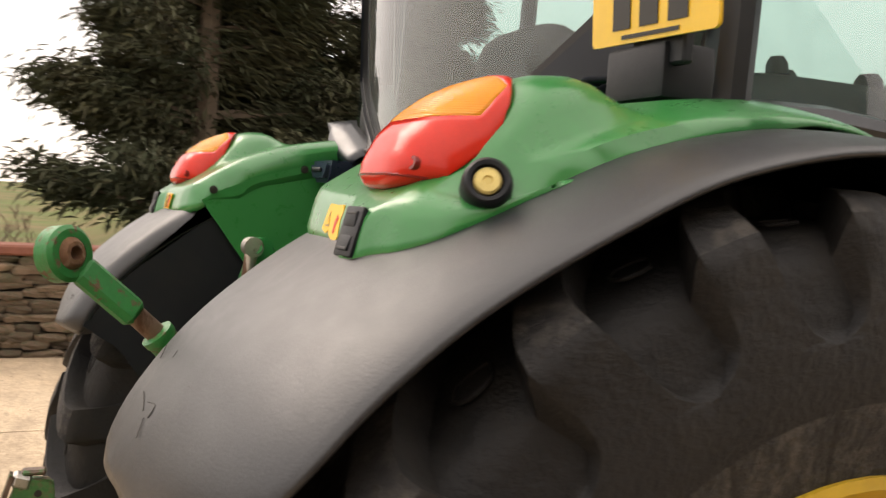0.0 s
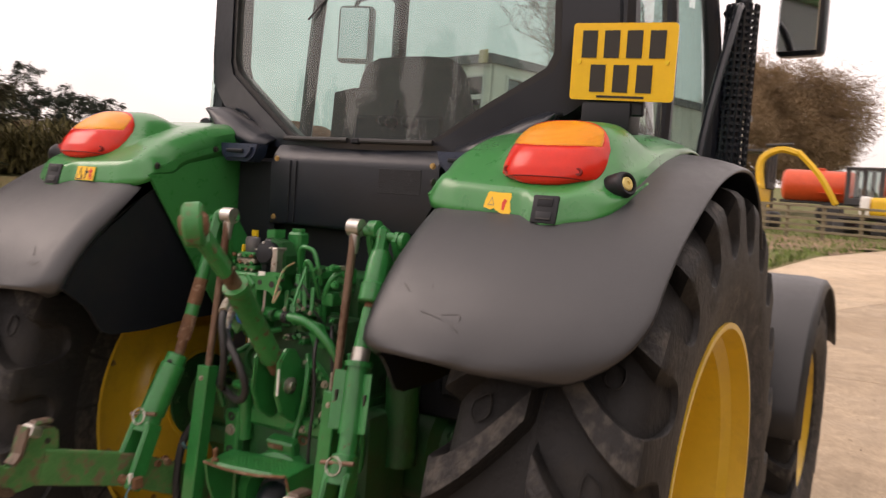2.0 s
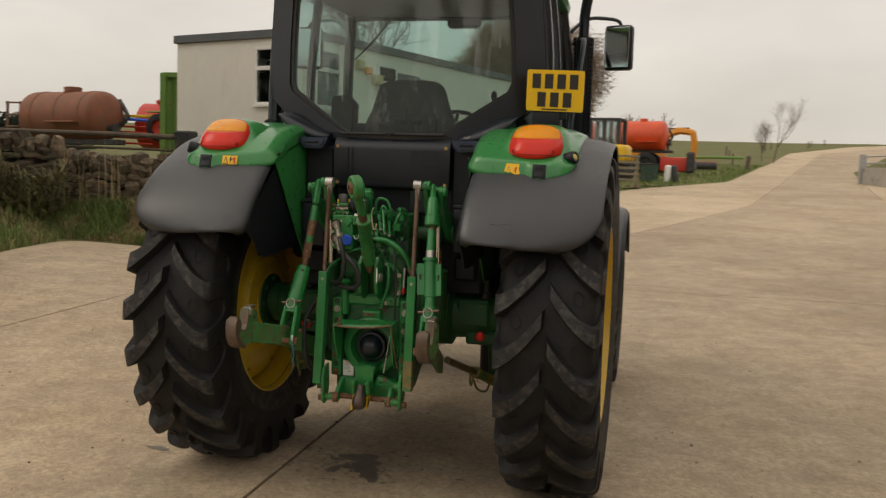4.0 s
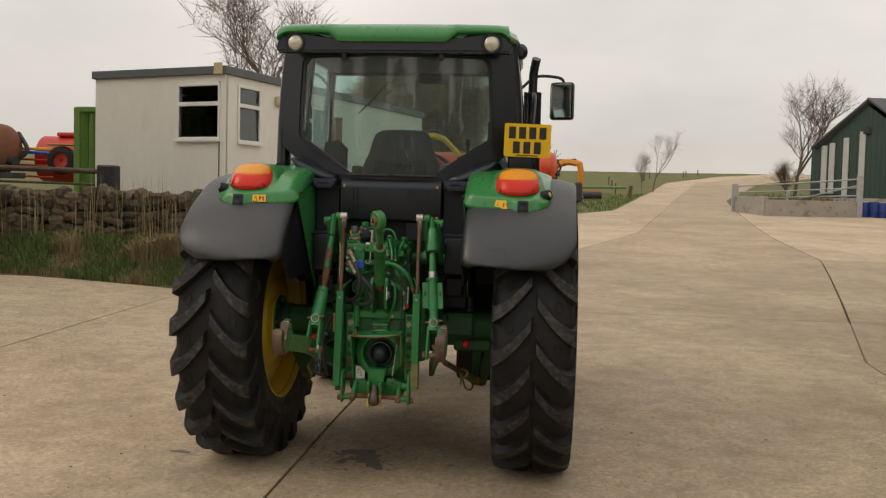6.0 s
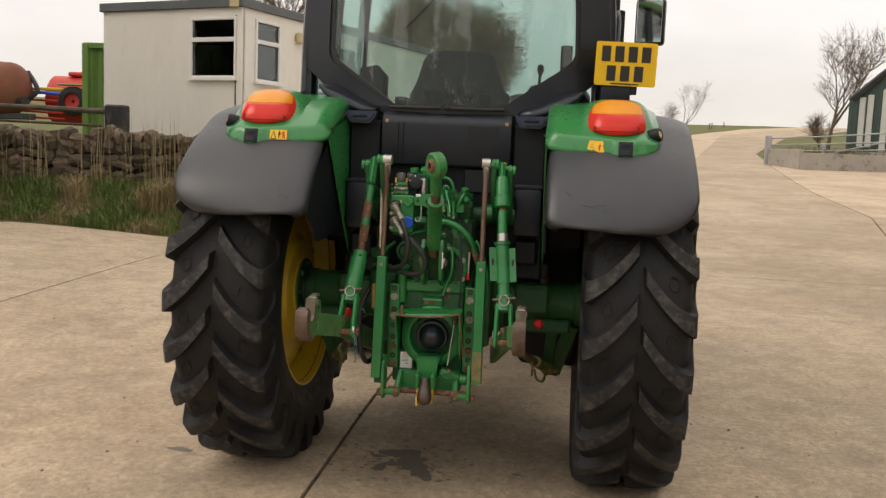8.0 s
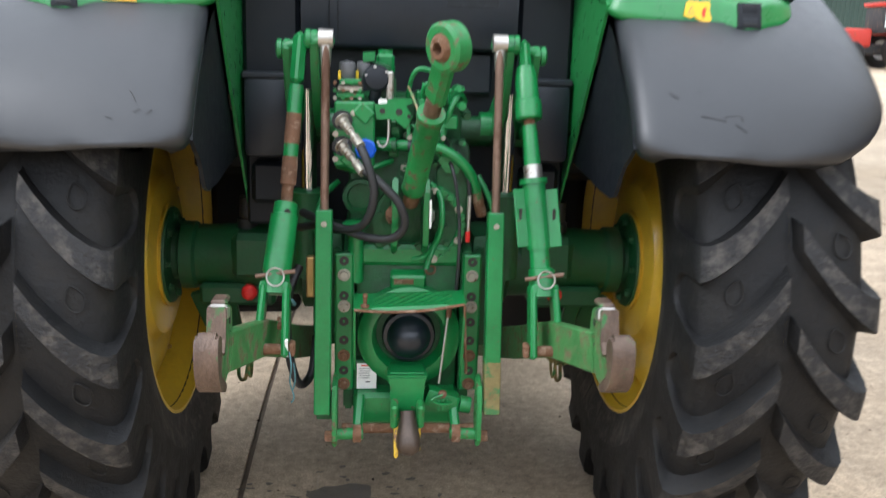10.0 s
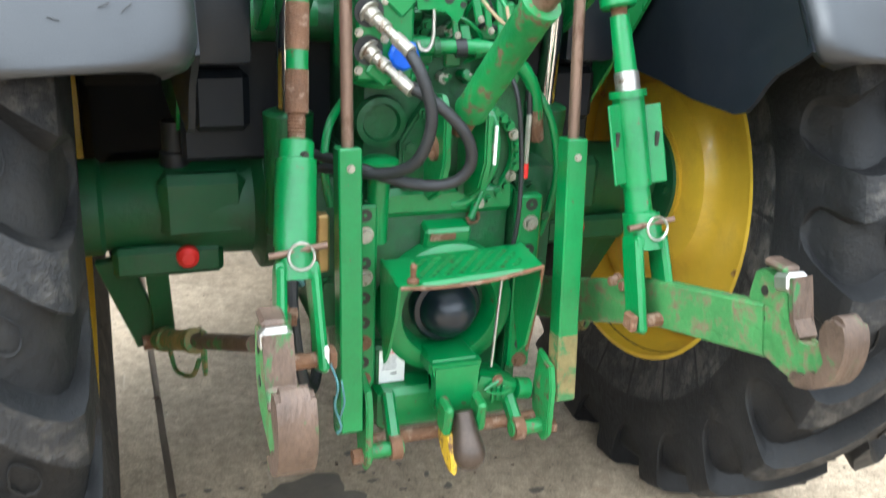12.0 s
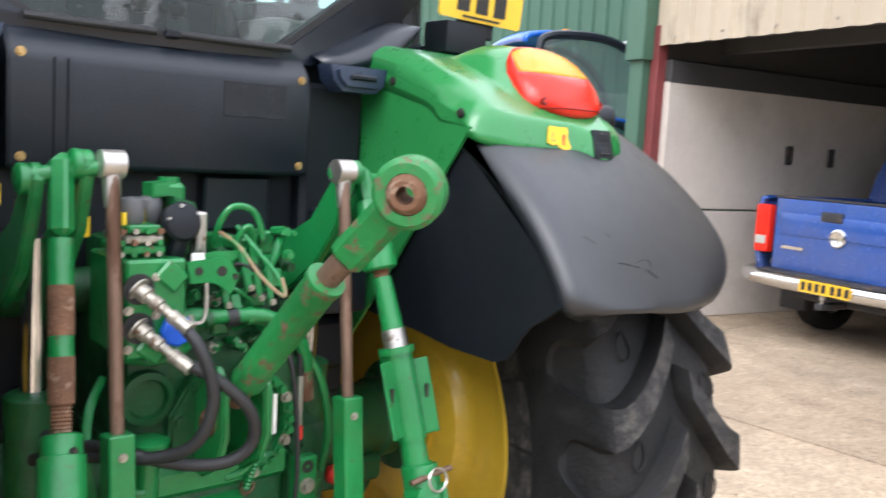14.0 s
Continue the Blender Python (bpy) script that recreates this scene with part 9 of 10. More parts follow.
for a in (20, 160, 270):
    way = Vector((math.cos(radians(a)), math.sin(radians(a)) * -1, 0))
    bm = B()
    strut(bm, along(g0, g1, 0.08) + way * 0.04, along(g0, g1, 0.95) + way * 0.04, 0.045, 0.006, 0.002, side=way)
    part("turnbuckle_wing", bm, M_GREEN_HITCH, tb)
    # The slot is a black block in place of its shaded opening.
    part("wing_slot", box(along(g0, g1, 0.45) + way * 0.047 + Vector((0, -0.004, 0)), (0.007, 0.008, 0.028), 0.001), M_INK, tb)
part("turnbuckle_cap", cyl(along(g0, g1, -0.06), along(g0, g1, 0.02), 0.037), M_GREEN_HITCH, tb)
part("link_sleeve", lathe([(0, 0.026), (0.05, 0.027), (0.052, 0.033), (0.11, 0.034)], g1, (0.347, -0.54, 0.93), 22), M_GREEN_HITCH, link)
yoke(link, 1, (0.345, -0.534, 0.985), (0.352, -0.605, 0.785))

# lower link arms with claw ends
for side in (1, -1):
    pts = [Vector((side * 0.265, 0.05, 0.585)), Vector((side * 0.325, -0.32, 0.71)), Vector((side * 0.378, -0.58, 0.81)), Vector((side * 0.428, -0.84, 0.866))]
    bm, rings = B(), []
    for i, p in enumerate(pts):
        way = (pts[min(i + 1, 3)] - pts[max(i - 1, 0)]).normalized()
        right = Vector((way.y, -way.x, 0)).normalized()
        up = right.cross(way)
        rings.append([bm.verts.new(p + right * a * 0.015 + up * b * 0.048) for a, b in ((-1, -0.92), (-0.7, -1), (0.7, -1), (1, -0.92), (1, 0.92), (0.7, 1), (-0.7, 1), (-1, 0.92))])
    for r0, r1 in zip(rings, rings[1:]):
        for k in range(8):
            bm.faces.new((r0[k], r0[(k + 1) % 8], r1[(k + 1) % 8], r1[k]))
    bm.faces.new(rings[0])
    bm.faces.new(rings[-1])
    arm = part("lower_link", bm, M_GREEN_ARM, tractor, "scuffed green lower link arm with a rusty claw end", angle=25)
    claw = [(-0.79, 0.955), (-0.85, 0.968), (-0.875, 0.958), (-0.882, 0.935), (-0.895, 0.905), (-0.92, 0.882), (-0.95, 0.885), (-0.968, 0.91), (-0.975, 0.945), (-0.992, 0.958), (-1.008, 0.95), (-1.02, 0.925),
            (-1.018, 0.885), (-1.0, 0.85), (-0.965, 0.825), (-0.92, 0.815), (-0.86, 0.822), (-0.80, 0.845)]
    hook = part("claw", plate_x(smooth_outline(claw), side * 0.436, 0.034, 0.004), M_GREEN_ARM, arm, "green claw with paint worn off", angle=25)
    jaw = [(-0.965, 0.905), (-0.978, 0.948), (-0.993, 0.962), (-1.012, 0.953), (-1.025, 0.925), (-1.023, 0.882), (-1.003, 0.843), (-0.965, 0.818), (-0.92, 0.808), (-0.925, 0.83), (-0.965, 0.842), (-0.985, 0.865), (-0.99, 0.895)]
    part("claw_lip", plate_x(smooth_outline(jaw), side * 0.436, 0.05, 0.007), M_CLAW, hook, "rubbed grey-brown claw lip", angle=25)
    part("claw_seat", plate_x([(-0.878, 0.98), (-0.888, 0.945), (-0.898, 0.905), (-0.92, 0.884), (-0.925, 0.892), (-0.905, 0.915), (-0.897, 0.95), (-0.888, 0.985)], side * 0.436, 0.042, 0.002), M_CLAW, hook, angle=25)
    part("latch", box((side * 0.436, -0.862, 0.965), (0.045, 0.045, 0.035), 0.008, Matrix.Rotation(radians(-18), 4, "X")), M_STEEL, hook, "worn steel latch")
    part("latch_lever", box((side * 0.436, -0.835, 0.985), (0.036, 0.055, 0.014), 0.005), M_CLAW, hook)
    for y, z in ((-0.825, 0.935), (-0.83, 0.885)):
        # Black discs on both faces paint in the shade of drilled holes.
        part("claw_hole", lathe([(0, 0.009), (0.0012, 0.009), (0.0012, 0.0)], (side * 0.4185, y, z), (-side * 5, y, z), 12), M_INK, hook)
        part("claw_hole", lathe([(0, 0.009), (0.0012, 0.009), (0.0012, 0.0)], (side * 0.4535, y, z), (side * 5, y, z), 12), M_INK, hook)
    for dy in (-0.47, -0.50):
        bolt(arm, (side * 0.352 if dy > -0.48 else side * 0.36, dy, 0.815), (-side, 0, 0), 0.012, 0.022, M_RUST)

# top link, turned aside, with its ball eye
t0, t1, t2 = Vector((0.004, -0.425, 1.165)), Vector((0.037, -0.64, 1.398)), Vector((0.059, -0.817, 1.551))
top_link = part("top_link", lathe([(0, 0.024), (0.004, 0.03), (0.012, 0.033), (0.022, 0.031), (0.285, 0.032), (0.29, 0.035), (0.304, 0.035), (0.308, 0.02)], along(t0, t1, 0.03), t1, 26), M_GREEN_WORN, tractor, "worn green top link tilted up and back")
part("top_link_screw", cyl(along(t0, t1, 0.96), along(t1, t2, 0.22), 0.021), M_ROD, top_link, "bare threaded screw")
tw = (t2 - t1).normalized()
flat_side = Vector((0.7, 0.714, 0))
part("top_link_bar", strut(B(), along(t1, t2, 0.2), along(t1, t2, 0.84), 0.036, 0.062, 0.012, side=flat_side), M_GREEN_WORN, top_link, angle=25)
ring_axis = (flat_side - tw * flat_side.dot(tw) * 0.4).normalized()
part("eye_ring", lathe([(-0.024, 0.032), (-0.024, 0.047), (-0.017, 0.055), (0.017, 0.055), (0.024, 0.047), (0.024, 0.032)], t2, t2 + ring_axis, 36, close=True), M_GREEN_WORN, top_link, "green eye worn to brown")
part("eye_ball", lathe([(-0.034, 0.014), (-0.034, 0.022), (-0.024, 0.031), (0, 0.034), (0.024, 0.031), (0.034, 0.022), (0.034, 0.014)], t2, t2 + ring_axis, 28, close=True), M_RUST, top_link, "brown steel ball with a hole")
part("top_link_foot", cyl(Vector((0.0, -0.40, 1.135)), along(t0, t1, 0.08), 0.022), M_RUST, top_link)
for x in (-0.042, 0.042):
    br = part("top_link_bracket", plate_x([(-0.30, 0.99), (-0.37, 0.985), (-0.43, 1.02), (-0.455, 1.08), (-0.45, 1.17), (-0.42, 1.205), (-0.38, 1.2), (-0.30, 1.1)], x, 0.016, 0.004), M_GREEN_HITCH, tractor, "green top link bracket")
    part("bracket_pin", lathe([(0, 0.024), (0.012, 0.024), (0.016, 0.016), (0.02, 0.012)], (x * 1.1, -0.405, 1.10), (x * 30, -0.405, 1.10), 16), M_RUST if x < 0 else M_STEEL, br)
part("bracket_wear_strip", box((0.052, -0.458, 1.115), (0.006, 0.006, 0.075), 0.001), M_LABEL, tractor)

# perforated guard over the drive shaft
bm = B()
nx, ny = 42, 22
vs = []
for j in range(ny):
    fy = j / (ny - 1)
    vs.append([bm.verts.new((-0.146 + 0.292 * i / (nx - 1), -0.398 - 0.12 * fy - 0.012 * (i / (nx - 1)) * (1 - fy), 0.876 + 0.016 * i / (nx - 1) - 0.008 * fy - (0.008 if fy == 1 and 6 < i < 35 else 0))) for i in range(nx)])
for j in range(ny - 1):
    for i in range(nx - 1):
        row = j // 3
        if 3 <= j < 18 and j % 3 < 2 and 7 <= i < 37 and (i + 2 * (row % 2) + j % 3) % 4 < 2:
            continue
        bm.faces.new((vs[j][i], vs[j][i + 1], vs[j + 1][i + 1], vs[j + 1][i]))
guard = part("shaft_guard", bm, M_GREEN_HITCH, tractor, "bent green perforated shaft guard", smooth=False)
md = guard.modifiers.new("thick", "SOLIDIFY")
md.thickness = 0.003
part("guard_side", plate_x([(-0.39, 0.876), (-0.515, 0.866), (-0.50, 0.80), (-0.455, 0.70), (-0.43, 0.665), (-0.40, 0.75)], -0.146, 0.006), M_GREEN_HITCH, guard, smooth=False)
part("guard_side", plate_x([(-0.40, 0.892), (-0.517, 0.882), (-0.50, 0.80), (-0.47, 0.69), (-0.44, 0.66), (-0.40, 0.75)], 0.147, 0.006), M_GREEN_HITCH, guard, smooth=False)
part("guard_edge", tube([(-0.146, -0.519, 0.866), (-0.06, -0.521, 0.862), (0.05, -0.521, 0.868), (0.146, -0.519, 0.884)], 0.0042, 8, 6), M_RUST, guard, "rust-edged lip")
part("guard_stay", tube([(0.146, -0.516, 0.88), (0.155, -0.48, 0.76), (0.165, -0.44, 0.66)], 0.004, 6, 5), M_RUST, guard)
part("guard_stud", lathe([(0, 0.012), (0.006, 0.012), (0.01, 0.005), (0.026, 0.006), (0.032, 0.0075), (0.038, 0.004)], (-0.118, -0.505, 0.87), (-0.116, -0.51, 1.87), 12), M_RUST, guard)
part("guard_pocket", box((0.0, -0.345, 0.905), (0.10, 0.05, 0.05), 0.006, Matrix.Rotation(radians(18), 4, "X")), M_GREEN_HITCH, tractor)
part("pocket_rust", box((-0.012, -0.3725, 0.905), (0.055, 0.004, 0.016), 0.001, Matrix.Rotation(radians(18), 4, "X")), M_RUST, tractor)
part("side_nozzle", lathe([(0, 0.016), (0.035, 0.016), (0.035, 0.01), (0.01, 0.009)], (0.062, -0.31, 0.938), (0.10, -1.1, 0.80), 16), M_RUST, tractor, "rusty open nozzle")

# label, draught hook and its frame
label = part("maker_label", plate_y(rect(-0.113, 0.625, 0.056, 0.076), -0.3735, 0.0015), M_LABEL, casting, "white paper label with printed lines", smooth=False)
part("label_print", plate_y(rect(-0.114, 0.657, 0.03, 0.004), -0.3747, 0.0008), M_REDINK, label, smooth=False)
for k in range(5):
    part("label_print", plate_y(rect(-0.12 + 0.002 * (k % 2), 0.648 - 0.007 * k, 0.03, 0.0016), -0.3747, 0.0008), M_GREYPL, label, smooth=False)
part("label_print", plate_y(rect(-0.109, 0.608, 0.014, 0.003), -0.3747, 0.0008), M_INK, label, smooth=False)
part("label_backing", box((-0.118, -0.35, 0.627), (0.07, 0.045, 0.09), 0.006), M_GREEN_CAST, casting)
frame_b = B()
add_box(frame_b, (0, -0.36, 0.537), (0.30, 0.1, 0.095), None, 0.012)
add_box(frame_b, (0.0, -0.40, 0.645), (0.11, 0.10, 0.035), None, 0.008)
plate_y([(-0.055, 0.66), (0.055, 0.66), (0.04, 0.60), (0.045, 0.555), (-0.045, 0.555), (-0.04, 0.60)], -0.44, 0.05, 0.006, frame_b)
hf = part("hitch_frame", frame_b, M_GREEN_HITCH, tractor, "green hitch frame with a draught hook", angle=25)
part("frame_lobe", box((0.10, -0.415, 0.575), (0.10, 0.06, 0.055), 0.016, Matrix.Rotation(radians(18), 4, "Y"), 2), M_GREEN_HITCH, hf)
for k in range(3):
    part("lobe_rib", box((0.09 + 0.012 * k, -0.448, 0.566 + 0.003 * k), (0.007, 0.006, 0.03), 0.001), M_GREEN_HITCH, hf)
part("lobe_cap", cyl((0.15, -0.43, 0.565), (0.18, -0.43, 0.56), 0.024), M_GREEN_HITCH, hf)
bolt(hf, (0.10, -0.445, 0.60), (0, -1, 0.1), 0.009, 0.008, M_RUST)
part("lobe_arm", tube([(0.10, -0.452, 0.60), (0.07, -0.455, 0.585), (0.10, -0.457, 0.572), (0.128, -0.455, 0.578)], 0.004, 6, 5), M_GREEN_HITCH, hf)
for x in (-0.036, 0.036):
    part("hook_jaw", box((x, -0.50, 0.565), (0.02, 0.05, 0.07), 0.006, Matrix.Rotation(radians(8), 4, "X")), M_GREEN_WORN, hf, "worn pale jaw")
hook = part("draught_hook", lathe([(0, 0.02), (0.025, 0.023), (0.05, 0.028), (0.075, 0.0335), (0.092, 0.034), (0.108, 0.028), (0.118, 0.015), (0.121, 0.0)], (0.0, -0.505, 0.575), (0.006, -0.56, 0.455), 28), M_HOOK, hf, "brown steel draught hook")
part("hook_plate", plate_x([(-0.47, 0.55), (-0.52, 0.53), (-0.55, 0.485), (-0.555, 0.46), (-0.53, 0.455), (-0.49, 0.47), (-0.46, 0.50)], -0.03, 0.012, 0.003), M_YELLOW_CHIP, hf, "chipped yellow hook plate")
part("hook_plate", plate_x([(-0.47, 0.55), (-0.51, 0.53), (-0.525, 0.485), (-0.52, 0.462), (-0.49, 0.47), (-0.46, 0.50)], 0.032, 0.012, 0.003), M_YELLOW_CHIP, hf)
part("hook_shaft", cyl((-0.18, -0.45, 0.50), (0.19, -0.45, 0.50), 0.014), M_RUST, hf)
for side in (1, -1):
    dp = part("drop_plate", plate_x([(-0.44, 0.66), (-0.50, 0.645), (-0.515, 0.60), (-0.515, 0.49), (-0.495, 0.465), (-0.45, 0.47), (-0.43, 0.55)], side * 0.198, 0.014, 0.003), M_GREEN_WORN, tractor, "green drop plate rusting at the edge", angle=25)
    part("drop_pin", cyl((side * 0.12, -0.485, 0.50), (side * 0.195, -0.485, 0.498), 0.016), M_GREEN_WORN, dp)
    part("pin_collar", cyl((side * 0.125, -0.485, 0.50), (side * 0.148, -0.485, 0.50), 0.025), M_RUST, dp)
    part("pin_nut", cyl((side * 0.205, -0.485, 0.492), (side * 0.225, -0.485, 0.492), 0.017, seg=6), M_RUST, dp)
    part("drop_arm", strut(B(), (side * 0.13, -0.40, 0.58), (side * 0.137, -0.485, 0.50), 0.026, 0.03, 0.006), M_GREEN_HITCH, dp)
part("guide_strut", strut(B(), (-0.225, -0.44, 0.525), (-0.225, -0.43, 0.60), 0.05, 0.03), M_GREEN_CAST, tractor)
part("release_rod", cyl((0.115, -0.40, 0.84), (0.09, -0.43, 0.625), 0.0035, seg=8), M_STEEL, tractor)
part("release_cable", cyl((0.122, -0.39, 0.88), (0.113, -0.402, 0.81), 0.008, seg=10), M_RUST, tractor)

# ---- hydraulic valves, couplings and hoses ----
valve = part("valve_block", box((-0.152, -0.31, 1.315), (0.108, 0.18, 0.172), 0.005), M_GREEN_HITCH, tractor, "green hydraulic valve block with couplings")
for cx, cz, tilt in ((-0.128, 1.372, 42), (-0.160, 1.247, 38)):
    part("port_cover", box((cx, -0.404, cz), (0.048, 0.01, 0.04), 0.004, Matrix.Rotation(radians(tilt), 4, "Y")), M_GREEN_HITCH, valve)
for k, (c, e) in enumerate((((-0.184, -0.40, 1.352), (-0.142, -0.475, 1.305)), ((-0.184, -0.40, 1.285), (-0.138, -0.47, 1.238)))):
    c, e = Vector(c), Vector(e)
    cp = part("coupling", lathe([(0.0, 0.022), (0.004, 0.022), (0.005, 0.015), (0.022, 0.015), (0.024, 0.011), (0.034, 0.011), (0.036, 0.0125), (0.052, 0.0125), (0.054, 0.009), (0.075, 0.0085), (0.077, 0.0125), (0.12, 0.0125)], c, e, 18), M_ZINC, valve, "zinc plated hose coupling", angle=20)
    part("dust_ring", lathe([(0.0, 0.027), (0.004, 0.027), (0.004, 0.0)], c + Vector((0, 0.001, 0)), c + Vector((0, -1, 0)), 18), M_RUBBER, valve)
    for dx, dz in ((-0.018, -0.036), (0.03, 0.02)):
        bolt(valve, (c.x + dx, -0.401, c.z + dz), (0, -1, 0), 0.006, 0.007, M_ZINC)
part("blue_cap", lathe([(0, 0.027), (0.014, 0.029), (0.018, 0.024), (0.018, 0.008)], (-0.122, -0.405, 1.279), (-0.11, -1.4, 1.25), 8), M_BLUE, valve, "blue dust cap")
part("hose", tube([(-0.142, -0.475, 1.305), (-0.118, -0.508, 1.26), (-0.098, -0.515, 1.18), (-0.118, -0.495, 1.10), (-0.17, -0.44, 1.066), (-0.25, -0.37, 1.062), (-0.31, -0.25, 1.03)], 0.0112, 12), M_RUBBER, tractor, "black rubber hydraulic hose")
part("hose", tube([(-0.138, -0.47, 1.238), (-0.09, -0.505, 1.21), (-0.035, -0.52, 1.155), (-0.018, -0.51, 1.095), (-0.05, -0.49, 1.055), (-0.12, -0.455, 1.05), (-0.22, -0.40, 1.075), (-0.30, -0.28, 1.08)], 0.0112, 12), M_RUBBER, tractor, "black rubber hydraulic hose")
part("green_hose", tube([(-0.06, -0.36, 1.285), (0.0, -0.375, 1.287), (0.07, -0.38, 1.282), (0.13, -0.375, 1.25), (0.17, -0.36, 1.20), (0.19, -0.34, 1.14)], 0.014, 12), M_GREEN_HITCH, tractor, "bent green hose")
part("hose_sleeve", cyl((-0.09, -0.355, 1.287), (-0.04, -0.37, 1.287), 0.0185, seg=12), M_GREEN_HITCH, tractor)
part("hose_end", cyl((0.183, -0.345, 1.16), (0.205, -0.32, 1.09), 0.016, seg=12), M_RUST, tractor)
part("green_flange", plate_y([(0.075, 1.245), (0.09, 1.275), (0.125, 1.27), (0.145, 1.24), (0.13, 1.21), (0.095, 1.212)], -0.36, 0.008, 0.002), M_GREEN_HITCH, tractor)
# upper valve section
for k, (x, y, z) in enumerate(((-0.174, -0.335, 1.475), (-0.128, -0.30, 1.475))):
    sol = part("solenoid", lathe([(0, 0.017), (0.012, 0.018), (0.018, 0.022), (0.05, 0.022), (0.056, 0.02), (0.06, 0.0)], (x, y, z - 0.03), (x, y, z + 1), 20), M_GREYPL, tractor, "grey plastic solenoid plug")
    part("solenoid_tag", box((x - 0.02, y - 0.016, z - 0.008), (0.008, 0.012, 0.022), 0.001), M_YTAG, sol)
for k in range(3):
    part("valve_slice", box((-0.165 + 0.0 * k, -0.32, 1.415 + 0.018 * k), (0.075 - 0.008 * k, 0.11, 0.014), 0.003), M_GREEN_HITCH if k % 2 == 0 else M_ZINC, tractor)
part("valve_stem", lathe([(0, 0.024), (0.05, 0.024), (0.055, 0.028), (0.07, 0.028), (0.075, 0.018), (0.1, 0.016), (0.102, 0.02), (0.115, 0.02)], (-0.072, -0.25, 1.42), (-0.072, -0.25, 3), 16), M_GREEN_HITCH, tractor)
part("valve_crown", box((-0.072, -0.25, 1.50), (0.05, 0.05, 0.05), 0.008), M_GREEN_HITCH, tractor)
sock = part("trailer_socket", lathe([(-0.05, 0.02), (-0.02, 0.034), (0.004, 0.036), (0.012, 0.03), (0.016, 0.014), (0.016, 0.0)], (-0.095, -0.365, 1.462), (-0.10, -1.3, 1.60), 26), M_PLASTIC_IN, tractor, "round black trailer socket")
for a in (30, 100, 170, 260):
    bolt(sock, (-0.095 + 0.028 * math.cos(radians(a)), -0.373, 1.464 + 0.028 * math.sin(radians(a))), (0, -1, 0.15), 0.003, 0.006, M_STEEL, "screw")
part("socket_neck", tube([(-0.095, -0.36, 1.44), (-0.10, -0.35, 1.405), (-0.095, -0.33, 1.37)], 0.016, 10), M_PLASTIC_IN, tractor)
part("socket_bracket", box((-0.06, -0.35, 1.43), (0.02, 0.05, 0.10), 0.004), M_STEEL, tractor)
part("bracket_finger", plate_y([(-0.075, 1.375), (-0.075, 1.405), (-0.05, 1.412), (0.0, 1.412), (0.0, 1.398), (-0.022, 1.392), (-0.012, 1.372), (-0.03, 1.368)], -0.395, 0.006, 0.001), M_GREEN_HITCH, tractor)
part("bracket_face", plate_y([(-0.09, 1.36), (-0.09, 1.41), (-0.068, 1.41), (-0.06, 1.36)], -0.398, 0.005), M_LABEL, tractor)
part("bent_lug", tube([(-0.062, -0.40, 1.36), (-0.062, -0.402, 1.31), (-0.07, -0.402, 1.287), (-0.085, -0.40, 1.287), (-0.09, -0.398, 1.30)], 0.004, 6), M_STEEL, tractor, "bare bent lug")

# pipes and fasteners on the castings
rnd = random.Random(7)
PIPES = [((-0.01, -0.31, 1.41), (0.0, -0.33, 1.465), (0.02, -0.34, 1.488), (0.058, -0.34, 1.478), (0.078, -0.34, 1.433), (0.075, -0.32, 1.385)),
         ((0.03, -0.32, 1.37), (0.03, -0.34, 1.43), (0.045, -0.35, 1.45), (0.06, -0.34, 1.42), (0.065, -0.31, 1.34)),
         ((0.08, -0.30, 1.25), (0.10, -0.33, 1.36), (0.13, -0.32, 1.42), (0.15, -0.28, 1.40)),
         ((-0.2, -0.32, 1.22), (-0.15, -0.36, 1.215), (-0.1, -0.37, 1.225), (-0.05, -0.33, 1.24)),
         ((-0.24, -0.35, 0.98), (-0.255, -0.36, 1.06), (-0.24, -0.33, 1.13), (-0.2, -0.28, 1.17)),
         ((0.24, -0.30, 0.86), (0.255, -0.33, 1.0), (0.23, -0.34, 1.12), (0.19, -0.32, 1.2)),
         ((0.06, -0.34, 1.18), (0.085, -0.37, 1.14), (0.085, -0.38, 1.05), (0.05, -0.36, 0.98), (0.01, -0.35, 0.965))]
for pts in PIPES:
    part("pipe", tube(pts, 0.0065 if pts[0][2] > 1.36 else 0.0085, 10), M_GREEN_HITCH, tractor)
part("spring_conduit", lathe([(0.004 * k, 0.0085 if k % 2 else 0.0065) for k in range(32)], (0.086, -0.378, 1.06), (0.05, -0.365, 0.945), 10), M_GREEN_HITCH, tractor)
part("brown_pipe", tube([(-0.01, -0.34, 1.44), (0.0, -0.40, 1.42), (0.02, -0.45, 1.37), (0.045, -0.49, 1.34), (0.05, -0.47, 1.37)], 0.0034, 8), M_PIPE, tractor)
part("green_pipe", tube([(0.03, -0.33, 1.45), (0.05, -0.37, 1.41), (0.07, -0.42, 1.365), (0.075, -0.44, 1.33)], 0.0045, 8), M_GREEN_HITCH, tractor)
part("cable", tube([(0.10, -0.34, 1.26), (0.12, -0.39, 1.20), (0.135, -0.40, 1.08), (0.135, -0.41, 0.96), (0.13, -0.40, 0.87)], 0.005, 8), M_RUBBER, tractor, "black sheathed cable")
part("cable", tube([(0.13, -0.33, 1.27), (0.155, -0.36, 1.22), (0.165, -0.36, 1.15)], 0.006, 8), M_RUBBER, tractor)
part("cable_adjuster", cyl((0.165, -0.36, 1.15), (0.163, -0.365, 1.04), 0.006, seg=8), M_STEEL, tractor)
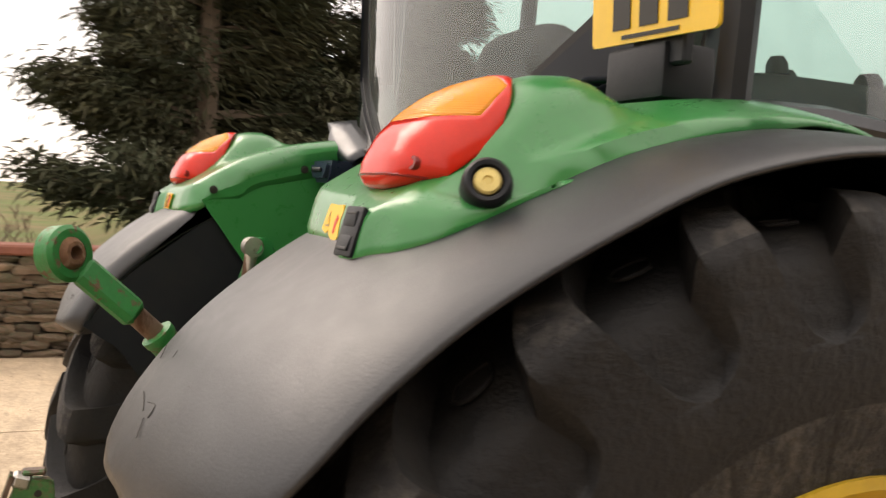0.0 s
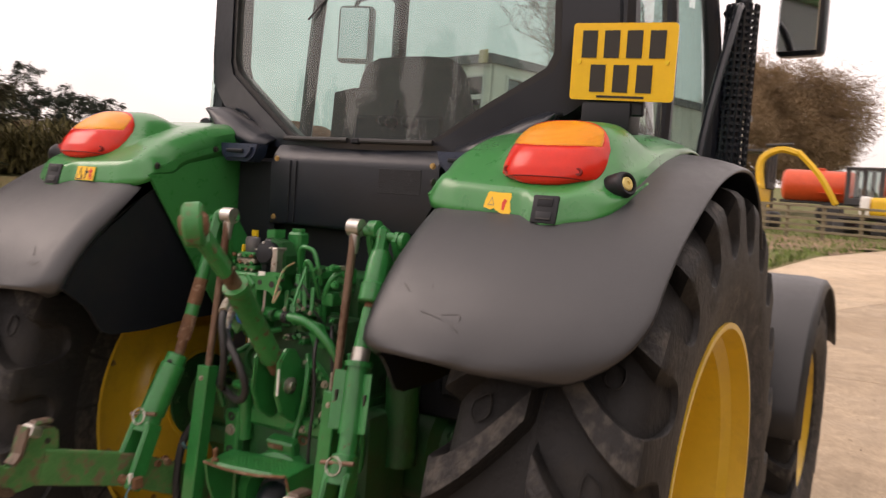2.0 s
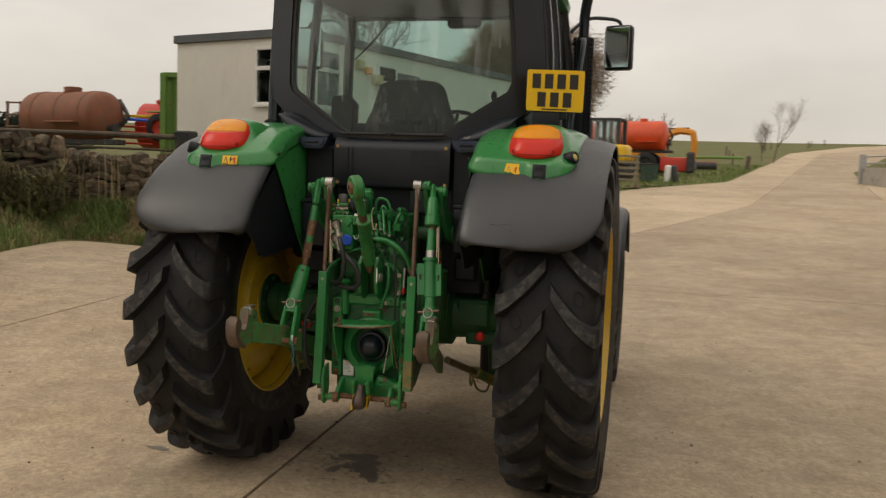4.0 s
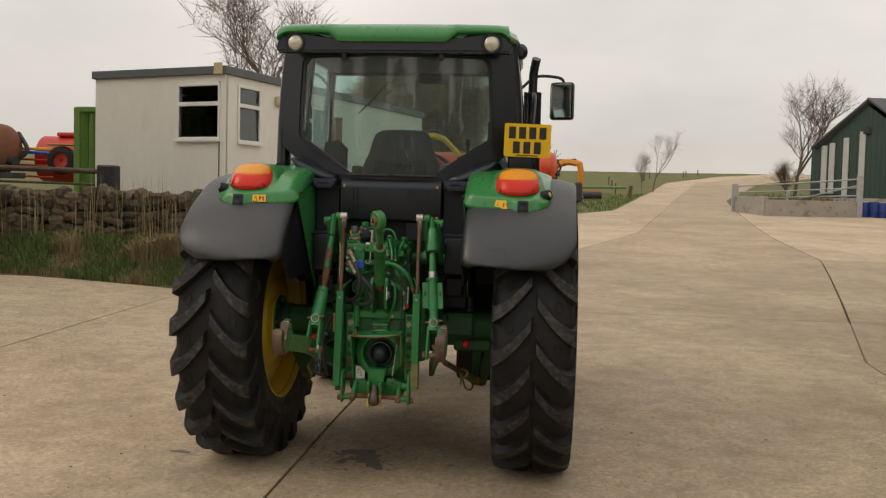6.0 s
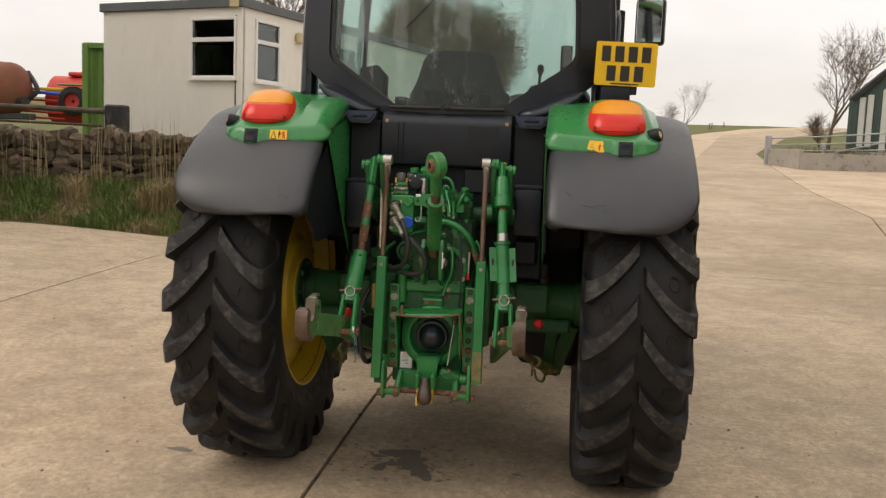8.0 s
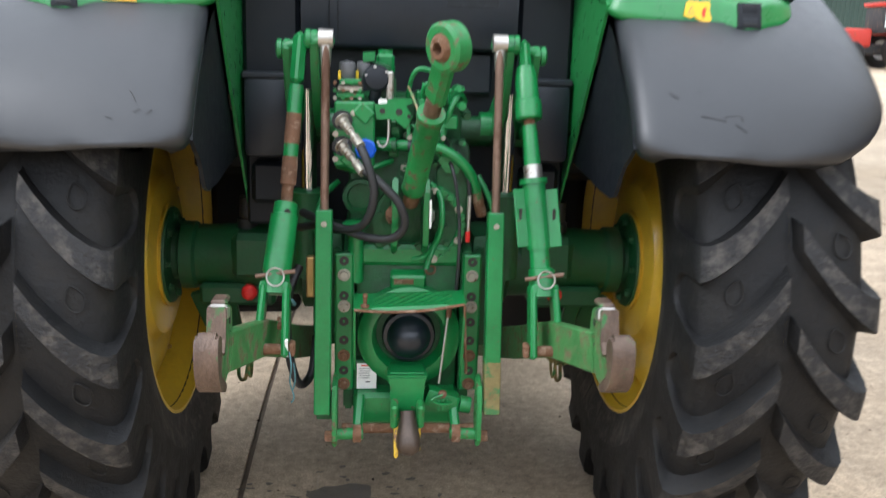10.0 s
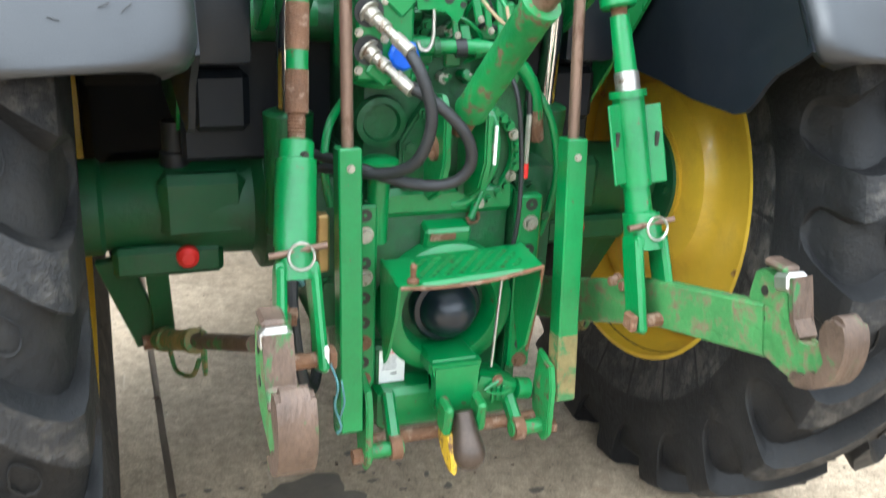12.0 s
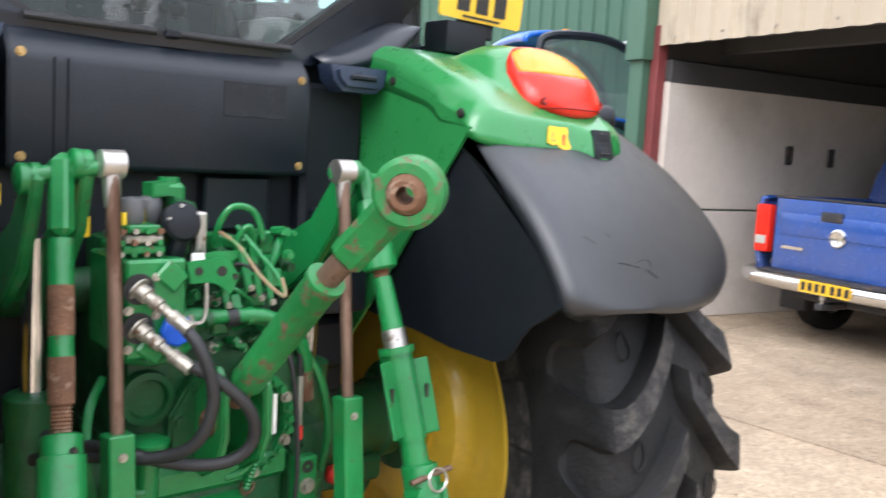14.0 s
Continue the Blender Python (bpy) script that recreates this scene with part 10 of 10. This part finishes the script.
part("cable_tip", cyl((0.163, -0.365, 1.05), (0.163, -0.366, 1.02), 0.007, seg=8), M_REDKNOB, tractor)
part("filler_cap", lathe([(0, 0.03), (0.008, 0.037), (0.016, 0.037), (0.02, 0.03), (0.021, 0.0)], (-0.147, -0.365, 1.055), (-0.147, -0.40, 1.95), 24), M_GREEN_HITCH, tractor, "green filler cap")
part("filler_stem", cyl((-0.147, -0.35, 0.90), (-0.147, -0.362, 1.06), 0.022), M_GREEN_HITCH, tractor)
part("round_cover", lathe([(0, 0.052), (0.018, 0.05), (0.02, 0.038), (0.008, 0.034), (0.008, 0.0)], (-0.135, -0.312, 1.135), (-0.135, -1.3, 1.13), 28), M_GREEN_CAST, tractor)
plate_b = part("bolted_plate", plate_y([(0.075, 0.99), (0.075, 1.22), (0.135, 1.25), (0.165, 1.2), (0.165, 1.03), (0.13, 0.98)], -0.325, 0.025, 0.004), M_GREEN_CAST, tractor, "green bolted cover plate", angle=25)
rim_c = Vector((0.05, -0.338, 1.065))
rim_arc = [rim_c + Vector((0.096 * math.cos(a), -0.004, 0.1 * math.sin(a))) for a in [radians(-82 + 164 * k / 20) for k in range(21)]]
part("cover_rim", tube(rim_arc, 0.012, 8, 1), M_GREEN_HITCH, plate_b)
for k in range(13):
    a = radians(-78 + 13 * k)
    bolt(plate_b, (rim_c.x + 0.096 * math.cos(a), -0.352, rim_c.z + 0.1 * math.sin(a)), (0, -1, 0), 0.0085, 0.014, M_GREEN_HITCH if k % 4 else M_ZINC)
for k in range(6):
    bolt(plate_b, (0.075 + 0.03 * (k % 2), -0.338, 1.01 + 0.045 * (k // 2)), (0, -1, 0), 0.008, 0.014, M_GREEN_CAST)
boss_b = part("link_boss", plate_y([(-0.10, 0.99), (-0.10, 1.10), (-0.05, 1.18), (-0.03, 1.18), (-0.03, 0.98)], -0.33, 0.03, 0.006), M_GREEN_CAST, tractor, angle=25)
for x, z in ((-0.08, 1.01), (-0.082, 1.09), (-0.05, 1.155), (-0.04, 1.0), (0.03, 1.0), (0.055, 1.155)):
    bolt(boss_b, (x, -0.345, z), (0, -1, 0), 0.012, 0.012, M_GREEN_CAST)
for k in range(26):
    x, z = rnd.uniform(-0.06, 0.16), rnd.uniform(1.22, 1.44)
    y = -0.235 - rnd.uniform(0, 0.08)
    kind = rnd.random()
    if kind < 0.45:
        part("valve_lump", box((x, y, z), (rnd.uniform(0.02, 0.05), 0.06, rnd.uniform(0.02, 0.05)), 0.004), M_GREEN_HITCH, tractor)
    elif kind < 0.75:
        part("valve_plug", lathe([(0, 0.014), (0.03, 0.014), (0.034, 0.01), (0.05, 0.01)], (x, y, z), (x + rnd.uniform(-0.3, 0.3), y - 1, z + rnd.uniform(-0.2, 0.4)), 12), M_GREEN_CAST, tractor)
    else:
        bolt(tractor, (x, y - 0.03, z), (0, -1, 0), 0.009, 0.014, M_ZINC if kind > 0.9 else M_GREEN_HITCH)
for side in (1, -1):
    for k in range(5):
        bolt(tractor, (side * (0.2 + 0.04 * (k % 2)), -0.315, 0.74 + 0.06 * k), (0, -1, 0), 0.011, 0.012, M_GREEN_CAST)
part("tan_block", box((-0.268, -0.40, 0.925), (0.024, 0.03, 0.115), 0.004), M_BRASS, tractor, "tan wooden-looking block")
part("side_cable", tube([(-0.30, -0.38, 0.95), (-0.33, -0.42, 0.86), (-0.325, -0.44, 0.72), (-0.30, -0.42, 0.62), (-0.27, -0.36, 0.63), (-0.26, -0.3, 0.72)], 0.012, 10), M_RUBBER, tractor)
twine = tube([(-0.305, -0.635, 0.79), (-0.298, -0.66, 0.76), (-0.302, -0.655, 0.72), (-0.292, -0.66, 0.68), (-0.299, -0.658, 0.665)], 0.0022, 6)
add_tube(twine, [(-0.292, -0.66, 0.77), (-0.288, -0.665, 0.73), (-0.294, -0.66, 0.70)], 0.002, 6)
part("baler_twine", twine, M_TWINE, tractor, "frayed turquoise twine")
part("twine_loop", tube([(-0.33, -0.41, 0.86), (-0.318, -0.43, 0.865), (-0.31, -0.42, 0.85), (-0.325, -0.40, 0.845)], 0.005, 6), M_TWINE, tractor)
part("yoke_flag", box((-0.312, -0.632, 0.80), (0.008, 0.012, 0.045), 0.001), M_LABEL, tractor)
for x, z in ((-0.345, 1.49), (-0.187, 1.43)):
    part("yellow_tag", box((x, -0.13, z), (0.02, 0.012, 0.04), 0.001), M_YTAG, tractor)

# ---- valve levers, linkage plates and fittings round the couplings ----
lever_plate = part("lever_plate", plate_y([(-0.10, 1.396), (-0.023, 1.403), (0.001, 1.366), (-0.017, 1.332), (-0.042, 1.355), (-0.058, 1.359), (-0.094, 1.356)], -0.402, 0.006, 0.0012), M_GREEN_HITCH, tractor, "pale green valve lever plate with holes", angle=25)
for x, z, r in ((-0.079, 1.379, 0.0075), (-0.035, 1.377, 0.0095), (-0.008, 1.366, 0.006)):
    # No opening is cut: a black disc gives the hole its shade.
    part("plate_hole", lathe([(0, r), (0.001, r), (0.001, 0.0)], (x, -0.4052, z), (x, -5, z), 14), M_INK, lever_plate)
for p, q, w in (((0.024, 1.411), (0.04, 1.33), 0.016), ((0.046, 1.421), (0.062, 1.309), 0.013), ((0.012, 1.326), (0.02, 1.279), 0.02), ((-0.012, 1.36), (-0.005, 1.30), 0.012), ((0.08, 1.38), (0.086, 1.30), 0.012)):
    lv = part("valve_lever", strut(B(), (p[0], -0.362, p[1]), (q[0], -0.372, q[1]), w, 0.007, 0.002), M_GREEN_HITCH, tractor, angle=25)
    bolt(lv, (q[0], -0.377, q[1] + 0.008), (0, -1, 0), 0.005, 0.006, M_ZINC)
for x, mt in ((-0.045, M_GREEN_CAST), (-0.001, M_RUBBER), (0.008, M_RUBBER), (0.038, M_GREEN_HITCH)):
    part("hose_clip", cyl((x - 0.006, -0.374, 1.284), (x + 0.006, -0.376, 1.285), 0.0178, seg=14), mt, tractor)
rv = random.Random(23)
for k in range(4):
    for j in range(3):
        x, z = -0.205 + 0.022 * k, 1.408 + 0.02 * j
        part("slice_nut", cyl((x, -0.366 - 0.004 * j, z), (x, -0.376 - 0.004 * j, z), 0.0055, seg=6), (M_ZINC, M_GREEN_HITCH, M_RUST)[(k + j) % 3], tractor)
for k in range(16):
    x, z = rv.uniform(-0.02, 0.15), rv.uniform(1.20, 1.45)
    y = -0.325 - rv.uniform(0, 0.03)
    n = part("pipe_union", cyl((x, y + 0.03, z), (x + rv.uniform(-0.01, 0.01), y, z + rv.uniform(-0.008, 0.008)), rv.uniform(0.007, 0.012), seg=6), (M_GREEN_HITCH, M_GREEN_CAST, M_ZINC)[k % 3], tractor)
    part("union_stub", cyl((x, y + 0.004, z), (x, y - 0.012, z), 0.0045, seg=8), M_GREEN_HITCH, n)
for k in range(7):
    x0, z0 = rv.uniform(-0.02, 0.10), rv.uniform(1.24, 1.36)
    pts = [(x0, -0.33, z0), (x0 + rv.uniform(0.0, 0.03), -0.365, z0 + rv.uniform(0.0, 0.04)), (x0 + rv.uniform(0.03, 0.06), -0.36, z0 + rv.uniform(-0.02, 0.03)), (x0 + rv.uniform(0.05, 0.08), -0.32, z0 + rv.uniform(-0.06, 0.0))]
    part("thin_pipe", tube(pts, 0.004, 7), M_GREEN_HITCH if k % 3 else M_RUBBER, tractor)
crown = [(-0.133, 1.50), (-0.133, 1.527), (-0.10, 1.53), (-0.10, 1.505)]
part("valve_cap_plate", plate_y(crown, -0.30, 0.05, 0.003), M_GREEN_HITCH, tractor, angle=25)
part("valve_shoulder", plate_y([(-0.10, 1.40), (-0.10, 1.505), (-0.062, 1.495), (-0.042, 1.456), (-0.042, 1.40)], -0.315, 0.06, 0.004), M_GREEN_CAST, tractor, angle=25)
